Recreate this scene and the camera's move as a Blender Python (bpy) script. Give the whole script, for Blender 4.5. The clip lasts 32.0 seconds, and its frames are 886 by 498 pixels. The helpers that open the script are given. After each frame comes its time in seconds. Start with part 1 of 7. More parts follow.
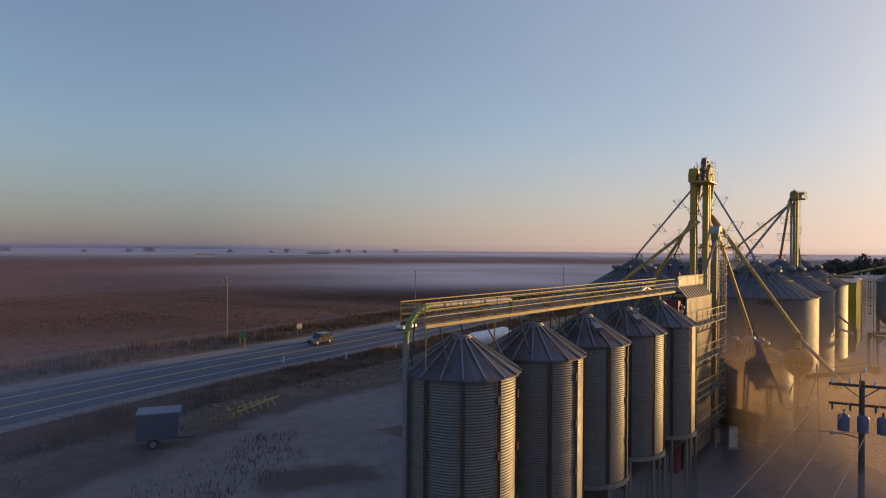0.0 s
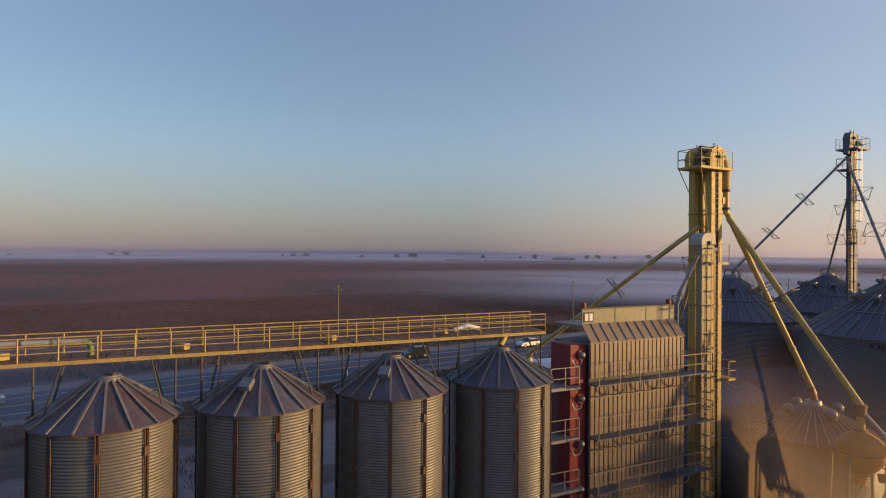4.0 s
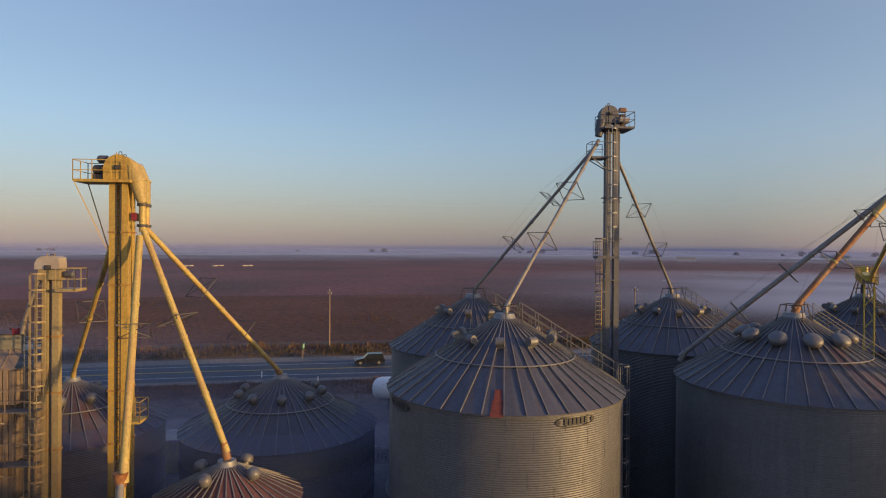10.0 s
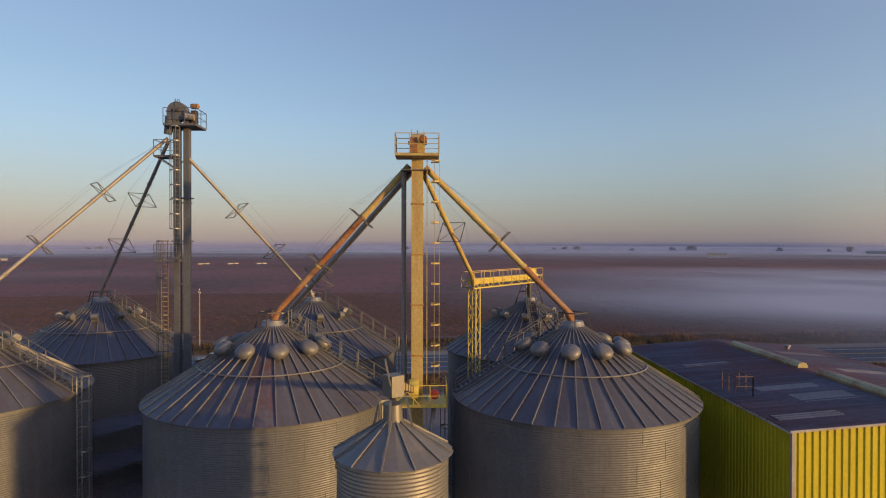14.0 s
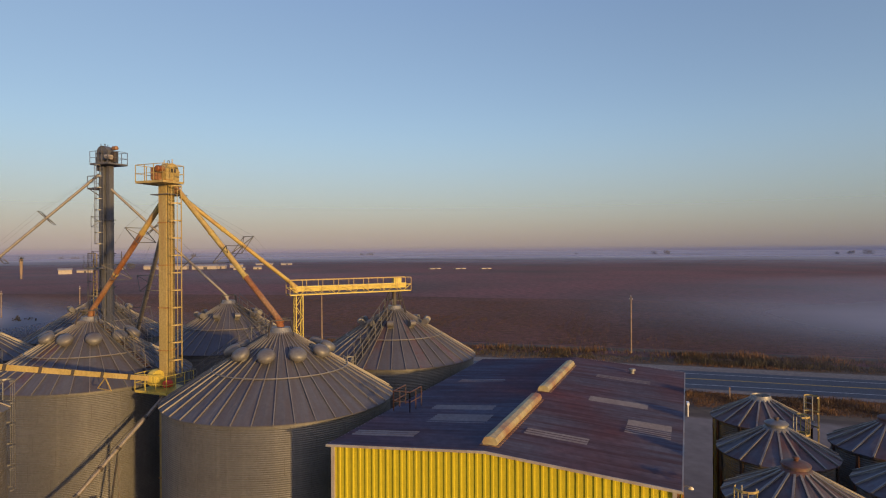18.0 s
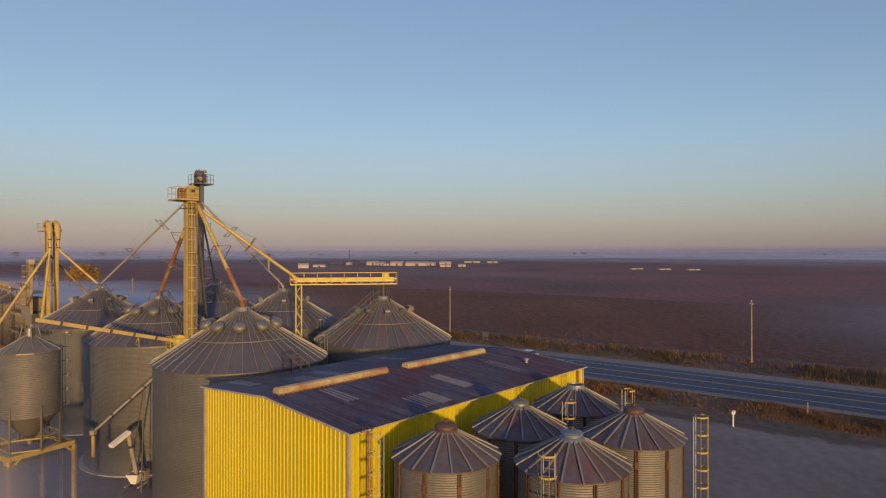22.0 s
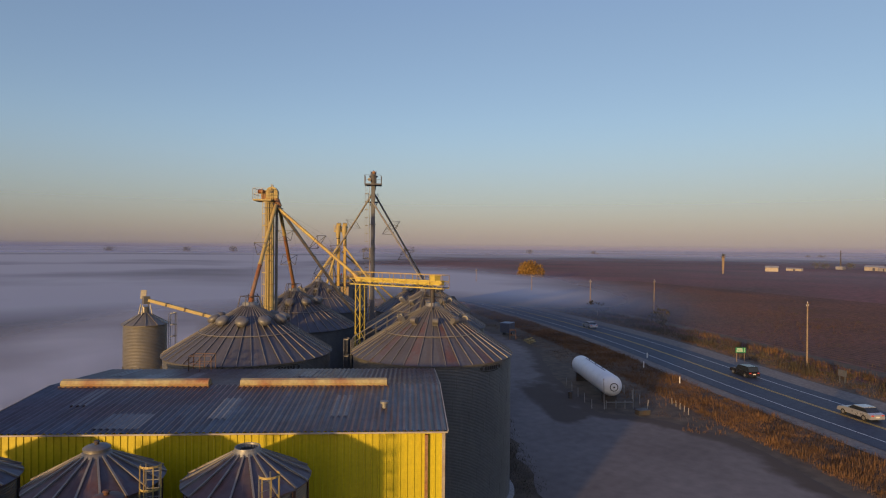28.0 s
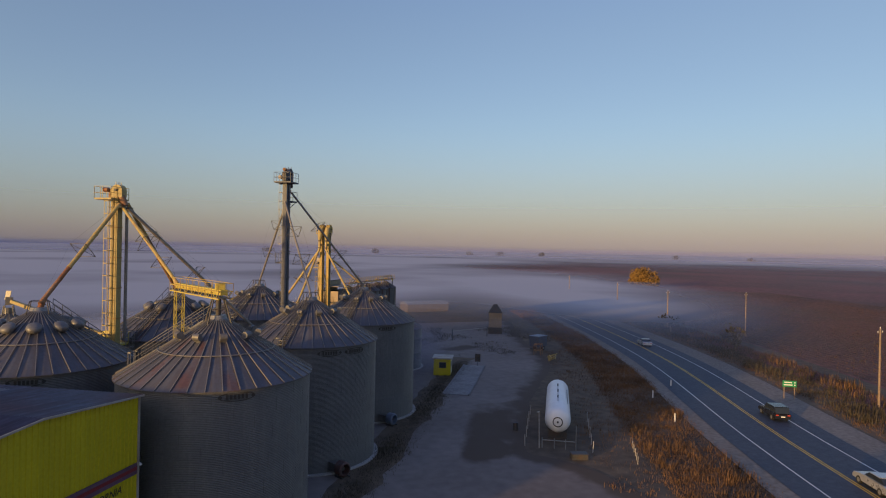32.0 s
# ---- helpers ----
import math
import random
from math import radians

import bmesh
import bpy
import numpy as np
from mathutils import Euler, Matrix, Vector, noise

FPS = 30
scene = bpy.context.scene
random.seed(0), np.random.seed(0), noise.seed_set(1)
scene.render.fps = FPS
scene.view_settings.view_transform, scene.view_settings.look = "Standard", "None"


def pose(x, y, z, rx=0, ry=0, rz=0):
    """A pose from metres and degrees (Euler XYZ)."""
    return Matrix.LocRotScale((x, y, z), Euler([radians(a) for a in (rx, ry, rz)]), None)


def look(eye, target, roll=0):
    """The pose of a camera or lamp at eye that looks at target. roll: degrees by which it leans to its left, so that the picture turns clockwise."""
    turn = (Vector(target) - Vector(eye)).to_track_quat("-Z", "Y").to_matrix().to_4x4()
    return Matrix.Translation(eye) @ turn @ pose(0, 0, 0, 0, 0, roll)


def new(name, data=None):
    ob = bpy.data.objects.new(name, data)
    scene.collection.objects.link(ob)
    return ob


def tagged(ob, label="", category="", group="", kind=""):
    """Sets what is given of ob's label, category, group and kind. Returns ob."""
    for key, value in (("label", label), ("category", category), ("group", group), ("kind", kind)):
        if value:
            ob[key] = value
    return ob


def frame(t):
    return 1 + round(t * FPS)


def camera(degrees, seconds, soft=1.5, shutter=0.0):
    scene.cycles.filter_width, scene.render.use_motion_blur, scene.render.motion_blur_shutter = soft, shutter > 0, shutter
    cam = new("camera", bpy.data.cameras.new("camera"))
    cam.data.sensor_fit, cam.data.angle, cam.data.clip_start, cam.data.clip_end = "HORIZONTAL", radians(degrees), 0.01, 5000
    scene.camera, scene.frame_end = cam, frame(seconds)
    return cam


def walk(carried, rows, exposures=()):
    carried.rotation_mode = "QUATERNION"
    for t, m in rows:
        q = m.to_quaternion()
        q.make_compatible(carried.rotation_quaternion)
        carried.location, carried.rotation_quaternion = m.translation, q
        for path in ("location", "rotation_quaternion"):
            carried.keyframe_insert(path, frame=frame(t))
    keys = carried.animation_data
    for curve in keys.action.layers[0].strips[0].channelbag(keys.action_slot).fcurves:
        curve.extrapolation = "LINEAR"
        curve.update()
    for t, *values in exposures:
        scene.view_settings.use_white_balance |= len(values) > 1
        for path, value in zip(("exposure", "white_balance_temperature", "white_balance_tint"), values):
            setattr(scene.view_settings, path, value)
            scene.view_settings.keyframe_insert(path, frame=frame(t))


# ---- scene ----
cam = camera(72.0, 32.0, soft=1.1)
# seconds, x, y, z, yaw, pitch, roll
ROWS = [
    (0.0, -0.821, 0.948, 15.695, -0.968, 0.035, -0.494),
    (0.5, 1.315, 2.467, 15.709, 1.037, 0.045, -0.469),
    (1.0, 3.854, 4.166, 15.720, 4.552, 0.140, -0.453),
    (1.5, 6.781, 5.936, 15.797, 8.179, 0.234, -0.456),
    (2.0, 9.891, 7.643, 15.897, 11.081, 0.304, -0.493),
    (2.5, 12.982, 9.269, 16.061, 13.376, 0.378, -0.479),
    (3.0, 16.016, 10.999, 16.258, 16.441, 0.357, -0.542),
    (3.5, 19.085, 12.667, 16.414, 19.704, 0.371, -0.517),
    (5.5, 31.832, 19.204, 17.288, 32.934, 0.124, -0.422),
    (6.0, 34.842, 21.361, 17.482, 36.500, 0.080, -0.422),
    (6.5, 37.872, 23.734, 17.654, 39.314, 0.050, -0.419),
    (7.0, 40.920, 26.240, 17.849, 41.152, -0.072, -0.427),
    (7.5, 44.046, 28.977, 17.843, 42.770, 0.159, -0.347),
    (8.0, 46.882, 31.872, 17.835, 43.897, 0.248, -0.312),
    (8.5, 49.478, 34.843, 17.950, 44.775, 0.173, -0.351),
    (9.0, 52.109, 37.984, 18.101, 45.424, 0.010, -0.305),
    (9.5, 54.644, 40.863, 18.210, 45.866, -0.068, -0.284),
    (10.0, 57.256, 43.802, 18.358, 46.301, -0.167, -0.393),
    (10.5, 59.772, 46.860, 18.412, 46.602, -0.143, -0.380),
    (11.0, 62.290, 49.781, 18.502, 46.783, -0.225, -0.399),
    (11.5, 64.769, 52.728, 18.544, 47.035, -0.267, -0.327),
    (12.0, 67.206, 55.748, 18.520, 47.297, -0.207, -0.373),
    (12.5, 69.516, 58.699, 18.660, 47.333, -0.369, -0.186),
    (13.0, 71.917, 61.986, 18.720, 47.898, -0.377, -0.215),
    (13.5, 74.309, 65.281, 18.803, 48.650, -0.445, -0.154),
    (14.0, 76.679, 68.616, 18.851, 50.476, -0.486, -0.096),
    (14.5, 78.971, 71.987, 18.843, 53.147, -0.461, 0.047),
    (15.0, 81.022, 75.454, 18.855, 56.326, -0.465, 0.135),
    (15.5, 82.923, 78.871, 18.836, 59.522, -0.417, 0.268),
    (17.5, 90.415, 90.756, 19.130, 70.741, -0.046, 0.335),
    (18.0, 92.268, 93.779, 19.164, 73.930, 0.050, 0.317),
    (18.5, 94.185, 97.007, 19.293, 77.583, 0.020, 0.269),
    (19.0, 96.038, 100.197, 19.376, 80.989, 0.059, 0.332),
    (19.5, 97.796, 103.350, 19.440, 84.278, 0.084, 0.331),
    (20.0, 99.585, 106.324, 19.540, 86.973, 0.085, 0.259),
    (20.5, 100.952, 108.634, 19.631, 90.249, 0.177, 0.231),
    (21.0, 101.792, 110.246, 19.612, 92.434, 0.161, 0.148),
    (21.5, 101.989, 111.716, 19.403, 93.024, 0.067, 0.076),
    (22.0, 101.462, 113.286, 19.209, 94.327, -0.004, -0.020),
    (22.5, 100.255, 115.094, 19.102, 96.160, -0.074, 0.011),
    (23.0, 98.625, 117.204, 18.994, 97.159, -0.083, 0.066),
    (23.5, 96.748, 119.627, 18.935, 101.222, -0.074, 0.098),
    (24.0, 94.832, 122.400, 18.964, 107.371, -0.074, -0.052),
    (24.5, 92.871, 125.167, 18.986, 112.042, -0.075, -0.087),
    (25.0, 90.936, 127.879, 19.020, 116.254, -0.055, -0.216),
    (25.5, 89.035, 130.695, 19.033, 120.813, -0.048, -0.230),
    (26.0, 86.931, 133.433, 19.008, 125.292, -0.125, -0.317),
    (26.5, 84.483, 135.849, 18.921, 129.486, -0.137, -0.347),
    (28.5, 73.347, 141.647, 19.397, 141.052, -0.221, -0.539),
    (29.0, 70.208, 143.029, 19.520, 143.053, -0.188, -0.543),
    (29.5, 67.058, 144.583, 19.590, 144.346, -0.150, -0.520),
    (30.0, 63.814, 146.032, 19.637, 145.720, -0.138, -0.629),
    (30.5, 60.495, 147.163, 19.645, 147.503, -0.121, -0.712),
    (31.0, 57.196, 147.781, 19.709, 149.485, -0.110, -0.856),
    (31.5, 53.948, 147.968, 19.664, 150.751, -0.066, -0.964),
    (32.0, 50.769, 147.662, 19.662, 152.329, -0.057, -1.137),
]
walk(cam, [(t, pose(x, y, z, 90 + pitch, roll, yaw)) for t, x, y, z, yaw, pitch, roll in ROWS],
     exposures=((0.0, 0.66, 6000, 26), (3.0, 0.81, 6000, 26), (7.0, 0.84, 6000, 26), (13.0, 0.9, 6000, 26), (16.5, 0.84, 6000, 26), (19.0, 0.74, 6000, 26), (22.0, 0.66, 6000, 26), (26.0, 0.66, 6000, 26), (32.0, 0.72, 6000, 26)))

# ---- light: a low sun just after sunrise and a clear sky ----
SUN_AZ, SUN_EL = radians(21.0), radians(5.0)
to_sun = Vector((math.cos(SUN_EL) * math.cos(SUN_AZ), math.cos(SUN_EL) * math.sin(SUN_AZ), math.sin(SUN_EL)))
world = bpy.data.worlds.new("sky")
scene.world = world
world.use_nodes = True
wn, wl = world.node_tree.nodes, world.node_tree.links
sky = wn.new("ShaderNodeTexSky")
sky.sky_type, sky.sun_disc = "NISHITA", False
sky.sun_elevation, sky.sun_rotation = SUN_EL, radians(90) - SUN_AZ
sky.air_density, sky.dust_density, sky.ozone_density = 1.0, 0.6, 2.0
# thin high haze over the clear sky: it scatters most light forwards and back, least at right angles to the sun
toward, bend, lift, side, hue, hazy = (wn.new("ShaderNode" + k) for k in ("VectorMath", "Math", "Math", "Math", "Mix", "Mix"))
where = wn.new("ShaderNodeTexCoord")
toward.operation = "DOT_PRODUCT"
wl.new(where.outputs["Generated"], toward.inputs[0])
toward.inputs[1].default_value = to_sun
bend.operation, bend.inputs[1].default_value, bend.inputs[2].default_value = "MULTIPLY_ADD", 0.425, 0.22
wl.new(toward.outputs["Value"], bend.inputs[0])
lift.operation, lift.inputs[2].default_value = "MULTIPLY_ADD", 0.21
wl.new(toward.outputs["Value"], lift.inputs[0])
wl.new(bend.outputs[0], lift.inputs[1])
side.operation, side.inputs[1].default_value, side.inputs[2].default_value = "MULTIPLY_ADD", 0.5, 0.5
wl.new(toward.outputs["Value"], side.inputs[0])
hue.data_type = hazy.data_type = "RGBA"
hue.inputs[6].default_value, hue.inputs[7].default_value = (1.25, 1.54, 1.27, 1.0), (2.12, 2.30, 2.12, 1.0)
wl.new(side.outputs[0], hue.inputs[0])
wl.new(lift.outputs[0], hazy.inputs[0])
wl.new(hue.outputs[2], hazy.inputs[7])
# the blue deepens towards the zenith
height, climb, deep = (wn.new("ShaderNode" + k) for k in ("SeparateXYZ", "MapRange", "Mix"))
wl.new(where.outputs["Generated"], height.inputs[0])
wl.new(height.outputs["Z"], climb.inputs["Value"])
climb.interpolation_type = "SMOOTHSTEP"
climb.inputs["From Min"].default_value, climb.inputs["From Max"].default_value = 0.3, 0.9
deep.data_type, deep.blend_type = "RGBA", "MULTIPLY"
deep.inputs[7].default_value = (0.55, 0.95, 1.8, 1.0)
wl.new(climb.outputs["Result"], deep.inputs[0])
wl.new(sky.outputs["Color"], deep.inputs[6])
wl.new(deep.outputs[2], hazy.inputs[6])
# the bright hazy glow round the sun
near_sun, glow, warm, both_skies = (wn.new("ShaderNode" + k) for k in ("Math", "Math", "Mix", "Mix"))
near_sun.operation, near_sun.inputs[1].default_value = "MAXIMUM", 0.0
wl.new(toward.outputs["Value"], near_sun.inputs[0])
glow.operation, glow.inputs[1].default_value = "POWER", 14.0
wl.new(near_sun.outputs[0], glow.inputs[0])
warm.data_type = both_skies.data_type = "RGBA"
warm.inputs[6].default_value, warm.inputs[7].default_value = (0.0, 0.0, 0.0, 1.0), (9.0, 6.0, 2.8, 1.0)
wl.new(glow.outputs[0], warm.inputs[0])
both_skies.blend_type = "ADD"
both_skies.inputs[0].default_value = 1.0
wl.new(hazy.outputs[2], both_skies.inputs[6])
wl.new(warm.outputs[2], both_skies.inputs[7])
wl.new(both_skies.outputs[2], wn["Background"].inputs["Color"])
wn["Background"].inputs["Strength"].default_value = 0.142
sun_data = bpy.data.lights.new("sun", "SUN")
sun_data.energy, sun_data.angle, sun_data.color = 4.05, radians(1.8), (1.0, 0.645, 0.2)
sun = new("sun", sun_data)
sun.matrix_world = look(to_sun * 200, (0, 0, 0))


# ---- mesh building ----
class Shape:
    """Gathers vertices and faces of one mesh."""

    def __init__(self):
        self.v, self.f = [], []

    def add(self, verts, faces):
        n = len(self.v)
        self.v.extend(tuple(p) for p in verts)
        self.f.extend(tuple(i + n for i in f) for f in faces)
        return self

    def box(self, cx, cy, cz, sx, sy, sz, m=None):
        vs = [Vector((cx + sx * a / 2, cy + sy * b / 2, cz + sz * c / 2)) for a in (-1, 1) for b in (-1, 1) for c in (-1, 1)]
        if m is not None:
            vs = [m @ p for p in vs]
        return self.add(vs, [(0, 1, 3, 2), (4, 6, 7, 5), (0, 4, 5, 1), (2, 3, 7, 6), (0, 2, 6, 4), (1, 5, 7, 3)])

    def beam(self, p, q, w, h=None):
        """A square bar from p to q."""
        p, q = Vector(p), Vector(q)
        h = h or w
        d = (q - p).normalized()
        side = d.cross(Vector((0, 0, 1)))
        side = Vector((1, 0, 0)) if side.length < 1e-4 else side.normalized()
        up = side.cross(d)
        vs = [e + side * (w / 2 * a) + up * (h / 2 * b) for e in (p, q) for a, b in ((-1, -1), (1, -1), (1, 1), (-1, 1))]
        return self.add(vs, [(0, 3, 2, 1), (4, 5, 6, 7), (0, 1, 5, 4), (1, 2, 6, 5), (2, 3, 7, 6), (3, 0, 4, 7)])

    def tube(self, p, q, r, n=10, r2=None, caps=True):
        p, q = Vector(p), Vector(q)
        r2 = r if r2 is None else r2
        d = (q - p).normalized()
        side = d.cross(Vector((0, 0, 1)))
        side = Vector((1, 0, 0)) if side.length < 1e-4 else side.normalized()
        up = side.cross(d)
        ring = [(math.cos(2 * math.pi * i / n), math.sin(2 * math.pi * i / n)) for i in range(n)]
        vs = [p + (side * a + up * b) * r for a, b in ring] + [q + (side * a + up * b) * r2 for a, b in ring]
        fs = [(i, (i + 1) % n, n + (i + 1) % n, n + i) for i in range(n)]
        if caps:
            fs += [tuple(range(n - 1, -1, -1)), tuple(range(n, 2 * n))]
        return self.add(vs, fs)

    def path(self, pts, r, n=6):
        for a, b in zip(pts, pts[1:]):
            self.tube(a, b, r, n)
        return self

    def rev(self, profile, n, a0=0.0, a1=2 * math.pi, x=0.0, y=0.0):
        """A profile of (radius, height) turned round the upright axis."""
        full = abs(a1 - a0 - 2 * math.pi) < 1e-6
        m = n if full else n + 1
        k = len(profile)
        vs = [(x + r * math.cos(a0 + (a1 - a0) * i / n), y + r * math.sin(a0 + (a1 - a0) * i / n), z) for i in range(m) for r, z in profile]
        fs = [(i * k + j, ((i + 1) % m) * k + j, ((i + 1) % m) * k + j + 1, i * k + j + 1) for i in range(n) for j in range(k - 1)]
        return self.add(vs, fs)

    def dome(self, cx, cy, cz, r, h, n=14, rings=4):
        return self.rev([(max(r * math.cos(math.pi / 2 * j / rings), 0.004), cz + h * math.sin(math.pi / 2 * j / rings)) for j in range(rings + 1)], n, x=cx, y=cy)

    def sheet(self, left, right):
        """A ribbon between two lines of points."""
        n = len(left)
        return self.add(list(left) + list(right), [(i, n + i, n + i + 1, i + 1) for i in range(n - 1)])

    def moved(self, m):
        self.v = [tuple(m @ Vector(p)) for p in self.v]
        return self

    def mesh(self, name, material, smooth=False):
        me = bpy.data.meshes.new(name)
        me.from_pydata(self.v, [], self.f)
        if material:
            me.materials.append(material)
        if smooth:
            me.polygons.foreach_set("use_smooth", [True] * len(me.polygons))
            me.set_sharp_from_angle(angle=radians(38))
        me.update()
        return me


def thing(name, m, label, category, group="", kind=""):
    ob = new(name)
    ob.empty_display_size = 0.2
    ob.matrix_world = m
    return tagged(ob, label, category, group, kind)


def part(name, shape, material, parent, label="", smooth=False, m=None):
    me = shape if isinstance(shape, bpy.types.Mesh) else shape.mesh(name, material, smooth)
    ob = new(name, me)
    ob.parent = parent
    if m is not None:
        ob.matrix_basis = m
    return tagged(ob, label)


def whole(name, shape, material, label, category, m=None, smooth=False, group="", kind=""):
    """A thing that is one mesh."""
    ob = new(name, shape.mesh(name, material, smooth))
    if m is not None:
        ob.matrix_world = m
    return tagged(ob, label, category, group, kind)


def railing(parent, a, b, ma, height=1.05, step=1.5, r=0.025, bars=(1.0, 0.5)):
    """A guard rail: level bars and a post at each step, every one a part."""
    a, b = Vector(a), Vector(b)
    n = max(1, round((b - a).length / step))
    for k, w in zip(bars, (2 * r, 1.7 * r, 1.7 * r)):
        part("guard_rail", Shape().beam(a + UP * (height * k), b + UP * (height * k), w), ma, parent)
    key = (round(height, 3), r, ma.name)
    if key not in rail_posts:
        rail_posts[key] = Shape().beam((0, 0, 0), (0, 0, height - r), 2 * r).mesh("rail_post", ma)
    for i in range(n + 1):
        part("rail_post", rail_posts[key], None, parent, m=Matrix.Translation(a.lerp(b, i / n)))


rail_posts = {}
UP = Vector((0, 0, 1))


def ladder(parent, name, p, q, side, ma, label="", w=0.45, step=0.3, r=0.02):
    """Two stringers as one part, with each rung under it."""
    p, q, side = Vector(p), Vector(q), Vector(side).normalized() * (w / 2)
    ob = part(name, Shape().beam(p - side, q - side, 2 * r).beam(p + side, q + side, 2 * r), ma, parent, label)
    key = (tuple(round(k, 4) for k in side), r, ma.name)
    if key not in rung_meshes:
        rung_meshes[key] = Shape().beam(-side, side, 1.5 * r).mesh("rung", ma)
    n = int((q - p).length / step)
    for i in range(1, n):
        part("rung", rung_meshes[key], None, ob, m=Matrix.Translation(p.lerp(q, i / n)))
    return ob


def cage(parent, name, p, q, out, side, ma, label="", r=0.36, step=1.2):
    """Upright straps round a ladder as one part, with each hoop under it."""
    p, q, out, side = Vector(p), Vector(q), Vector(out).normalized(), Vector(side).normalized()
    arc = [math.radians(-100 + 200 * i / 8) for i in range(9)]
    straps = Shape()
    for a in (arc[1], arc[3], arc[5], arc[7]):
        off = out * r * 0.7 + out * (math.cos(a) * r) + side * (math.sin(a) * r)
        straps.beam(p + off, q + off, 0.04, 0.014)
    ob = part(name, straps, ma, parent, label)
    key = (tuple(round(k, 4) for k in (*out, *side)), r, ma.name)
    if key not in hoop_meshes:
        hoop = Shape()
        for rr in (r, r - 0.012):
            pts = [out * (r * 0.7 + math.cos(a) * rr) + side * (math.sin(a) * rr) for a in arc]
            hoop.v += [tuple(p + UP * z) for z in (-0.04, 0.04) for p in pts]
        hoop.f = [tuple(i + k for k in q) for i in range(8) for q in ((0, 1, 10, 9), (18, 27, 28, 19), (9, 10, 28, 27), (0, 18, 19, 1))] + [(0, 9, 27, 18), (8, 26, 35, 17)]
        hoop_meshes[key] = hoop.mesh("hoop", ma)
    n = max(1, int((q - p).length / step))
    for i in range(n + 1):
        part("hoop", hoop_meshes[key], None, ob, m=Matrix.Translation(p.lerp(q, i / n)))
    return ob


rung_meshes, hoop_meshes = {}, {}

# ---- materials ----
def material(name, base, rough=0.6, metal=0.0, second=None, patch=0.35, patch_scale=0.6, grain=0.12, grain_scale=9.0,
             bump=0.15, bump_scale=40.0, streak=0.0, streak_colour=(0.12, 0.05, 0.02), per_piece=0.0, spec=0.4):
    """Base colour with grain, patches of a second colour, streaks that run down, and a fine relief."""
    ma = bpy.data.materials.new(name)
    ma.use_nodes = True
    n, l = ma.node_tree.nodes, ma.node_tree.links
    b = n["Principled BSDF"]
    b.inputs["Roughness"].default_value, b.inputs["Metallic"].default_value = rough, metal
    b.inputs["Specular IOR Level"].default_value = spec
    geo = n.new("ShaderNodeNewGeometry")
    second = second or tuple(c * 0.6 for c in base)

    def tex(scale, detail=4.0, vec=None):
        t = n.new("ShaderNodeTexNoise")
        t.inputs["Scale"].default_value, t.inputs["Detail"].default_value = scale, detail
        l.new(vec or geo.outputs["Position"], t.inputs["Vector"])
        return t.outputs["Fac"]

    def ramp(fac, lo, hi):
        r = n.new("ShaderNodeMapRange")
        r.inputs["From Min"].default_value, r.inputs["From Max"].default_value = lo, hi
        l.new(fac, r.inputs["Value"])
        return r.outputs["Result"]

    def mix(fac, a, c, kind="MIX"):
        m = n.new("ShaderNodeMix")
        m.data_type, m.blend_type = "RGBA", kind
        for sock, val in ((m.inputs[0], fac), (m.inputs[6], a), (m.inputs[7], c)):
            if isinstance(val, (int, float)):
                sock.default_value = val
            elif isinstance(val, tuple):
                sock.default_value = (*val, 1.0)
            else:
                l.new(val, sock)
        return m.outputs[2]

    def times(fac, k):
        m = n.new("ShaderNodeMath")
        m.operation = "MULTIPLY"
        l.new(fac, m.inputs[0])
        m.inputs[1].default_value = k
        return m.outputs[0]

    col = mix(times(ramp(tex(patch_scale, 5.0), 0.42, 0.68), patch), base, second)
    if streak:
        mp = n.new("ShaderNodeMapping")
        mp.inputs["Scale"].default_value = (3.0, 3.0, 0.22)
        l.new(geo.outputs["Position"], mp.inputs["Vector"])
        col = mix(times(ramp(tex(1.0, 6.0, mp.outputs["Vector"]), 0.52, 0.72), streak), col, streak_colour)
    col = mix(grain, col, mix(ramp(tex(grain_scale, 6.0), 0.3, 0.7), (0.0, 0.0, 0.0), (1.0, 1.0, 1.0)), "OVERLAY")
    if per_piece:
        info = n.new("ShaderNodeObjectInfo")
        hs = n.new("ShaderNodeHueSaturation")
        r = n.new("ShaderNodeMapRange")
        r.inputs["To Min"].default_value, r.inputs["To Max"].default_value = 1 - per_piece, 1 + per_piece
        l.new(info.outputs["Random"], r.inputs["Value"])
        l.new(r.outputs["Result"], hs.inputs["Value"])
        l.new(col, hs.inputs["Color"])
        col = hs.outputs["Color"]
    l.new(col, b.inputs["Base Color"])
    if bump:
        bu = n.new("ShaderNodeBump")
        bu.inputs["Strength"].default_value, bu.inputs["Distance"].default_value = bump, 0.02
        l.new(tex(bump_scale, 3.0), bu.inputs["Height"])
        l.new(bu.outputs["Normal"], b.inputs["Normal"])
    rr = n.new("ShaderNodeMapRange")
    rr.inputs["To Min"].default_value, rr.inputs["To Max"].default_value = max(rough - 0.12, 0.05), min(rough + 0.12, 1.0)
    l.new(tex(grain_scale * 0.4, 3.0), rr.inputs["Value"])
    l.new(rr.outputs["Result"], b.inputs["Roughness"])
    return ma


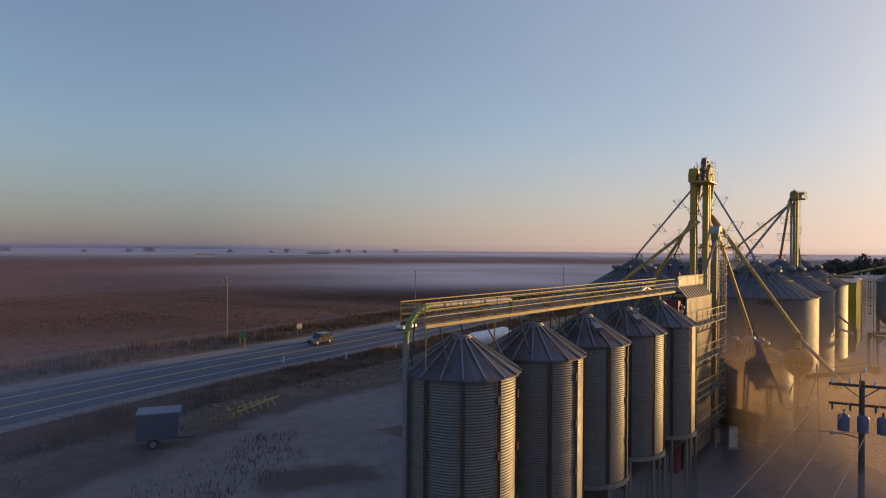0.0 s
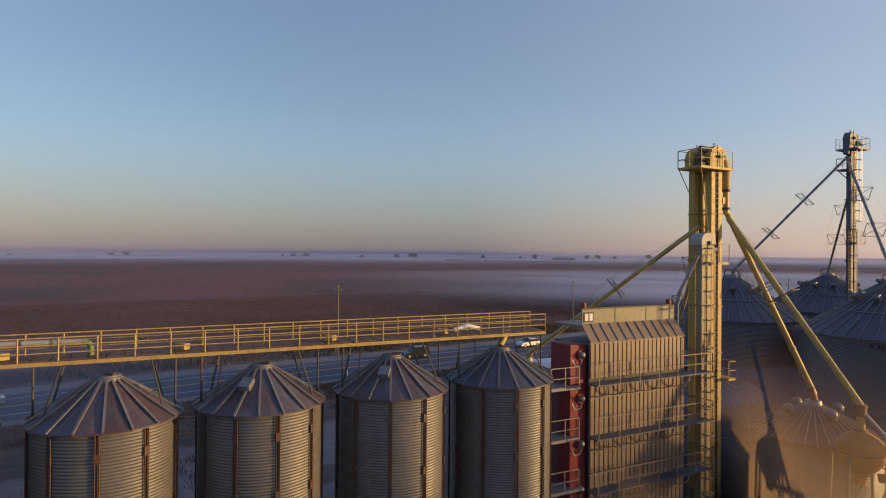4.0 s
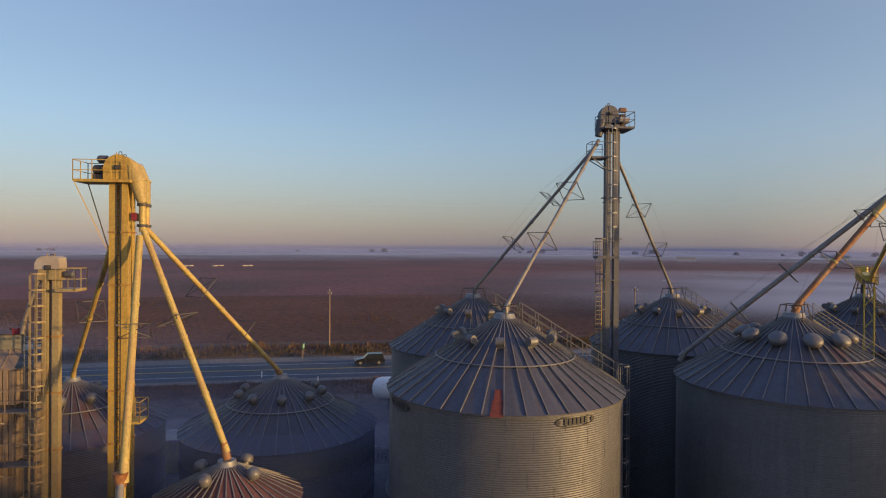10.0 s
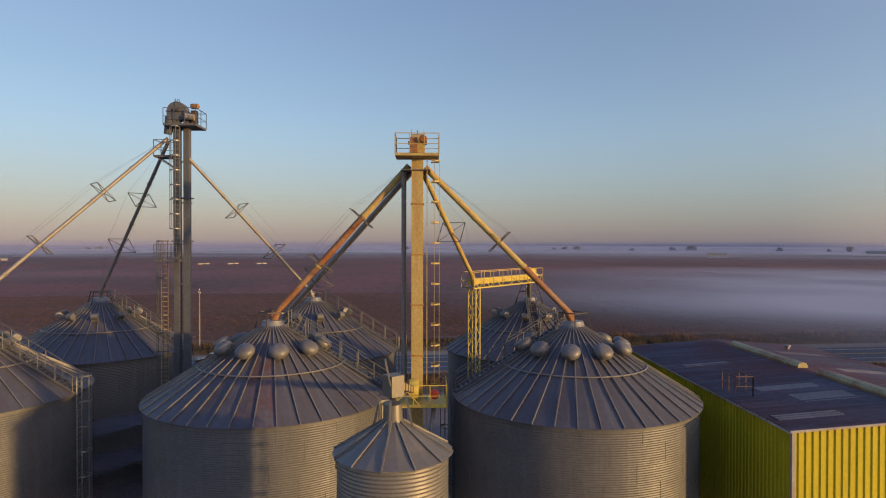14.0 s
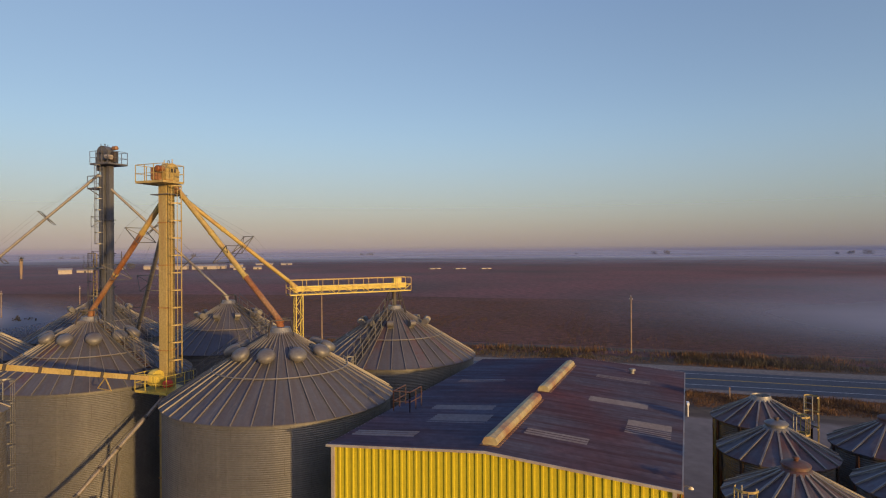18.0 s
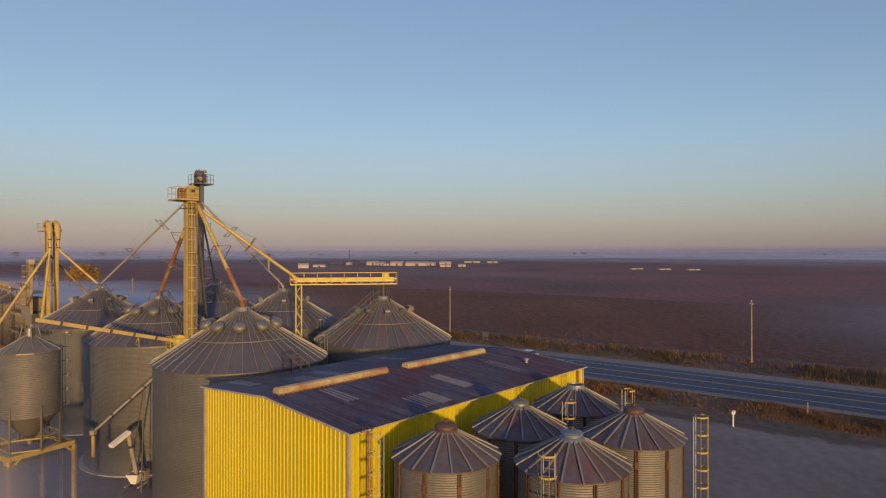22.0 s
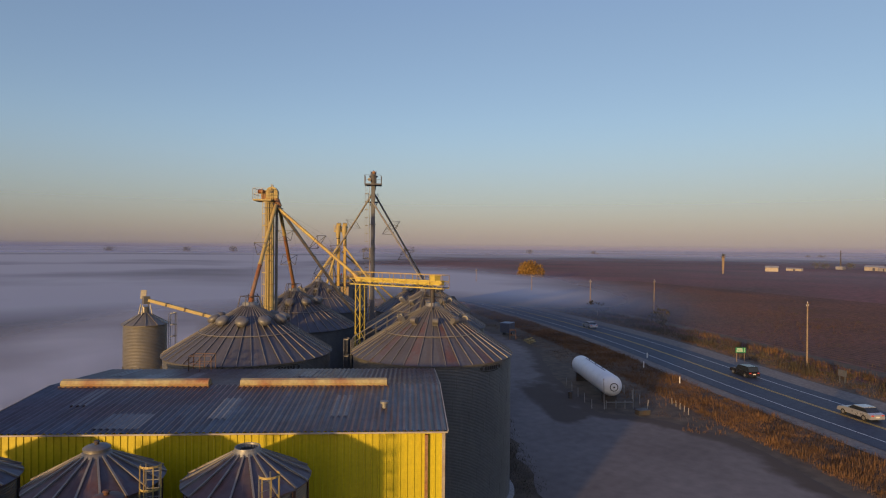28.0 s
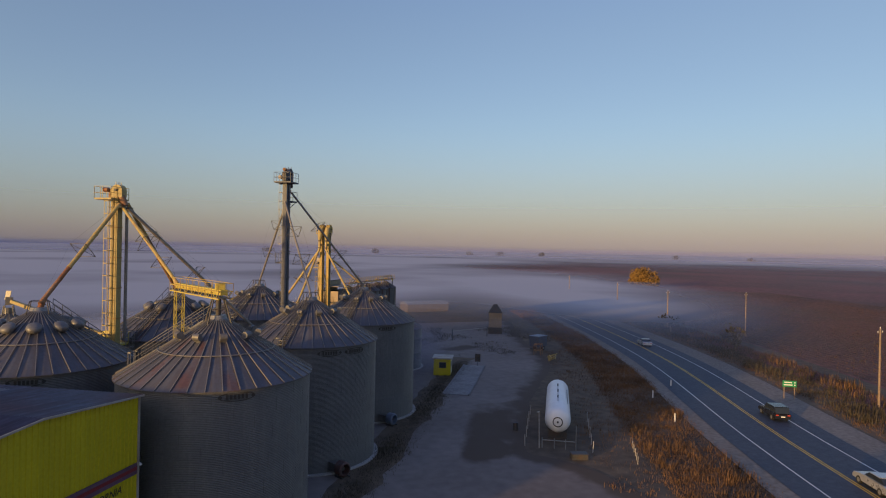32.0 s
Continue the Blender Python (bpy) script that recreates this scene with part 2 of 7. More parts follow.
RUST = (0.20, 0.075, 0.025)
vent_steel = material("dull_vent_steel", (0.158, 0.155, 0.152), 0.5, 0.3, (0.11, 0.09, 0.08), 0.5, 1.5, 0.1, 8)
galv_wall = material("galvanised_wall", (0.124, 0.123, 0.121), 0.52, 0.32, (0.094, 0.094, 0.095), 0.6, 0.3, 0.1, 6.0, 0.06, 30, 0.3, (0.185, 0.178, 0.165), 0.03)
hopper_wall = material("dull_hopper_wall", (0.150, 0.142, 0.128), 0.5, 0.3, (0.115, 0.106, 0.096), 0.6, 0.3, 0.1, 6.0, 0.06, 30, 0.4, (0.12, 0.085, 0.06), 0.03)
lap_seam = material("dark_lap_seam", (0.095, 0.092, 0.09), 0.6, 0.3)
galv_roof = material("galvanised_roof", (0.090, 0.092, 0.106), 0.5, 0.15, (0.072, 0.066, 0.074), 0.6, 0.5, 0.1, 5.0, 0.08, 30, 0.3, (0.115, 0.095, 0.09), 0.10)
rusty_roof = material("rusty_roof", (0.092, 0.086, 0.096), 0.5, 0.15, (0.105, 0.045, 0.034), 0.75, 0.6, 0.12, 5.0, 0.1, 30, 0.55, (0.10, 0.038, 0.024), 0.2)
rusted_roof = material("rust_red_ribbed_roof", (0.125, 0.050, 0.040), 0.65, 0.05, (0.085, 0.060, 0.060), 0.7, 0.8, 0.12, 5.0, 0.1, 30, 0.5, (0.09, 0.032, 0.022), 0.2)
rust_cap = material("rusty_cap_steel", (0.105, 0.052, 0.042), 0.6, 0.1, (0.075, 0.065, 0.065), 0.9, 3.0, 0.15, 12)
rust_red = material("rust_red_sheet", (0.20, 0.045, 0.025), 0.8, 0.0, (0.10, 0.03, 0.02), 0.8, 3.0, 0.2, 12)
# lighter than the roof sheets: sun catching the ribs is put into this colour
rib_steel = material("roof_rib_steel", (0.21, 0.20, 0.185), 0.5, 0.3, (0.16, 0.12, 0.10), 0.5, 1.0, 0.1, 8)
silo_steel = material("weathered_silo_steel", (0.192, 0.176, 0.146), 0.42, 0.4, (0.13, 0.128, 0.122), 0.5, 0.6, 0.06, 8, 0.04, 40)
bare_steel = material("bare_steel", (0.22, 0.22, 0.215), 0.5, 0.45, (0.25, 0.24, 0.23), 0.5, 1.5, 0.2, 12, 0.08, 50)
grey_steel = material("grey_steel", (0.100, 0.106, 0.122), 0.58, 0.15, (0.075, 0.075, 0.085), 0.5, 1.2, 0.2, 12, 0.08, 50, 0.1, RUST)
dark_steel = material("dark_steel", (0.06, 0.06, 0.06), 0.6, 0.2, (0.10, 0.06, 0.04), 0.5, 2.0, 0.2, 14)
yellow_leg = material("yellow_paint", (0.39, 0.27, 0.055), 0.55, 0.0, (0.44, 0.26, 0.04), 0.6, 0.9, 0.18, 8, 0.08, 40, 0.45, RUST)
tan_leg = material("tan_leg_paint", (0.285, 0.232, 0.115), 0.55, 0.0, (0.24, 0.17, 0.09), 0.6, 0.9, 0.18, 8, 0.08, 40, 0.35, RUST)
pale_leg = material("pale_yellow_paint", (0.345, 0.262, 0.088), 0.55, 0.0, (0.40, 0.30, 0.12), 0.6, 0.9, 0.18, 8, 0.08, 40, 0.3, RUST)
rail_paint = material("yellow_rail_paint", (0.42, 0.30, 0.085), 0.6, 0.0, (0.30, 0.18, 0.07), 0.7, 2.0, 0.2, 12)
gantry_paint = material("bright_yellow_paint", (0.50, 0.395, 0.065), 0.5, 0.0, (0.45, 0.34, 0.08), 0.5, 1.5, 0.2, 10)
spout_paint = material("weathered_spout_paint", (0.43, 0.325, 0.095), 0.55, 0.1, (0.36, 0.22, 0.09), 0.8, 1.0, 0.2, 8, 0.08, 40)
spout_rusty = material("rusty_spout", (0.27, 0.155, 0.08), 0.65, 0.1, (0.22, 0.075, 0.02), 1.0, 0.7, 0.25, 8, 0.1, 40)
spout_grey = material("grey_spout", (0.235, 0.215, 0.19), 0.5, 0.2, (0.22, 0.18, 0.14), 0.6, 1.0, 0.2, 8, 0.08, 40)
barn_yellow = material("yellow_cladding", (0.48, 0.395, 0.003), 0.45, 0.0, (0.42, 0.35, 0.004), 0.5, 0.4, 0.08, 6, 0.05, 40, 0.12, (0.42, 0.26, 0.02), 0.05)
barn_roof = material("corrugated_barn_roof", (0.082, 0.080, 0.100), 0.38, 0.3, (0.105, 0.040, 0.034), 0.9, 0.2, 0.2, 3.0, 0.08, 20, 0.0, RUST, 0.12)
skylight_mat = material("clouded_skylight_sheet", (0.165, 0.155, 0.155), 0.4, 0.0, (0.125, 0.10, 0.095), 0.6, 0.8, 0.15, 6)
white_trim = material("white_trim", (0.74, 0.72, 0.68), 0.5, 0.0, (0.55, 0.50, 0.44), 0.4, 2.0, 0.1, 10)
trim_dull = material("dull_trim", (0.34, 0.31, 0.27), 0.55, 0.0, (0.22, 0.15, 0.10), 0.6, 1.0, 0.12, 8)
vent_paint = material("cream_ridge_vent", (0.36, 0.30, 0.15), 0.55, 0.0, (0.24, 0.095, 0.04), 0.95, 0.7, 0.2, 6, 0.08, 40)
dryer_skin = material("dryer_cladding", (0.235, 0.178, 0.125), 0.5, 0.15, (0.19, 0.142, 0.10), 0.5, 0.6, 0.12, 8, 0.05, 40, 0.2, (0.25, 0.18, 0.12), 0.05)
olive_panel = material("olive_panel", (0.22, 0.20, 0.13), 0.55, 0.1, (0.24, 0.22, 0.15), 0.5, 1.0, 0.12, 8)
red_paint = material("dark_red_paint", (0.20, 0.024, 0.028), 0.5, 0.0, (0.20, 0.03, 0.03), 0.5, 1.2, 0.15, 10)
bright_red = material("red_paint", (0.55, 0.06, 0.03), 0.5)
blue_grey = material("blue_grey_paint", (0.12, 0.15, 0.21), 0.5, 0.1)
orange_paint = material("orange_paint", (0.36, 0.16, 0.03), 0.5, 0.0, (0.26, 0.10, 0.03), 0.6, 1.0)
white_paint = material("white_paint", (0.78, 0.78, 0.76), 0.4, 0.0, (0.62, 0.62, 0.60), 0.4, 0.8, 0.08, 8, 0.03)
concrete = material("concrete", (0.36, 0.34, 0.32), 0.85, 0.0, (0.26, 0.24, 0.22), 0.6, 0.4, 0.2, 6, 0.2, 25)
badge_mat = material("dark_badge_paint", (0.035, 0.032, 0.03), 0.5)
rusty_stiffener = material("rusty_stiffener", (0.075, 0.055, 0.045), 0.7, 0.1, (0.12, 0.045, 0.02), 1.0, 0.9, 0.15, 8)
black_paint = material("black_paint", (0.02, 0.02, 0.02), 0.5)
green_sign = material("green_sign_sheet", (0.02, 0.22, 0.09), 0.4, 0.0, None, 0.1)
pole_wood = material("weathered_pole_wood", (0.26, 0.19, 0.13), 0.85, 0.0, (0.16, 0.12, 0.09), 0.6, 2.0, 0.25, 14, 0.3, 30)
dark_pole_wood = material("dark_pole_wood", (0.115, 0.08, 0.06), 0.85, 0.0, (0.08, 0.058, 0.045), 0.6, 2.0, 0.25, 14, 0.3, 30)
can_paint = material("violet_grey_can_paint", (0.125, 0.12, 0.175), 0.5, 0.1, (0.10, 0.09, 0.11), 0.5, 3.0)
tyre_mat = material("tyre_rubber", (0.02, 0.02, 0.02), 0.8)
glass_mat = material("dark_window_glass", (0.02, 0.025, 0.03), 0.08, 0.0, None, 0.0, 1.0, 0.0, 5.0, 0.0, spec=0.6)
asphalt = material("asphalt", (0.033, 0.040, 0.062), 0.66, 0.0, (0.045, 0.051, 0.072), 0.5, 0.15, 0.2, 4.0, 0.2, 60)
line_white = material("white_road_paint", (0.62, 0.62, 0.60), 0.6, 0.0, (0.35, 0.35, 0.34), 0.5, 3.0)
line_yellow = material("yellow_road_paint", (0.62, 0.40, 0.04), 0.6, 0.0, (0.40, 0.27, 0.05), 0.5, 3.0)
gravel = material("gravel_yard", (0.188, 0.156, 0.139), 0.95, 0.0, (0.122, 0.097, 0.084), 0.8, 0.05, 0.14, 0.9, 0.22, 11)
shoulder_mat = material("gravel_shoulder", (0.19, 0.165, 0.145), 0.95, 0.0, (0.16, 0.135, 0.115), 0.7, 0.2, 0.25, 2.0, 0.5, 14)
soil = material("dry_grass_ground", (0.115, 0.080, 0.050), 0.95, 0.0, (0.060, 0.045, 0.033), 0.8, 0.06, 0.3, 0.8, 0.6, 6)
field_mat = material("brown_field", (0.172, 0.060, 0.055), 0.95, 0.0, (0.078, 0.044, 0.036), 0.9, 0.011, 0.4, 0.35, 0.7, 3)
ridge_soil = material("dark_ridge_soil", (0.098, 0.050, 0.040), 0.95, 0.0, (0.060, 0.038, 0.030), 0.9, 0.03, 0.4, 0.6, 0.7, 5)
crop_mat = material("dry_crop", (0.092, 0.047, 0.032), 0.9, 0.0, (0.050, 0.033, 0.024), 0.8, 0.3, 0.3, 2.0, 0.3, 9)
grass_mat = material("dry_orange_grass", (0.165, 0.088, 0.040), 0.9, 0.0, (0.058, 0.040, 0.026), 0.95, 0.11, 0.3, 2.5, 0.0)
brush_mat = material("dark_brush", (0.075, 0.060, 0.035), 0.9, 0.0, (0.045, 0.036, 0.025), 0.7, 0.4, 0.3, 2.0, 0.0)
leaf_mat = material("tree_leaves", (0.070, 0.074, 0.050), 0.85, 0.0, (0.090, 0.070, 0.045), 0.8, 0.3, 0.2, 1.5, 0.0)
autumn_mat = material("autumn_leaves", (0.19, 0.105, 0.022), 0.85, 0.0, (0.16, 0.10, 0.03), 0.8, 0.3, 0.2, 1.5, 0.0)
far_wall = material("far_pale_wall", (0.42, 0.36, 0.28), 0.7)
far_roof = material("far_grey_roof", (0.30, 0.28, 0.27), 0.7)

def furrowed(ma, dark, amount):
    """Stains that run lengthwise along each ribbed sheet, other on every sheet."""
    n, l = ma.node_tree.nodes, ma.node_tree.links
    b = n["Principled BSDF"]
    col = b.inputs["Base Color"].links[0].from_socket
    at, info, mp, nz, fac, mul, mix = (n.new("ShaderNode" + k) for k in ("TexCoord", "ObjectInfo", "Mapping", "TexNoise", "MapRange", "Math", "Mix"))
    mp.inputs["Scale"].default_value = (0.22, 5.0, 1.0)
    l.new(at.outputs["Object"], mp.inputs["Vector"])
    nz.noise_dimensions = "4D"
    nz.inputs["Scale"].default_value, nz.inputs["Detail"].default_value = 1.0, 4.0
    l.new(mp.outputs["Vector"], nz.inputs["Vector"])
    mul.operation, mul.inputs[1].default_value = "MULTIPLY", 40.0
    l.new(info.outputs["Random"], mul.inputs[0])
    l.new(mul.outputs[0], nz.inputs["W"])
    fac.inputs["From Min"].default_value, fac.inputs["From Max"].default_value, fac.inputs["To Max"].default_value = 0.42, 0.62, amount
    l.new(nz.outputs["Fac"], fac.inputs["Value"])
    mix.data_type = "RGBA"
    l.new(fac.outputs["Result"], mix.inputs[0])
    l.new(col, mix.inputs[6])
    mix.inputs[7].default_value = (*dark, 1.0)
    l.new(mix.outputs[2], b.inputs["Base Color"])


furrowed(barn_roof, (0.055, 0.028, 0.026), 0.75)
furrowed(galv_roof, (0.085, 0.066, 0.060), 0.45)

# ---- the lie of the land ----
AXIS = radians(51.9)                      # the way along the rows of bins
U = Vector((math.cos(AXIS), math.sin(AXIS), 0))
V = Vector((-math.sin(AXIS), math.cos(AXIS), 0))   # towards the road


def along(points, step):
    """Points at even steps along a smoothed line, with the way to its left."""
    pts = [Vector((x, y, 0)) for x, y in points]
    line = []
    for i in range(len(pts) - 1):
        p0, p1, p2, p3 = pts[max(i - 1, 0)], pts[i], pts[i + 1], pts[min(i + 2, len(pts) - 1)]
        n = max(2, int((p2 - p1).length / step))
        for k in range(n):
            t = k / n
            line.append(0.5 * ((2 * p1) + (p2 - p0) * t + (2 * p0 - 5 * p1 + 4 * p2 - p3) * t * t + (3 * p1 - p0 - 3 * p2 + p3) * t ** 3))
    line.append(pts[-1])
    out = []
    for i, p in enumerate(line):
        d = (line[min(i + 1, len(line) - 1)] - line[max(i - 1, 0)]).normalized()
        out.append((p, Vector((-d.y, d.x, 0))))
    return out


ROAD = along([(-620, -1300), (-300, -560), (-170, -235), (-104, -78), (-68.2, 6.6), (-40, 64.7), (-12.2, 107.7), (1.8, 130.7), (15.8, 152.7), (70, 236), (300, 600), (900, 1550)], 6.0)


def ribbon(a, b, z):
    """A strip of the road's length between two distances to its left."""
    return Shape().sheet([p + n * b + UP * z for p, n in ROAD], [p + n * a + UP * z for p, n in ROAD])


ground = Shape()
rim = [(4700 * math.cos(2 * math.pi * i / 64) + 40, 4700 * math.sin(2 * math.pi * i / 64) + 80, 0) for i in range(64)]
ground.add(rim, [tuple(range(64))])
whole("ground", ground, soil, "flat dry brown ground reaching the horizon", "ground", kind="structure")
# the field beyond the road
field_sheet = Shape().sheet([p + Vector((-1260, 810, 0.03)) for p, n in ROAD], [p + n * 17 + UP * 0.03 for p, n in ROAD])
field = whole("field", field_sheet, field_mat, "wide brown harvested field beyond the road", "field", kind="structure")
road = thing("road", Matrix(), "two-lane asphalt highway with painted lines", "road", kind="structure")
part("carriageway", ribbon(-6.9, 5.6, 0.12), asphalt, road)
part("shoulder", ribbon(-8.9, -6.8, 0.08), shoulder_mat, road, "grey gravel shoulder")
part("shoulder", ribbon(5.5, 9.6, 0.08), shoulder_mat, road, "grey gravel shoulder")
part("edge_line", ribbon(-4.55, -4.4, 0.128), line_white, road, "white painted edge line")
part("edge_line", ribbon(3.3, 3.45, 0.128), line_white, road, "white painted edge line")
part("centre_line", ribbon(-0.72, -0.58, 0.128), line_yellow, road, "yellow painted centre line")
part("centre_line", ribbon(-0.42, -0.28, 0.128), line_yellow, road, "yellow painted centre line")
# the gravel yard between the verge and the bins
yard_edge = along([(-42, 8), (-27, 34), (-22, 46), (-18, 54.5), (-12.5, 63.6), (-5.5, 71.2), (5, 82.2), (11.5, 90.5), (16.4, 97), (17, 100.4), (14.6, 106), (15.4, 114), (21.5, 123), (29, 133), (44, 158), (70, 200)], 3.0)
yl = [p + n * (1.6 + 0.7 * noise.noise(p * 0.35)) + UP * 0.04 for p, n in yard_edge]
ym = [p - n * 2.6 + UP * 0.04 for p, n in yard_edge]
yr = [Vector((110 + 40 * i / len(yl), -10 + 210 * i / len(yl), 0.04)) for i in range(len(yl))]


def weedy(ma, ovals, weed):
    """Lets weedy soil take over the gravel towards its rim and in soft oval patches."""
    n, l = ma.node_tree.nodes, ma.node_tree.links
    b = n["Principled BSDF"]
    col = b.inputs["Base Color"].links[0].from_socket
    geo, rim_value, nz, fac, mix = (n.new("ShaderNode" + k) for k in ("NewGeometry", "Attribute", "TexNoise", "MapRange", "Mix"))
    rim_value.attribute_name = "rim"
    total = rim_value.outputs["Fac"]
    for x, y, turn, rx, ry in ovals:
        mp, ln, r, add = (n.new("ShaderNode" + k) for k in ("Mapping", "VectorMath", "MapRange", "Math"))
        mp.vector_type, ln.operation, add.operation = "TEXTURE", "LENGTH", "ADD"
        mp.inputs["Location"].default_value, mp.inputs["Rotation"].default_value, mp.inputs["Scale"].default_value = (x, y, 0), (0, 0, radians(turn)), (rx, ry, 1e6)
        l.new(geo.outputs["Position"], mp.inputs["Vector"])
        l.new(mp.outputs["Vector"], ln.inputs[0])
        l.new(ln.outputs["Value"], r.inputs["Value"])
        r.inputs["From Min"].default_value, r.inputs["From Max"].default_value, r.inputs["To Min"].default_value, r.inputs["To Max"].default_value = 0.2, 1.0, 0.85, 0.0
        l.new(total, add.inputs[0])
        l.new(r.outputs["Result"], add.inputs[1])
        total = add.outputs[0]
    nz.inputs["Scale"].default_value, nz.inputs["Detail"].default_value = 0.32, 6.0
    l.new(geo.outputs["Position"], nz.inputs["Vector"])
    both = n.new("ShaderNodeMath")
    both.operation, both.inputs[1].default_value = "MULTIPLY_ADD", 1.1
    l.new(nz.outputs["Fac"], both.inputs[0])
    l.new(total, both.inputs[2])
    fac.interpolation_type = "SMOOTHSTEP"
    fac.inputs["From Min"].default_value, fac.inputs["From Max"].default_value = 0.82, 1.32
    l.new(both.outputs[0], fac.inputs["Value"])
    mix.data_type = "RGBA"
    l.new(fac.outputs["Result"], mix.inputs[0])
    l.new(col, mix.inputs[6])
    mix.inputs[7].default_value = (*weed, 1.0)
    l.new(mix.outputs[2], b.inputs["Base Color"])


weedy(gravel, ((-8.5, 43.0, 20, 7.5, 5.0), (14.5, 89.5, 55, 15.0, 3.4), (-31, 40, 60, 14, 6), (19.5, 97.0, 60, 5.0, 3.0)), (0.080, 0.056, 0.040))
yard = whole("pavement", Shape().sheet(yl, ym).sheet(ym, yr), gravel, "worn grey gravel yard round the bins", "yard", kind="structure")
yard.data.attributes.new("rim", "FLOAT", "POINT").data.foreach_set("value", [1.0] * len(yl) + [0.0] * (3 * len(yl)))
strip = [Vector((25.36, 77.48, 0.05)) + U * k for k in range(-38, 39, 2)]
whole("weed_strip", Shape().sheet([p + V * (9.2 + 1.2 * noise.noise(p * 0.25)) for p in strip], [p + V * (5.6 + 0.5 * noise.noise(p * 0.4)) for p in strip]), soil, "dark weedy strip along the feet of the bins", "ground", kind="structure")
field_track = ribbon(22.5, 26, 0.05)
whole("dirt_track", field_track, soil, "pale dirt track along the field's edge", "track", kind="structure")

# ---- grain bins ----
def ring_profile(r, height, waves, depth):
    k = waves * 2
    return [(r + depth * (1 if j % 2 else -1), height * j / k) for j in range(k + 1)]


def ring_mesh(name, r, height, waves, depth, seg, sheets, ma):
    """One corrugated ring of wall sheets with upright lap seams."""
    s = Shape().rev(ring_profile(r, height, waves, depth), seg)
    for i in range(sheets):
        a = 2 * math.pi * (i + 0.5) / sheets
        m = Matrix.Rotation(a, 4, "Z")
        s.box(r + depth - 0.002, 0, height / 2, 0.006, 0.022, height, m)
    me = s.mesh(name, ma, True)
    me.materials.append(lap_seam)
    for f in me.polygons[seg * waves * 2:]:
        f.material_index = 1
    return me


def panel_mesh(name, r0, z0, r1, z1, count, ma, rib=0.05, ribw=0.06, drop=0.05):
    """One wedge of a cone roof with a standing rib along one edge."""
    h = math.pi / count
    s = Shape()
    pt = lambda r, z, a, dz=0.0: (r * math.cos(a), r * math.sin(a), z + dz)
    rows = [(r0, z0), (r0 * 0.35 + r1 * 0.65, z0 * 0.35 + z1 * 0.65 - 0.04), (r1, z1)]
    vs = []
    for r, z in rows:
        vs += [pt(r, z, -h), pt(r, z + 0.012, 0), pt(r, z, h)]
    s.add(vs, [(0, 3, 4, 1), (1, 4, 5, 2), (3, 6, 7, 4), (4, 7, 8, 5)])
    s.add([pt(r1, z1, -h), pt(r1, z1, h), pt(r1, z1 - drop, h), pt(r1, z1 - drop, -h)], [(0, 3, 2, 1)])
    p, q = Vector(pt(r0, z0, -h, rib / 2)), Vector(pt(r1 + 0.01, z1, -h, rib / 2))
    first = len(s.f)
    s.beam(p, q, ribw, rib)
    me = s.mesh(name, ma)
    me.materials.append(rib_steel)
    for f in me.polygons[first:]:
        f.material_index = 1
    return me


def vent_shape(r=0.46):
    """A mushroom roof vent with a flattened cap."""
    s = Shape().rev([(r * 0.6, -0.3), (r * 0.6, 0.1)], 12)
    s.rev([(r * 0.62, 0.04), (r, 0.05), (r * 1.08, 0.14), (r * 1.04, 0.28), (r * 0.86, 0.39), (r * 0.45, 0.45), (0.01, 0.46)], 18)
    return s


def hood_shape(r=0.23, w=0.44):
    """A curled roof hood: a rolled sheet with closed cheeks that opens downhill."""
    s = Shape()
    n = 14
    arc = [(-r * math.cos(radians(250 * i / n)), r * 1.05 + r * math.sin(radians(250 * i / n))) for i in range(n + 1)]
    arc = [(-r, -0.25)] + arc
    s.add([(a, -w / 2, b) for a, b in arc] + [(a, w / 2, b) for a, b in arc], [(i, i + 1, n + 3 + i, n + 2 + i) for i in range(n + 1)])
    for k in (-w / 2, w / 2):
        s.add([(a, k, b) for a, b in arc], [tuple(range(n + 2))])
    s.box(-r * 0.3, 0, 0.0, r * 1.4, w * 0.96, 0.6)
    return s


def badge(parent, az, r, z, w=2.2, h=0.56):
    """A dark oval badge with worn bars, curved to the wall."""
    s, bars = Shape(), Shape()
    n = 20
    a0 = radians(az)
    on = lambda x, y, d: ((r + d) * math.cos(a0 + x / r), (r + d) * math.sin(a0 + x / r), z + y)
    ring = [(math.cos(2 * math.pi * i / n), math.sin(2 * math.pi * i / n)) for i in range(n)]
    s.add([on(a * w / 2, b * h / 2, 0.03) for a, b in ring] + [on(a * w / 2 * 0.95, b * h / 2 * 0.80, 0.03) for a, b in ring]
          + [on(a * w / 2, b * h / 2, 0.0) for a, b in ring],
          [(i, (i + 1) % n, n + (i + 1) % n, n + i) for i in range(n)] + [(i, 2 * n + i, 2 * n + (i + 1) % n, (i + 1) % n) for i in range(n)])
    ob = part("oval_badge", s, badge_mat, parent, "dark oval outline badge with worn bars")
    for k in (-1, 1):
        part("badge_dot", Shape().add([on(k * w * 0.43 + a * h * 0.17, b * h * 0.17, 0.034) for a, b in ring], [tuple(range(n))]), badge_mat, ob)
    for i in range(6):
        x = (i - 2.5) * w * 0.103
        part("badge_bar", Shape().add([on(x + a * w * 0.034, b * h * 0.25, 0.028) for a, b in ((-1, -1), (1, -1), (1, 1), (-1, 1))], [(0, 1, 2, 3)]), badge_mat, ob)


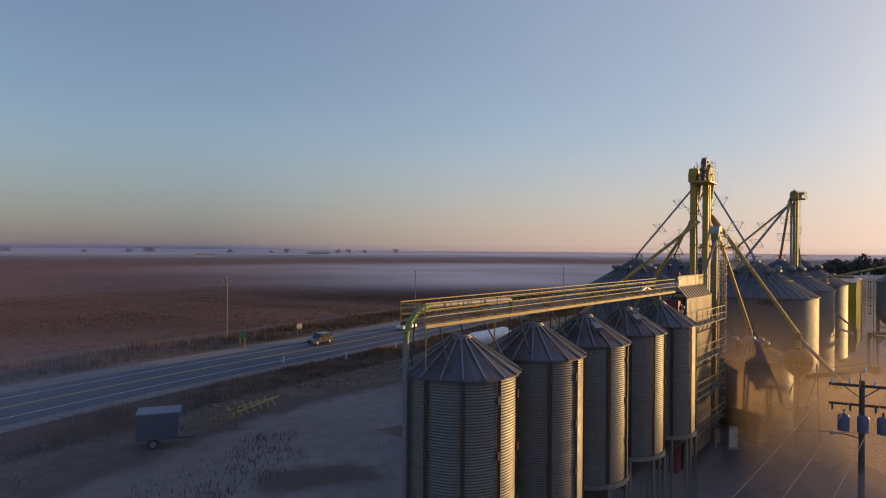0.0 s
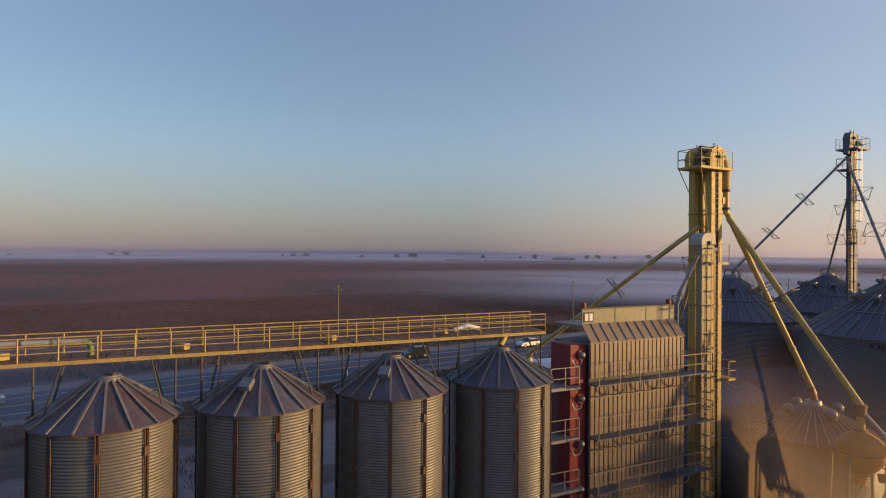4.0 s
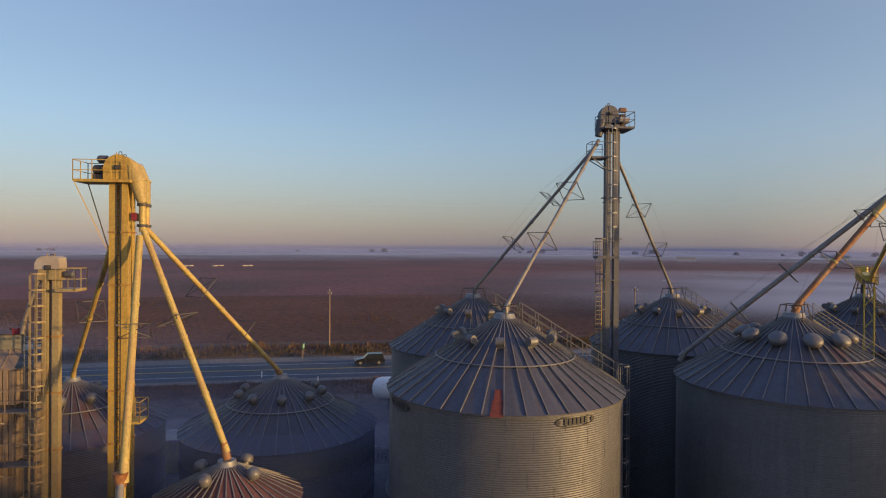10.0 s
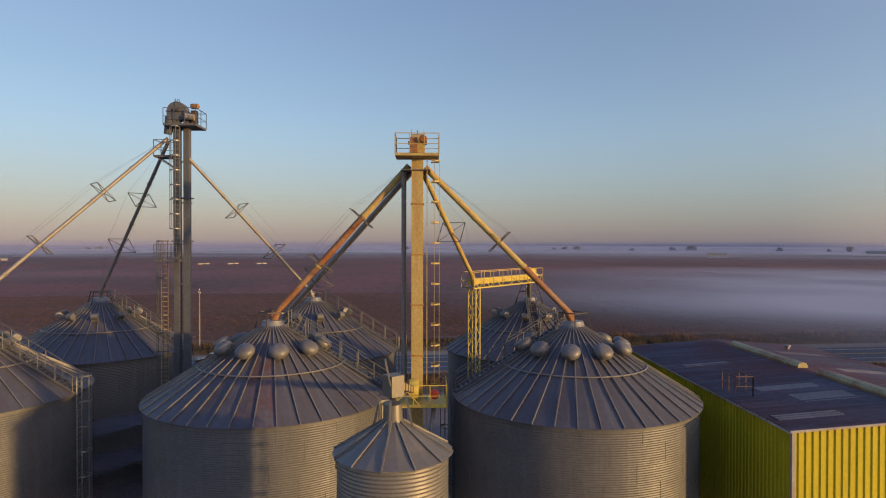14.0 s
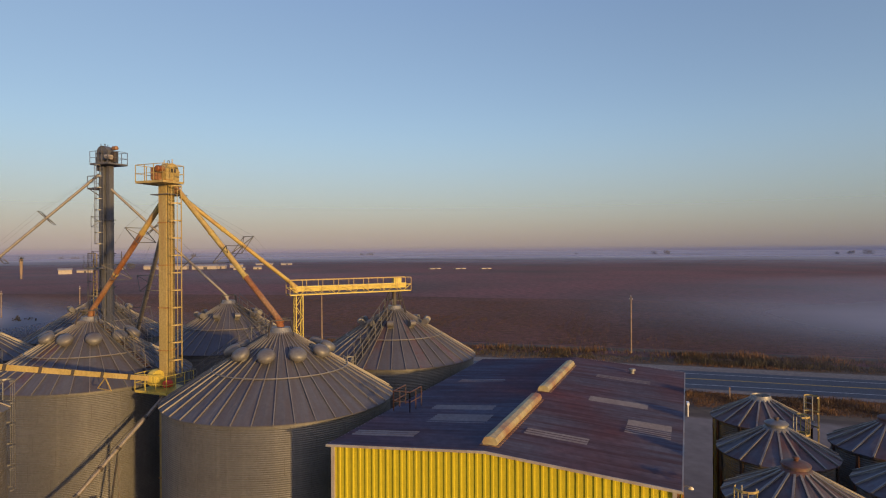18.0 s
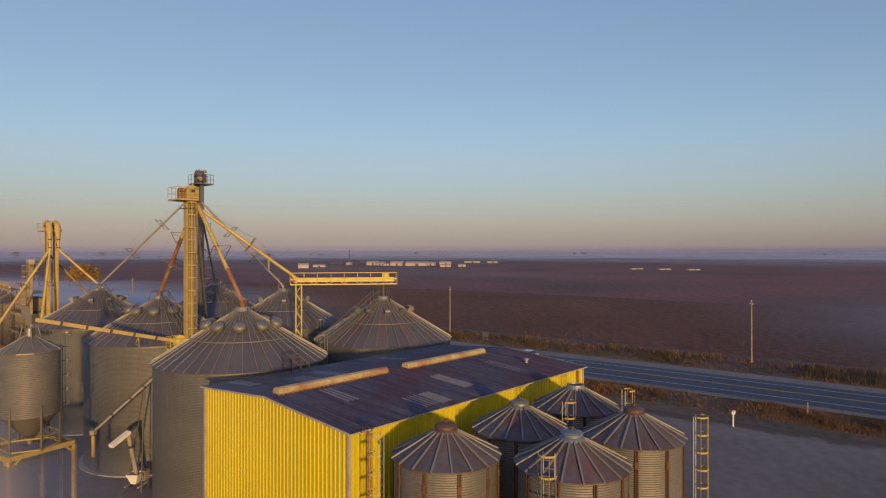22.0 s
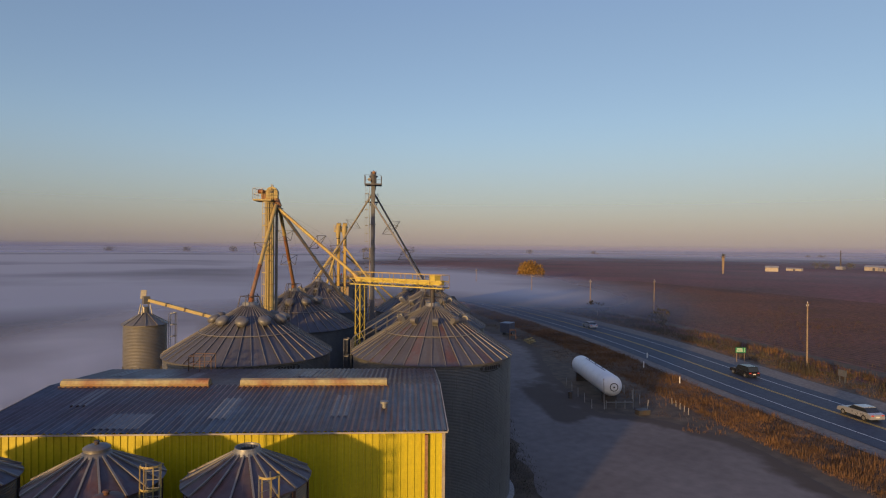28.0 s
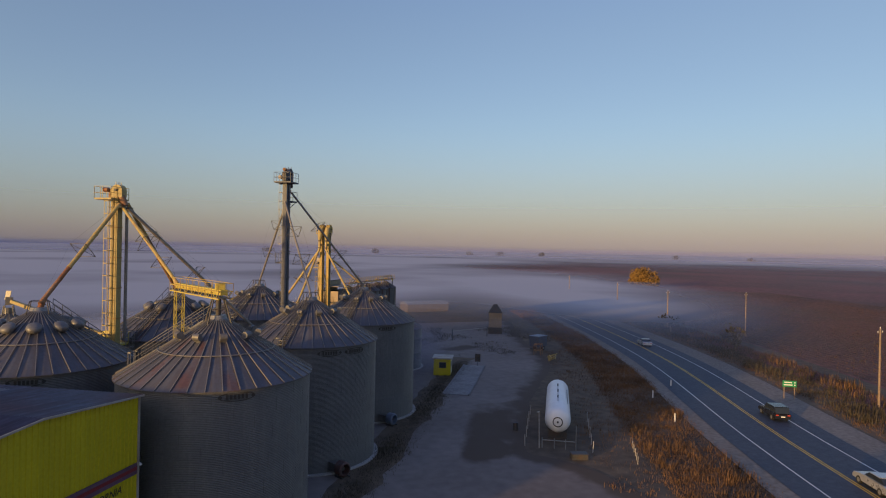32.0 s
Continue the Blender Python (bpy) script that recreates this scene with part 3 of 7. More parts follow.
BR, BE, BP = 6.22, 10.95, 14.5            # big bins: radius, eave, top of the cone
RINGS = 13
big_ring = ring_mesh("wall_ring", BR, BE / RINGS, 8, 0.0101, 84, 14, galv_wall)
PANELS = 40
big_panel = panel_mesh("roof_panel", 0.55, BP, BR + 0.16, BE - 0.02, PANELS, galv_roof, 0.07, 0.045)
big_panel_rust = panel_mesh("roof_panel", 0.55, BP, BR + 0.16, BE - 0.02, PANELS, rusty_roof, 0.07, 0.045)
small_vent = vent_shape(0.3).mesh("roof_vent", vent_steel, True)
vent_mesh = vent_shape().mesh("roof_vent", vent_steel, True)
hood_mesh = hood_shape().mesh("roof_vent", vent_steel, True)


def roof_z(r, r1, z1, zp, r0=0.55):
    return zp + (z1 - zp) * (r - r0) / (r1 - r0)


def roof_stair(parent, az, r1, z1, zp, ma=grey_steel):
    """Steps with two handrails up the cone."""
    d, side = Vector((math.cos(radians(az)), math.sin(radians(az)), 0)), Vector((-math.sin(radians(az)), math.cos(radians(az)), 0))
    lo, hi = d * (r1 - 0.1) + UP * (z1 + 0.12), d * 0.9 + UP * (roof_z(0.9, r1, z1, zp) + 0.12)
    strings = Shape().beam(lo - side * 0.35, hi - side * 0.35, 0.05, 0.1).beam(lo + side * 0.35, hi + side * 0.35, 0.05, 0.1)
    ob = part("roof_stair", strings, ma, parent, "steel steps with handrails up the roof")
    for k in (-0.35, 0.35):
        a, b = lo + side * k, hi + side * k
        part("handrail", Shape().beam(a + UP * 0.95, b + UP * 0.95, 0.04), ma, ob)
        part("mid_rail", Shape().beam(a + UP * 0.5, b + UP * 0.5, 0.03), ma, ob)
        post = Shape().beam((0, 0, 0), (0, 0, 0.94), 0.04).mesh("rail_post", ma)
        for i in range(7):
            part("rail_post", post, None, ob, m=Matrix.Translation(a.lerp(b, i / 6)))
    tread = Shape().beam(side * -0.33, side * 0.33, 0.14, 0.03).mesh("tread", ma)
    for i in range(22):
        part("tread", tread, None, ob, m=Matrix.Translation(lo.lerp(hi, (i + 0.5) / 22)))


def top_collar(parent, zp, r=0.62, ma=bare_steel):
    part("peak_collar", Shape().rev([(r + 0.1, zp - 0.12), (r, zp), (r * 0.85, zp + 0.28), (0.01, zp + 0.3)], 16), ma, parent, smooth=True)


def big_bin(x, y, label, badges, stair, rust=(), vents=10, rings=RINGS, hoods=False):
    b = thing("grain_bin", pose(x, y, 0), label, "grain bin", "large bins in two rows")
    part("foundation", Shape().rev([(BR + 0.4, 0), (BR + 0.4, 0.16), (BR - 0.2, 0.16)], 48), concrete, b)
    for i in range(rings):
        part("wall_ring", big_ring, None, b, m=pose(0, 0, 0.16 + i * (BE - 0.16) / rings, 0, 0, (i % 2) * 180 / 14 + i * 1.3))
    for i in range(PANELS):
        part("roof_panel", big_panel_rust if i in rust else big_panel, None, b, m=pose(0, 0, 0, 0, 0, i * 360 / PANELS))
    part("eave_trim", Shape().rev([(BR + 0.02, BE - 0.2), (BR + 0.06, BE - 0.18), (BR + 0.06, BE - 0.06), (BR, BE - 0.04)], 60), galv_wall, b, smooth=True)
    zr = roof_z(3.75, BR + 0.16, BE - 0.02, BP) + 0.05
    part("roof_hoop", Shape().rev([(3.75 + 0.04 * math.cos(a * math.pi / 3), zr + 0.04 * math.sin(a * math.pi / 3)) for a in range(7)], 48), rib_steel, b, smooth=True)
    rv = 2.55
    for i in range(vents):
        a = 2 * math.pi * (i + 0.5) / vents
        m = Matrix.Rotation(a, 4, "Z") @ Matrix.Translation((rv, 0, roof_z(rv, BR + 0.16, BE - 0.02, BP) + 0.14)) @ Matrix.Rotation(radians(30), 4, "Y")
        part("roof_vent", hood_mesh if hoods else vent_mesh, None, b, m=m)
    top_collar(b, BP)
    s = Shape()
    for k in range(4):
        a = radians(45 + 90 * k)
        s.beam((1.0 * math.cos(a), 1.0 * math.sin(a), BP - 0.2), (0.75 * math.cos(a), 0.75 * math.sin(a), BP + 0.75), 0.05)
    for k in range(4):
        a, c = radians(45 + 90 * k), radians(135 + 90 * k)
        s.beam((0.75 * math.cos(a), 0.75 * math.sin(a), BP + 0.72), (0.75 * math.cos(c), 0.75 * math.sin(c), BP + 0.72), 0.05)
    part("peak_frame", s, dark_steel, b)
    if stair is not None:
        roof_stair(b, stair, BR + 0.16, BE, BP)
        d = radians(stair)
        c = Vector((math.cos(d), math.sin(d), 0))
        sd = Vector((-c.y, c.x, 0))
        ladder(b, "wall_ladder", c * (BR + 0.22) + UP * 0.3, c * (BR + 0.22) + UP * (BE + 0.9), sd, bare_steel)
        cage(b, "safety_cage", c * (BR + 0.22) + UP * 2.6, c * (BR + 0.22) + UP * (BE + 0.9), c, sd, bare_steel)
    for az, dz in badges:
        badge(b, az, BR + 0.02, BE - 0.42 + dz)
    return b


AXD = 51.9
big_bin(24.95, 77.9, "large galvanised grain bin beside the grey elevator, ribbed cone roof", [(96, 0)], AXD, hoods=True)
bin_b = big_bin(35.57, 69.21, "large galvanised grain bin with one rusted roof panel", [(-106, 0), (-18, 0)], AXD, (), hoods=True)
for r0, r1, w0, w1 in ((5.05, 6.45, 0.16, 0.22), (5.6, 6.5, 0.24, 0.3)):
    ps = [(r, s * w, roof_z(r, BR + 0.16, BE - 0.02, BP) + (0.03 if w0 < 0.2 else 0.024)) for r, w in ((r0, w0), (r1, w1)) for s in (-1, 1)]
    part("rust_patch", Shape().add(ps, [(0, 2, 3, 1)]), rust_red, bin_b, "flaking rust-red patch at the eave", m=pose(0, 0, 0, 0, 0, -52.5))
big_bin(34.85, 90.45, "large galvanised grain bin facing the road, two badges", [(90, -0.1), (113, -0.1)], AXD, hoods=True)
big_bin(45.98, 82.24, "large galvanised grain bin with a rust-stained roof", [], AXD, (6, 13, 14, 36, 37))
big_bin(56.15, 94.5, "large galvanised grain bin behind the yellow building", [(90, 0)], AXD + 180)
big_bin(44.9, 103.4, "large galvanised grain bin under the yellow gantry, rust-striped roof", [(93, 0)], -40, tuple(range(1, PANELS, 3)), hoods=True)


def low_bin(x, y, r, eave, top, label, ma_roof, panels=30, vents=8, hoop=True):
    b = thing("grain_bin", pose(x, y, 0), label, "grain bin", "low bins by the elevator")
    n = max(3, round(eave / 0.82))
    ring = ring_mesh("wall_ring", r, eave / n, 8, 0.0115, 60, 10, galv_wall)
    pan = panel_mesh("roof_panel", 0.5, top, r + 0.14, eave - 0.02, panels, ma_roof, 0.05, 0.05)
    part("foundation", Shape().rev([(r + 0.35, 0), (r + 0.35, 0.14), (r - 0.2, 0.14)], 40), concrete, b)
    for i in range(n):
        part("wall_ring", ring, None, b, m=pose(0, 0, 0.02 + i * eave / n, 0, 0, (i % 2) * 18))
    for i in range(panels):
        part("roof_panel", pan, None, b, m=pose(0, 0, 0, 0, 0, i * 360 / panels))
    top_collar(b, top, 0.5)
    if hoop:
        zr = roof_z(r * 0.55, r + 0.14, eave, top, 0.5) + 0.05
        part("roof_hoop", Shape().rev([(r * 0.55 + 0.04 * math.cos(a * math.pi / 3), zr + 0.04 * math.sin(a * math.pi / 3)) for a in range(7)], 40), bare_steel, b, smooth=True)
    rv = r * 0.42
    for i in range(vents):
        a = 2 * math.pi * (i + 0.3) / vents
        part("roof_vent", small_vent, None, b, m=Matrix.Rotation(a, 4, "Z") @ Matrix.Translation((rv, 0, roof_z(rv, r + 0.14, eave, top, 0.5) + 0.12)) @ Matrix.Rotation(radians(28), 4, "Y"))
    return b


low_bin(20.3, 64.2, 6.25, 6.5, 9.5, "low wide grain bin with many roof vents", galv_roof, 40, 9)
low_bin(28.55, 56.75, 3.5, 6.1, 7.65, "small grain bin with a rusty ribbed roof", rusted_roof, 36, 4, False)
low_bin(11.6, 53.9, 5.6, 6.5, 9.4, "low wide grain bin with a rusty red roof", rusty_roof, 40, 9)


# ---- hopper bins on legs ----
def hopper_bin(x, y, r, z0, eave, top, label, group, ma_roof, legs=8, panels=18, stiff=10, turn=0.0, hatch=None, cap=None):
    b = thing("hopper_bin", pose(x, y, 0, 0, 0, turn), label, "hopper bin", group)
    n = max(3, round((eave - z0) / 0.82))
    key = (r, round((eave - z0) / n, 3))
    if key not in hopper_rings:
        hopper_rings[key] = ring_mesh("wall_ring", r, (eave - z0) / n, 8, 0.0102, 40, 0, hopper_wall)
    for i in range(n):
        part("wall_ring", hopper_rings[key], None, b, m=pose(0, 0, z0 + i * (eave - z0) / n, 0, 0, (i % 2) * 36))
    pk = (r, eave, top, panels, ma_roof.name)
    if pk not in hopper_panels:
        hopper_panels[pk] = panel_mesh("roof_panel", 0.36, top, r + 0.16, eave - 0.02, panels, ma_roof, 0.06, 0.07)
    for i in range(panels):
        part("roof_panel", hopper_panels[pk], None, b, m=pose(0, 0, 0, 0, 0, i * 360 / panels))
    if cap is None:
        part("roof_cap", Shape().rev([(0.5, top - 0.1), (0.46, top + 0.03), (0.42, top + 0.05), (0.4, top + 0.1), (0.15, top + 0.13), (0.01, top + 0.13)], 18), vent_steel, b, "flat grey fill cap", True)
        part("cap_latch", Shape().box(0.2, -0.1, top + 0.14, 0.34, 0.16, 0.08), rust_cap, b, "small rusty latch")
    elif cap is bare_steel:
        part("fill_ring", Shape().rev([(0.58, top - 0.14), (0.5, top + 0.02), (0.47, top + 0.14), (0.43, top + 0.14), (0.41, top - 0.05)], 20), bare_steel, b, "open steel fill ring", True)
        # black disc painted for the shade inside the open ring
        part("ring_floor", Shape().rev([(0.42, top - 0.04), (0.01, top - 0.05)], 20), black_paint, b)
    else:
        part("roof_cap", Shape().rev([(0.58, top - 0.14), (0.5, top + 0.02), (0.44, top + 0.05), (0.43, top + 0.12), (0.48, top + 0.13), (0.48, top + 0.18), (0.40, top + 0.24), (0.18, top + 0.29), (0.01, top + 0.3)], 18), cap, b, "rusty brown domed fill cap" if cap is rust_cap else "grey domed fill cap with a rim", True)
        part("cap_vent", Shape().rev([(0.08, top + 0.27), (0.08, top + 0.36), (0.12, top + 0.38), (0.09, top + 0.43), (0.01, top + 0.44)], 10), rusty_stiffener, b, "small rusty vent", True)
    part("hopper_cone", Shape().rev([(r, z0), (0.25, z0 - r * 0.95), (0.25, z0 - r * 0.95 - 0.3)], 24), hopper_wall, b, smooth=True)
    part("base_ring", Shape().rev([(r + 0.02, z0 - 0.12), (r + 0.1, z0 - 0.12), (r + 0.1, z0 + 0.12), (r + 0.02, z0 + 0.12)], 32), bare_steel, b)
    for i in range(stiff):
        a = 2 * math.pi * (i + 0.5) / stiff
        c = Vector((math.cos(a) * (r + 0.05), math.sin(a) * (r + 0.05), 0))
        sd = Vector((-math.sin(a), math.cos(a), 0)) * 0.06
        s = Shape().beam(c + sd + UP * z0, c + sd + UP * (eave - 0.05), 0.035)
        s.beam(c - sd + UP * z0, c - sd + UP * (eave - 0.05), 0.035)
        s.beam(c * 0.995 + UP * z0, c * 0.995 + UP * (eave - 0.05), 0.09, 0.02)
        for k in range(1, 4):
            zk = z0 + (eave - z0) * k / 3.4
            s.box(0, 0, zk, 0.06, 0.17, 0.3, Matrix.Translation(c) @ Matrix.Rotation(a, 4, "Z"))
        part("stiffener", s, rusty_stiffener, b)
        part("leg", Shape().beam(c, c + UP * z0, 0.14), bare_steel, b)
    if hatch is not None:
        m = Matrix.Rotation(radians(hatch), 4, "Z") @ Matrix.Translation((r * 0.55, 0, roof_z(r * 0.55, r + 0.16, eave, top, 0.36) + 0.1)) @ Matrix.Rotation(radians(math.degrees(math.atan2(top - eave, r))), 4, "Y")
        part("roof_hatch", Shape().box(0, 0, 0, 0.5, 0.42, 0.24, m), bare_steel, b)
    return b


hopper_rings, hopper_panels = {}, {}
for i, (x, y) in enumerate(((0.3, 24.83), (3.84, 28.8), (7.12, 32.65), (10.5, 36.65), (13.98, 40.5))):
    hopper_bin(x, y, 2.22, 4.2, 11.05, 12.3, "galvanised hopper bin under the catwalk" + (", rust-stained roof" if i in (1, 2, 3) else ""), "row of hopper bins",
               rusty_roof if i in (1, 2, 3) else galv_roof, turn=9 * i, hatch=-75 - 9 * i if i in (2, 3) else None)
for i, (x, y) in enumerate(((75.25, 111.43), (71.0, 114.8), (66.6, 118.15), (75.94, 116.7), (71.85, 120.15))):
    hopper_bin(x, y, 2.22, 4.0, 10.42, 11.45, "galvanised hopper bin beside the yellow building" + ", rust-streaked roof", "cluster of hopper bins",
               rusty_roof, panels=18, turn=11 * i, cap=(rust_cap, vent_steel, bare_steel, blue_grey, rust_cap)[i])


def ladder_tower(x, y, top, low, az, label):
    c = Vector((math.cos(radians(az)), math.sin(radians(az)), 0))
    sd = Vector((-c.y, c.x, 0))
    t = thing("caged_ladder", pose(x, y, 0), label, "ladder", "caged ladders of the hopper bins")
    ladder(t, "ladder_frame", UP * 0.0, UP * top, sd, bare_steel)
    cage(t, "safety_cage", UP * low, UP * top, c, sd, pale_leg, "", 0.36, 0.8)


for x, y, az in ((72.05, 122.9, 60), (69.69, 117.14, 60), (67.09, 120.7, 100), (75.96, 108.78, -60), (77.83, 115.58, -20)):
    ladder_tower(x, y, 11.4, 2.5, az, "pale caged steel ladder beside a hopper bin")

# ---- catwalk over the row of hopper bins ----
cat = thing("catwalk", Matrix(), "yellow steel catwalk with handrails over the hopper bins", "catwalk")
ca, cb = Vector((-1.08, 23.66, 12.8)), Vector((15.65, 42.1, 12.95))
cd = (cb - ca).normalized()
cs = Vector((-cd.y, cd.x, 0)).normalized()
for k, nm in ((0.0, "side_beam"), (1.3, "side_beam")):
    part(nm, Shape().beam(ca + cs * k, cb + cs * k, 0.07, 0.13), rail_paint, cat)
deck_steel = material("rusty_deck_grating", (0.16, 0.085, 0.04), 0.7, 0.2, (0.09, 0.05, 0.03), 0.8, 1.5)
deck_plate = Shape().box(0, 0, 0, 0.5, 1.2, 0.03).mesh("deck_plate", deck_steel)
for i in range(46):
    p = ca.lerp(cb, (i + 0.5) / 46) + cs * 0.65 + UP * 0.1
    part("deck_plate", deck_plate, None, cat, m=Matrix.Translation(p) @ Matrix.Rotation(math.atan2(cd.y, cd.x), 4, "Z"))
for k in (0.0, 1.3):
    railing(cat, ca + cs * k + UP * 0.08, cb + cs * k + UP * 0.08, rail_paint, 0.78, 1.15, 0.02, (1.0, 0.68, 0.36))
railing(cat, ca + UP * 0.12, ca + cs * 1.3 + UP * 0.08, rail_paint, 0.72, 1.3, 0.022)
for i in range(5):
    base = Vector(((0.3, 24.83), (3.84, 28.8), (7.12, 32.65), (10.5, 36.65), (13.98, 40.5))[i]).to_3d()
    for s0, s1 in ((-1, -0.5), (1, 0.5)):
        for k in (0.0, 1.3):
            top = base + cd * (s1 * 2.0 + s0 * 0.35) + cs * (k - 0.1)
            foot = base + cd * (s0 * 1.75) + cs * ((k - 0.65) * 1.5)
            part("strut", Shape().beam((foot.x, foot.y, 11.15), (top.x, top.y, 12.8), 0.05), dark_steel, cat)
        foot = base + cd * (s0 * 2.1) - cs * 0.1
        part("post", Shape().beam((foot.x, foot.y, 11.0), (foot.x, foot.y, 12.8), 0.05), rail_paint if i == 0 else dark_steel, cat)
pa, pb = ca + cd * 0.9 + cs * 0.7 + UP * 0.66, ca + cd * 6.3 + cs * 0.7 + UP * 0.6
part("conveyor_pipe", Shape().tube(pa, pb, 0.1, 12), trim_dull, cat, "pale pipe along the deck", True)
for k in range(1, 6):
    p = pa.lerp(pb, k / 6)
    part("pipe_flange", Shape().tube(p - cd * 0.04, p + cd * 0.04, 0.12, 12), bare_steel, cat, smooth=True)
arch = [ca + cd * (0.9 - 1.35 * math.sin(a)) + cs * 0.55 + UP * (0.7 - 1.15 * (1 - math.cos(a))) for a in (0.0, 0.35, 0.7, 1.05, 1.4, 1.57)]
part("green_bend", Shape().path(arch, 0.12, 12), material("green_pipe_paint", (0.20, 0.26, 0.07), 0.5, 0.0, None, 0.4, 2.0), cat, "faded green pipe bend", True)
part("green_elbow", Shape().path([pb, pb + cd * 0.16 - UP * 0.04, pb + cd * 0.24 - UP * 0.16, pb + cd * 0.26 - UP * 0.75], 0.1, 12), bpy.data.materials["green_pipe_paint"], cat, "faded green pipe elbow", True)
part("drop_pipe", Shape().tube(arch[-1], (arch[-1].x, arch[-1].y, 0.4), 0.12, 12), bare_steel, cat, "grey vertical drop pipe", True)
for i, t in enumerate((0.16, 0.38, 0.60, 0.80)):
    p = ca.lerp(cb, t) + cs * 0.6
    part("gate_valve", Shape().box(p.x, p.y, p.z + 0.25, 0.4, 0.3, 0.22), rail_paint, cat)
part("chute", Shape().tube(ca.lerp(cb, 0.93) + cs * 0.5 + UP * 0.1, (13.98, 40.5, 12.45), 0.14, 10), rail_paint, cat, "", True)
part("curved_duct", Shape().path([ca.lerp(cb, 0.82) + cs * 0.4 + UP * 0.3, ca.lerp(cb, 0.845) + cs * 0.4 + UP * 0.46, ca.lerp(cb, 0.87) + cs * 0.4 + UP * 0.3], 0.09, 10), white_paint, cat, "", True)

# ---- grain dryer ----
D0 = Vector((17.33, 44.25, 0))             # front corner nearest the hopper bins
DL, DD = 6.5, 2.7
DM = Matrix.Translation(D0) @ Matrix.Rotation(AXIS - radians(1.2), 4, "Z")
dryer = thing("grain_dryer", DM, "tan ribbed-metal grain dryer tower with walkways and a red burner end", "grain dryer")
part("core", Shape().box(DL / 2, DD / 2 + 0.06, 6.1, DL - 0.12, DD - 0.1, 12.1), dark_steel, dryer)
pw = DL / 22
for z0, z1 in ((0.6, 3.2), (3.3, 5.9), (6.0, 7.75), (7.8, 10.2), (10.55, 12.25)):
    prof = [(-0.5, 0.05), (-0.46, 0.05), (-0.36, -0.05), (0.36, -0.05), (0.46, 0.05), (0.5, 0.05)]
    me = Shape().add([(pw * a, b, z) for z in (0, z1 - z0) for a, b in prof], [(k, k + 1, k + 7, k + 6) for k in range(5)] + [(0, 1, 2, 3, 4, 5), (11, 10, 9, 8, 7, 6)]).mesh("cladding_panel", dryer_skin)
    for i in range(22):
        part("cladding_panel", me, None, dryer, m=pose(pw * (i + 0.5), 0.0, z0))
    part("joint_rail", Shape().box(DL / 2, -0.03, z1 + 0.02, DL + 0.1, 0.1, 0.09), dryer_skin, dryer)
    part("side_panel", Shape().box(DL + 0.02, DD / 2, (z0 + z1) / 2, 0.06, DD, z1 - z0), dryer_skin, dryer)
for i in range(11):
    s = Shape()
    x0, x1 = DL * i / 11, DL * (i + 1) / 11
    s.add([(x0, -0.1, 12.28), (x1 - 0.02, -0.1, 12.28), (x1 - 0.02, 0.62, 13.12), (x0, 0.62, 13.12)], [(0, 1, 2, 3)])
    s.beam((x0, -0.1, 12.31), (x0, 0.62, 13.15), 0.05)
    part("hood_panel", s, dryer_skin, dryer)
for i in range(3):
    part("sign_board", Shape().box(DL * (i + 0.5) / 3, 0.62, 13.48, DL / 3 - 0.06, 0.06, 0.72), olive_panel, dryer, "olive flat board")
part("top_rail", Shape().box(DL / 2, 0.62, 13.88, DL + 0.1, 0.12, 0.07), dark_steel, dryer)
part("logo_plate", Shape().box(0.42, 0.575, 13.46, 0.62, 0.02, 0.5), badge_mat, dryer)
for i in range(2):
    part("logo_bar", Shape().box(0.28 + 0.28 * i, 0.56, 13.46, 0.2, 0.012, 0.36), white_trim, dryer)
part("roof_deck", Shape().box(DL / 2, 1.7, 13.0, DL, 2.1, 0.1), dryer_skin, dryer)
part("warning_lamp", Shape().rev([(0.14, 13.92), (0.15, 14.05), (0.1, 14.2), (0.01, 14.24)], 10, x=0.12, y=0.62), red_paint, dryer, "dark red lamp", True)
part("top_valve", Shape().box(DL - 0.35, 0.66, 14.05, 0.26, 0.26, 0.28), red_paint, dryer, "dark red inlet box")
for zf in (10.35, 7.78, 5.2, 2.6):
    part("walkway", Shape().box(DL / 2 + 0.55, -0.42, zf, DL + 1.5, 0.75, 0.06), grey_steel, dryer, "narrow steel walkway")
    railing(dryer, (-0.1, -0.78, zf), (DL + 1.3, -0.78, zf), dryer_skin, 1.05, 1.3, 0.02)
    for i in range(6):
        x = 0.45 + i * (DL - 0.9) / 5
        s = Shape()
        s.path([(x, -0.78, zf - 0.02), (x, -0.72, zf - 0.3), (x, -0.5, zf - 0.55), (x, -0.05, zf - 0.72)], 0.035)
        part("bracket", s, trim_dull, dryer)
    part("band_rail", Shape().box(DL / 2, -0.05, zf - 0.74, DL + 0.08, 0.1, 0.07), dryer_skin, dryer)
    railing(dryer, (DL + 1.3, -0.78, zf), (DL + 1.3, 1.2, zf), grey_steel, 1.05, 1.0, 0.02)
part("burner_casing", Shape().box(-0.5, 1.0, 6.1, 0.95, 1.5, 12.2), red_paint, dryer, "dark red sheet-metal end casing")
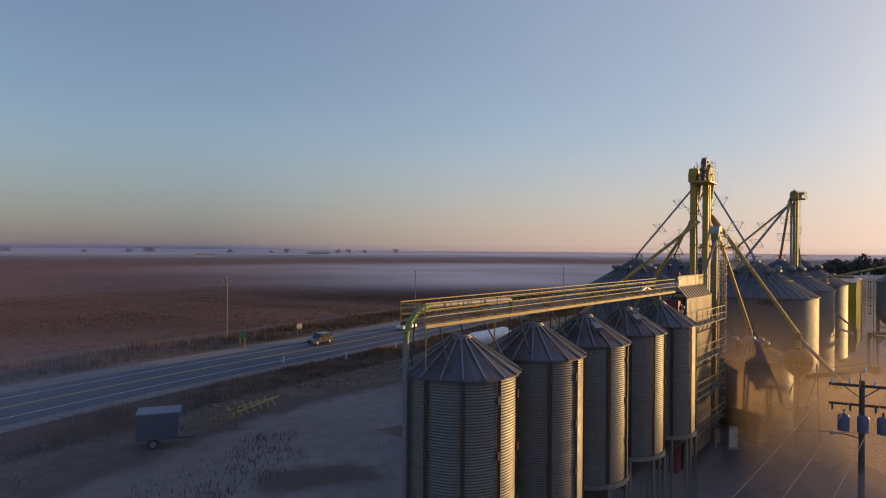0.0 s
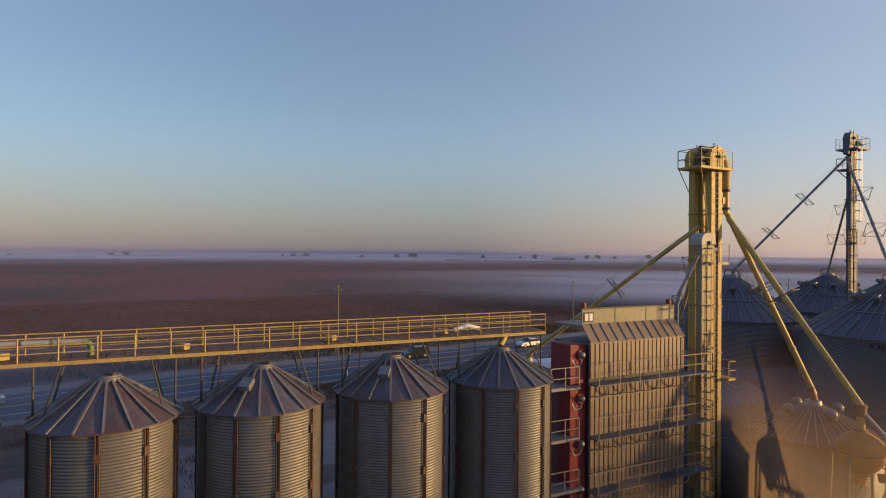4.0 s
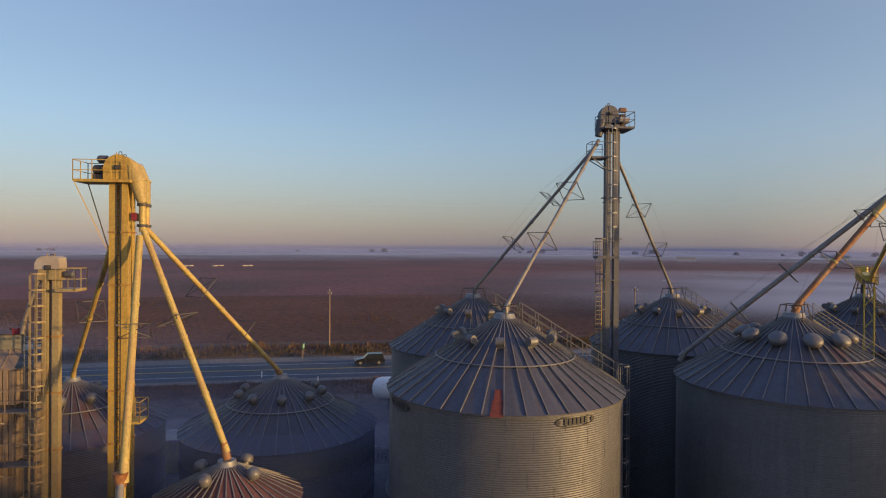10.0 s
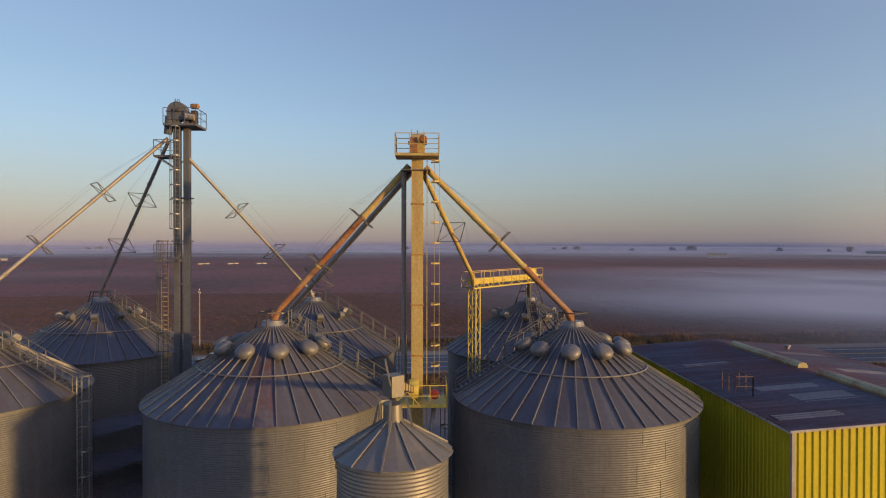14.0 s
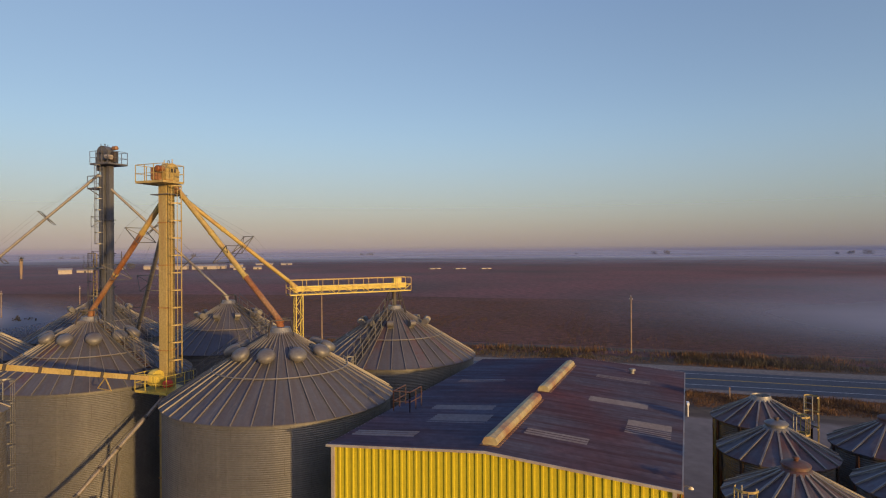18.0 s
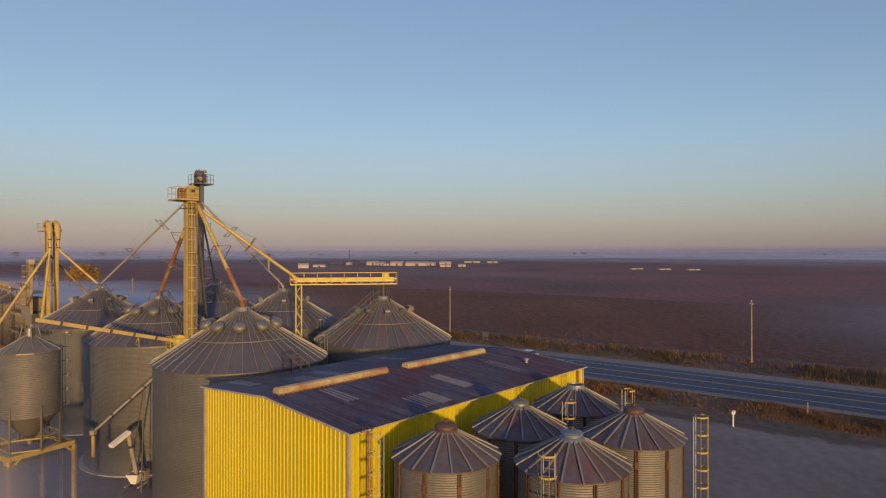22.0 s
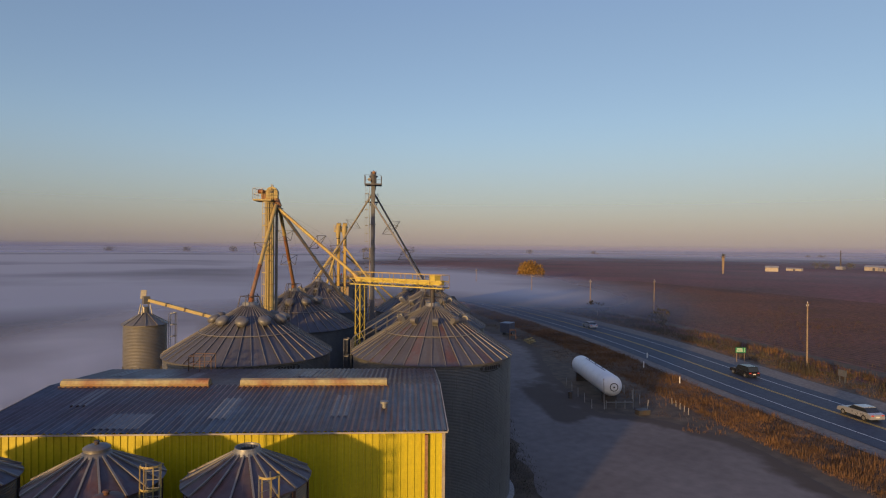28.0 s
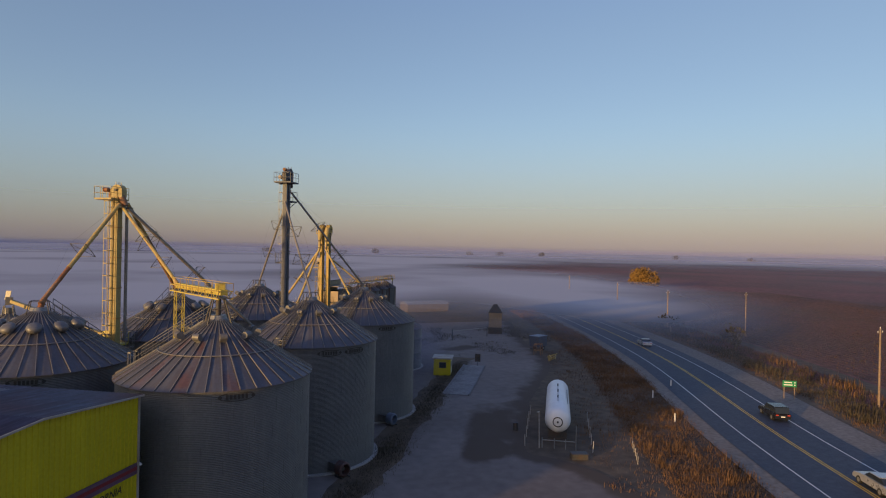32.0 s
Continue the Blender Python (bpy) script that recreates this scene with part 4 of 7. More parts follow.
for zf in (11.7, 9.6, 7.4, 5.2):
    m = Matrix.Translation((-0.35, 0.2, zf)) @ Matrix.Rotation(radians(90), 4, "X")
    part("fan_motor", Shape().rev([(0.01, 0.2), (0.08, 0.19), (0.15, 0.12), (0.17, 0.0), (0.17, -0.2)], 14).moved(m), bare_steel, dryer, "grey round motor cover", True)
    part("motor_ring", Shape().rev([(0.17, 0.02), (0.26, 0.02), (0.26, -0.06), (0.17, -0.06)], 16).moved(m), red_paint, dryer)
    part("conduit", Shape().path([(-0.35, 0.12, zf - 0.2), (-0.5, 0.08, zf - 0.45), (-0.8, 0.1, zf - 0.5), (-0.95, 0.15, zf - 0.2)], 0.025), bare_steel, dryer)
for zf in (10.2, 7.75, 5.3, 2.9):
    part("end_platform", Shape().box(-1.5, 0.55, zf, 1.8, 1.2, 0.14), bare_steel, dryer, "small steel end platform")
    railing(dryer, (-2.35, -0.02, zf), (-0.65, -0.02, zf), bare_steel, 1.0, 0.85, 0.02)
    railing(dryer, (-2.35, -0.02, zf), (-2.35, 1.12, zf), bare_steel, 1.0, 1.1, 0.02)
for k in (-2.2, -1.2):
    part("platform_post", Shape().beam((k, 1.05, 0), (k, 1.05, 10.2), 0.1), grey_steel, dryer)
ladder(dryer, "stack_ladder", (DL + 0.35, 0.5, 0.2), (DL + 0.35, 0.5, 14.1), (1, 0, 0), bare_steel)


# ---- bucket elevators ----
flange_paint = material("rusty_yellow_flange", (0.33, 0.19, 0.05), 0.6, 0.0, (0.20, 0.08, 0.03), 0.9, 2.0)
truss_steel = material("dull_truss_steel", (0.10, 0.095, 0.09), 0.6, 0.3)

def elevator(name, x, y, turn, height, ma, label, gap=0.72, w=0.4, depth=0.46, head_r=0.72, head_w=0.62, sections=2.45, group="", shift=0.0):
    """Twin upright trunks with a round head casing; the trunks stand apart along local x."""
    e = thing(name, pose(x, y, 0, 0, 0, turn), label, "bucket elevator", group)
    top = height - head_r - 0.55
    for sx in (-1, 1):
        n = int(top / sections)
        for i in range(n):
            z0, z1 = top * i / n, top * (i + 1) / n
            part("trunk_section", Shape().box(sx * gap / 2, 0, (z0 + z1) / 2, w, depth, z1 - z0 - 0.03), ma, e)
            part("flange", Shape().box(sx * gap / 2, 0, z1, w + 0.09, depth + 0.09, 0.07), flange_paint if ma is not grey_steel else ma, e)
    prof = [(-head_r, 0), (head_r, 0), (head_r, 0.55)] + [(head_r * math.cos(a * math.pi / 10), 0.55 + head_r * math.sin(a * math.pi / 10)) for a in range(1, 10)] + [(-head_r, 0.55)]
    n = len(prof)
    s = Shape().add([(a + shift, -head_w / 2, top + b) for a, b in prof] + [(a + shift, head_w / 2, top + b) for a, b in prof],
                    [tuple(range(n)), tuple(range(2 * n - 1, n - 1, -1))] + [(i, n + i, n + (i + 1) % n, (i + 1) % n) for i in range(n)])
    part("head_casing", s, ma, e, "round-topped head casing")
    s = Shape()
    for k in (-1, 1):
        s.box(shift, k * (head_w / 2 + 0.02), top + 0.55, head_r * 2 + 0.08, 0.04, 0.07)
        s.box(shift - head_r * 0.1, k * (head_w / 2 + 0.015), top + 0.6, 0.05, 0.03, 1.1 + head_r * 0.6)
    part("head_flange", s, ma, e)
    part("head_shaft", Shape().tube((shift, -head_w / 2 - 0.18, top + 0.6), (shift, head_w / 2 + 0.18, top + 0.6), 0.09, 10), dark_steel, e, smooth=True)
    part("bearing", Shape().box(shift, -head_w / 2 - 0.06, top + 0.6, 0.3, 0.1, 0.22), dark_steel, e)
    part("lifting_eye", Shape().path([(shift - 0.1, 0, top + 0.5 + head_r), (shift - 0.06, 0, top + 0.72 + head_r), (shift + 0.06, 0, top + 0.72 + head_r), (shift + 0.1, 0, top + 0.5 + head_r)], 0.02), dark_steel, e)
    part("boot", Shape().box(0, 0, 0.55, gap + w + 0.3, depth + 0.25, 1.1), ma, e, "boot casing at the foot")
    return e, top


def motor(parent, x, y, z, ma=dark_steel, r=0.2):
    m = Matrix.Translation((x, y, z)) @ Matrix.Rotation(radians(90), 4, "Y")
    part("drive_motor", Shape().rev([(0.01, -0.3), (r * 0.8, -0.28), (r, -0.22), (r, 0.18), (r * 0.6, 0.24), (0.01, 0.26)], 14).moved(m), ma, parent, "dark drive motor", True)


def platform(parent, x0, x1, y0, y1, z, ma, sides="wens"):
    part("platform", Shape().box((x0 + x1) / 2, (y0 + y1) / 2, z, x1 - x0, y1 - y0, 0.14), ma, parent)
    for k, a, b in (("s", (x0, y0), (x1, y0)), ("n", (x0, y1), (x1, y1)), ("w", (x0, y0), (x0, y1)), ("e", (x1, y0), (x1, y1))):
        if k in sides:
            railing(parent, (*a, z), (*b, z), ma, 1.05, 0.8, 0.018)


def spout(name, a, b, r, ma, label, braces=(0.35, 0.65), brace=True, rust_end=0.0):
    """A round grain spout from a head down to a roof, with kite-shaped truss frames."""
    a, b, r = Vector(a), Vector(b), r * 0.87
    t = thing(name, Matrix(), label, "grain spout", "grain spouts")
    d = (b - a).normalized()
    n = max(2, int((b - a).length / 3.0))
    for i in range(n):
        p, q = a.lerp(b, i / n), a.lerp(b, (i + 1) / n)
        part("pipe", Shape().tube(p, q, r, 12), spout_rusty if rust_end and (i + 0.5) / n > 1 - rust_end else ma, t, smooth=True)
        if i:
            part("pipe_band", Shape().tube(p - d * 0.06, p + d * 0.06, r + 0.03, 12), ma, t)
    side = d.cross(UP).normalized()
    up = side.cross(d)
    if brace:
        for f in braces:
            c = a.lerp(b, f)
            k = [c + side * (0.72 * x) + up * (0.72 * y) for x, y in ((-1, -1), (1, -1), (1, 1), (-1, 1))]
            s = Shape()
            for i in range(4):
                s.beam(k[i], k[(i + 1) % 4], 0.04)
            s.beam(k[0], k[2], 0.035)
            s.beam(k[1], k[3], 0.035)
            part("truss_frame", s, truss_steel, t, "thin dark square truss frame")
        for x, y in ((-1, 1), (1, 1)):
            off = side * (0.72 * x) + up * (0.72 * y)
            part("truss_cable", Shape().path([a] + [a.lerp(b, f) + off for f in braces] + [b], 0.005, 4), dark_steel, t, "thin steel cable")
    part("end_funnel", Shape().tube(b - d * 0.5, b - UP * 0.35, r * 1.1, 12, r * 1.25), spout_rusty if rust_end else ma, t, smooth=True)
    return t


# yellow twin elevators next to the dryer
for off, extra in ((0.0, True), (1.05, False)):
    p = Vector((22.95, 53.5, 0)) + Vector((-0.87, 0.46, 0)) * off
    leg, top = elevator("bucket_elevator", p.x, p.y, math.degrees(AXIS), 23.0, yellow_leg, "tall yellow twin-trunk bucket elevator by the dryer", 0.62, 0.31, 0.42, group="yellow elevators")
    if extra:
        platform(leg, -2.0, 0.75, -0.7, 0.9, top - 0.12, yellow_leg, "wsn")
        motor(leg, -1.05, 0.1, top + 0.5, dark_steel, 0.26)
        motor(leg, -0.85, 0.1, top + 1.05, grey_steel, 0.2)
        part("motor_stand", Shape().box(-1.05, 0.1, top + 0.12, 0.6, 0.5, 0.28), dark_steel, leg)
        s = Shape()
        s.beam((-1.95, -0.65, top - 0.2), (-0.6, -0.1, top - 3.6), 0.04)
        s.beam((-1.95, 0.85, top - 0.2), (-0.6, 0.1, top - 3.6), 0.04)
        part("platform_brace", s, yellow_leg, leg)
        ladder(leg, "inner_ladder", (0, -0.2, 0.3), (0, -0.2, top), (1, 0, 0), dark_steel, "", 0.24, 0.3, 0.025)
        platform(leg, 0.62, 1.25, -0.6, 0.5, 9.3, yellow_leg, "sen")
    else:
        ladder(leg, "ladder", (0, 0.22, 0.3), (0, 0.22, top), (1, 0, 0), grey_steel, "", 0.24)
    part("discharge_hood", Shape().tube((0.6, 0, top + 0.75), (0.86, 0, top - 0.1), 0.36, 16, 0.44), pale_leg, leg, "pale rounded discharge hood", True)
    part("hood_throat", Shape().tube((0.86, 0, top - 0.08), (1.1, 0, top - 1.2), 0.44, 16, 0.22), pale_leg, leg, smooth=True)
    part("hood_seam", Shape().tube((0.85, 0, top - 0.04), (0.88, 0, top - 0.14), 0.48, 16), pale_leg, leg)
    part("drop_pipe", Shape().tube((1.1, 0, top - 1.2), (1.12, 0, 19.05), 0.17, 12), spout_paint, leg, "pale yellow drop pipe", True)
    for z in (top - 1.35, 19.3):
        part("pipe_flange", Shape().tube((1.1, 0, z), (1.1, 0, z + 0.14), 0.26, 12), dark_steel, leg, smooth=True)
    part("gate_motor", Shape().box(0.72, -0.05, top - 1.9, 0.22, 0.22, 0.4), red_paint if extra else dark_steel, leg, "small gate actuator")
h1 = Vector((22.95, 53.5, 0)) + U * 1.15
h2 = h1 + Vector((-0.87, 0.46, 0))
spout("grain_spout", (h2.x, h2.y, 19.2), (20.3, 64.2, 9.85), 0.17, spout_paint, "yellow spout running down to the low bin", rust_end=0.12)
spout("grain_spout", (h1.x, h1.y, 19.2), (28.6, 56.75, 8.3), 0.19, spout_paint, "yellow spout running down to the rusty-roofed bin", (0.42,), rust_end=0.1)
spout("grain_spout", (h1.x + 0.1, h1.y - 0.2, 18.8), (29.95, 51.7, 8.85), 0.2, spout_paint, "thick yellow spout running down to the orange loading hopper", (0.45,))
spout("grain_spout", (22.2, 53.3, 18.3), (11.6, 53.9, 9.8), 0.16, spout_paint, "yellow spout from the elevator to the red-roofed low bin", (0.45,))

# slim elevator at the dryer's end
slim = Vector((22.4, 50.6, 0))
leg, top = elevator("bucket_elevator", slim.x, slim.y, math.degrees(AXIS), 17.7, tan_leg, "slim pale bucket elevator with a caged ladder", 0.5, 0.3, 0.34, 0.5, 0.6)
prof = [(-0.62, 0.0), (-0.62, 0.28), (-0.5, 0.52), (-0.28, 0.64), (0.3, 0.66), (0.48, 0.56), (0.52, 0.0)]
part("weather_hood", Shape().add([(a, -0.38, top + 0.5 + b) for a, b in prof] + [(a, 0.38, top + 0.5 + b) for a, b in prof],
                                 [tuple(range(7)), tuple(range(13, 6, -1))] + [(i, 7 + i, 7 + (i + 1) % 7, (i + 1) % 7) for i in range(7)]), trim_dull, leg, "pale dented weather hood")
ladder(leg, "ladder", (-0.35, -0.35, 0.3), (-0.35, -0.35, top + 0.3), (1, 0, 0), tan_leg)
cage(leg, "ladder_cage", (-0.35, -0.35, 2.4), (-0.35, -0.35, top + 0.3), (0, -1, 0), (1, 0, 0), tan_leg, "", 0.34, 0.75)
platform(leg, 0.45, 1.35, -0.6, 0.6, top - 0.5, tan_leg, "sen")
motor(leg, 0.8, 0, top + 0.25, grey_steel, 0.16)
spout("grain_spout", (22.15, 50.1, 16.6), (21.1, 49.6, 14.3), 0.11, spout_grey, "short grey spout into the dryer's top", brace=False)

# grey elevator among the large bins
leg, top = elevator("bucket_elevator", 35.09, 80.86, math.degrees(AXIS), 28.05, grey_steel, "tallest grey steel bucket elevator among the large bins", 0.62, 0.36, 0.42, 0.63, 0.62, shift=-0.27)
platform(leg, -0.85, 1.2, -0.95, 0.95, top - 0.42, grey_steel, "esn")
part("belt_guard", Shape().tube((0.35, -0.4, top + 0.2), (0.95, -0.4, top + 0.12), 0.2, 12), trim_dull, leg, "pale belt guard", True)
motor(leg, 0.8, 0.1, top + 0.95, spout_rusty, 0.18)
part("motor_stand", Shape().box(0.75, 0.1, top + 0.2, 0.35, 0.4, 0.9), dark_steel, leg)
platform(leg, -1.6, -0.5, -0.6, 0.5, top - 2.4, grey_steel, "swn")
for k in (-0.5, 0.4):
    part("platform_strut", Shape().beam((-1.5, k, top - 2.45), (-0.5, k * 0.4, top - 3.1), 0.06), grey_steel, leg)
ladder(leg, "upper_ladder", (-0.2, -0.42, 18.0), (-0.2, -0.42, top - 0.4), (1, 0, 0), bare_steel, "", 0.42)
cage(leg, "ladder_cage", (-0.2, -0.42, 19.8), (-0.2, -0.42, top - 0.5), (0, -1, 0), (1, 0, 0), bare_steel, "", 0.33, 0.9)
ladder(leg, "lower_ladder", (-1.0, -0.4, 0.3), (-1.0, -0.4, 19.0), (1, 0, 0), spout_paint, "pale lower ladder", 0.42)
cage(leg, "ladder_cage", (-1.0, -0.4, 2.5), (-1.0, -0.4, 19.0), (0, -1, 0), (1, 0, 0), truss_steel, "", 0.36, 1.1)
platform(leg, -1.35, 0.05, -1.15, -0.25, 17.75, grey_steel, "swn")
for k in range(3):
    z = (16.2, 19.0, 21.8)[k]
    part("guy_bracket", Shape().box(0, 0, z, 1.25, 0.6, 0.07), grey_steel, leg)
part("discharge_hood", Shape().tube((-0.75, 0, top + 0.2), (-0.95, 0, top - 0.9), 0.36, 12, 0.24), grey_steel, leg, smooth=True)
g = Vector((35.1, 80.85, 0))
spout("grain_spout", g - U * 0.95 + UP * 25.7, (35.57, 69.21, 15.0), 0.13, spout_grey, "long grey spout to a large bin")
spout("grain_spout", g - U * 0.95 + V * 0.1 + UP * 25.5, (24.95, 77.9, 15.0), 0.13, spout_grey, "long grey spout to a large bin")
spout("grain_spout", g + U * 0.42 + UP * 24.4, (34.85, 90.45, 15.0), 0.12, spout_grey, "long grey spout to a large bin")

# yellow elevator between the bins, its trunks one behind the other
leg, top = elevator("bucket_elevator", 51.33, 87.8, math.degrees(AXIS) + 90, 24.6, pale_leg, "tall pale yellow bucket elevator between the large bins", 0.37, 0.29, 0.6, 0.52, 0.62, shift=0.2)
platform(leg, -1.3, 0.3, -1.1, 1.1, top - 0.2, pale_leg)
motor(leg, -0.75, -0.3, top + 0.62, spout_rusty)
part("gearbox", Shape().box(-0.6, 0.2, top + 0.35, 0.45, 0.4, 0.75), spout_rusty, leg, "rusty gearbox")
ladder(leg, "ladder", (-0.1, -0.5, 0.3), (-0.1, -0.5, top), (1, 0, 0), pale_leg, "", 0.42, 0.3, 0.022)
cage(leg, "ladder_cage", (-0.1, -0.5, 11.5), (-0.1, -0.5, top - 0.4), (0, -1, 0), (1, 0, 0), pale_leg, "", 0.4, 1.0)
part("down_pipe", Shape().tube((0.45, 0.72, 11.2), (0.45, 0.72, top - 0.8), 0.13, 12), spout_grey, leg, "vertical grey pipe", True)
platform(leg, -1.5, 0.6, -1.5, 1.0, 10.75, gantry_paint, "wsn")
m = Matrix.Translation((-0.75, 0.15, 11.45)) @ Matrix.Rotation(radians(90), 4, "X")
part("drive_guard", Shape().rev([(0.01, 0.25), (0.5, 0.22), (0.55, 0.0), (0.5, -0.22), (0.01, -0.25)], 16).moved(m), gantry_paint, leg, "round yellow drive guard", True)
motor(leg, -0.8, -0.9, 11.2, bright_red, 0.22)
y3 = Vector((51.33, 87.8, 0))
part("outlet_box", Shape().tube((0.45, 0, top + 0.1), (0.85, 0, top - 0.75), 0.3, 12, 0.24), spout_rusty, leg, "rusty outlet throat", True)
part("pipe_ring", Shape().box(0.3, 0.1, 22.65, 1.5, 1.5, 0.05), grey_steel, leg, "thin bracing plate")
spout("grain_spout", y3 - U * 0.45 + V * 0.7 + UP * 23.0, (45.98, 82.24, 15.0), 0.2, spout_paint, "rusty spout to a large bin", rust_end=0.55)
spout("grain_spout", y3 - U * 0.4 + V * 0.8 + UP * 22.6, (38.8, 83.4, 11.2), 0.18, spout_grey, "dark grey spout running down between two bins", (0.5, 0.72))
spout("grain_spout", y3 + U * 0.4 + V * 0.6 + UP * 22.9, (56.1, 94.55, 15.0), 0.19, spout_paint, "rust-stained spout to the bin behind the yellow building", (0.5,), rust_end=0.45)
spout("grain_spout", y3 + U * 0.3 + V * 0.85 + UP * 22.6, (46.95, 95.8, 16.5), 0.16, spout_paint, "pale spout to the yellow gantry", (0.5,))

# ---- yellow gantry conveyor over the far bin ----
gan = thing("gantry_conveyor", Matrix(), "bright yellow gantry conveyor on a lattice leg", "conveyor")
ga, gb = Vector((47.0, 95.2, 15.95)), Vector((44.6, 104.6, 15.95))
gd = (gb - ga).normalized()
gs = Vector((-gd.y, gd.x, 0))
for k in (-0.45, 0.45):
    s = Shape()
    s.beam(ga + gs * k, gb + gs * k, 0.08)
    s.beam(ga + gs * k + UP * 0.5, gb + gs * k + UP * 0.5, 0.06)
    for i in range(14):
        p, q = ga.lerp(gb, i / 14) + gs * k, ga.lerp(gb, (i + 1) / 14) + gs * k
        s.beam(p, q + UP * 0.5, 0.035) if i % 2 else s.beam(p + UP * 0.5, q, 0.035)
    part("side_truss", s, gantry_paint, gan)
part("trough", Shape().beam(ga + gd * 0.4 + UP * 0.42, gb - gd * 0.3 + UP * 0.42, 0.5, 0.38), gantry_paint, gan, "covered conveyor trough")
part("walk_deck", Shape().beam(ga + gs * 0.1 + UP * 0.06, gb + gs * 0.1 + UP * 0.06, 0.8, 0.04), grey_steel, gan)
for k in (-0.5, 0.5):
    railing(gan, ga + gs * k, gb + gs * k, rail_paint, 1.05, 1.2, 0.018)
railing(gan, ga - gs * 0.5, ga + gs * 0.5, rail_paint, 1.05, 1.0, 0.018)
railing(gan, gb - gs * 0.5, gb + gs * 0.5, rail_paint, 1.05, 1.0, 0.018)
part("drive_box", Shape().box(gb.x - gd.x, gb.y - gd.y, gb.z + 0.8, 0.6, 0.6, 0.5), gantry_paint, gan)
lat = Shape()
lc = ga + gd * 0.75
for sx, sy in ((-1, -1), (1, -1), (1, 1), (-1, 1)):
    o = gs * (0.3 * sx) + gd * (0.25 * sy)
    lat.beam((lc + o).xy.to_3d(), lc + o, 0.07)
for i in range(20):
    z0, z1 = 15.9 * i / 20, 15.9 * (i + 1) / 20
    b0 = lc.xy.to_3d()
    for sy in (-1, 1):
        a0, a1 = b0 + gd * (0.25 * sy) - gs * 0.3, b0 + gd * (0.25 * sy) + gs * 0.3
        lat.beam(a0 + UP * z0, a1 + UP * z1, 0.035) if i % 2 else lat.beam(a1 + UP * z0, a0 + UP * z1, 0.035)
    for sx in (-1, 1):
        a0, a1 = b0 - gd * 0.25 + gs * (0.3 * sx), b0 + gd * 0.25 + gs * (0.3 * sx)
        lat.beam(a0 + UP * z0, a1 + UP * z1, 0.035) if i % 2 else lat.beam(a1 + UP * z0, a0 + UP * z1, 0.035)
part("lattice_leg", lat, gantry_paint, gan, "tall lattice leg")
s = Shape()
for k in range(4):
    a = radians(45 + 90 * k)
    s.beam((44.9 + 1.1 * math.cos(a), 103.4 + 1.1 * math.sin(a), BP - 0.3), (44.9 + 0.5 * math.cos(a), 103.4 + 0.5 * math.sin(a), 15.95), 0.07)
part("roof_stand", s, dark_steel, gan)
part("outlet", Shape().tube((44.9, 103.4, 15.9), (44.9, 103.4, BP + 0.2), 0.18, 12), dark_steel, gan, smooth=True)

# ---- yellow metal building ----
BM = Matrix.Translation((66.26, 96.45, 0)) @ Matrix.Rotation(radians(52.1), 4, "Z")
BL, BW, BH, BRG = 20.75, 13.4, 10.95, 11.45       # long wall, gable wall, eave, ridge
barn = thing("metal_building", BM, "tall yellow corrugated-metal building with a low rusty gable roof", "building")
eave_at = lambda x: BH + (BRG - BH) * (1 - abs(x - BW / 2) / (BW / 2))


def clad(width, height0, height1, waves=3):
    """One upright cladding sheet with square ribs."""
    s = Shape()
    w = width / waves
    line = []
    for i in range(waves):
        line += [(i * w, 0.0), (i * w + 0.62 * w, 0.0), (i * w + 0.70 * w, 0.045), (i * w + 0.92 * w, 0.045)]
    line.append((width, 0.0))
    top = lambda x: height0 + (height1 - height0) * x / width
    n = len(line)
    s.add([(x, -y, 0.1) for x, y in line] + [(x, -y, top(x)) for x, y in line], [(i, i + 1, n + i + 1, n + i) for i in range(n - 1)])
    return s


part("core", Shape().box(BW / 2, BL / 2, BH / 2 - 0.05, BW - 0.16, BL - 0.16, BH - 0.1), dark_steel, barn)
nx, ny = 14, 22
for i in range(nx):
    x0, x1 = BW * i / nx, BW * (i + 1) / nx
    part("wall_sheet", clad(x1 - x0, eave_at(x0), eave_at(x1)), barn_yellow, barn, m=pose(x0, 0, 0))
    part("wall_sheet", clad(x1 - x0, eave_at(x1), eave_at(x0)), barn_yellow, barn, m=pose(x1, BL, 0, 0, 0, 180))
long_sheet = clad(BL / ny, BH, BH).mesh("wall_sheet", barn_yellow)
for i in range(ny):
    part("wall_sheet", long_sheet, None, barn, m=pose(BW, BL * i / ny, 0, 0, 0, 90))
    part("wall_sheet", long_sheet, None, barn, m=pose(0, BL * (i + 1) / ny, 0, 0, 0, -90))
# roof sheets run from the ridge to the eaves
nr = 24
half = BW / 2 + 0.25


def roof_sheet(width, length, waves=3):
    s = Shape()
    line = [(width * j / (2 * waves), 0.075 if j % 2 else 0.0) for j in range(2 * waves + 1)]
    n = len(line)
    s.add([(0, y, z) for y, z in line] + [(length, y, z) for y, z in line], [(i, n + i, n + i + 1, i + 1) for i in range(n - 1)])
    return s


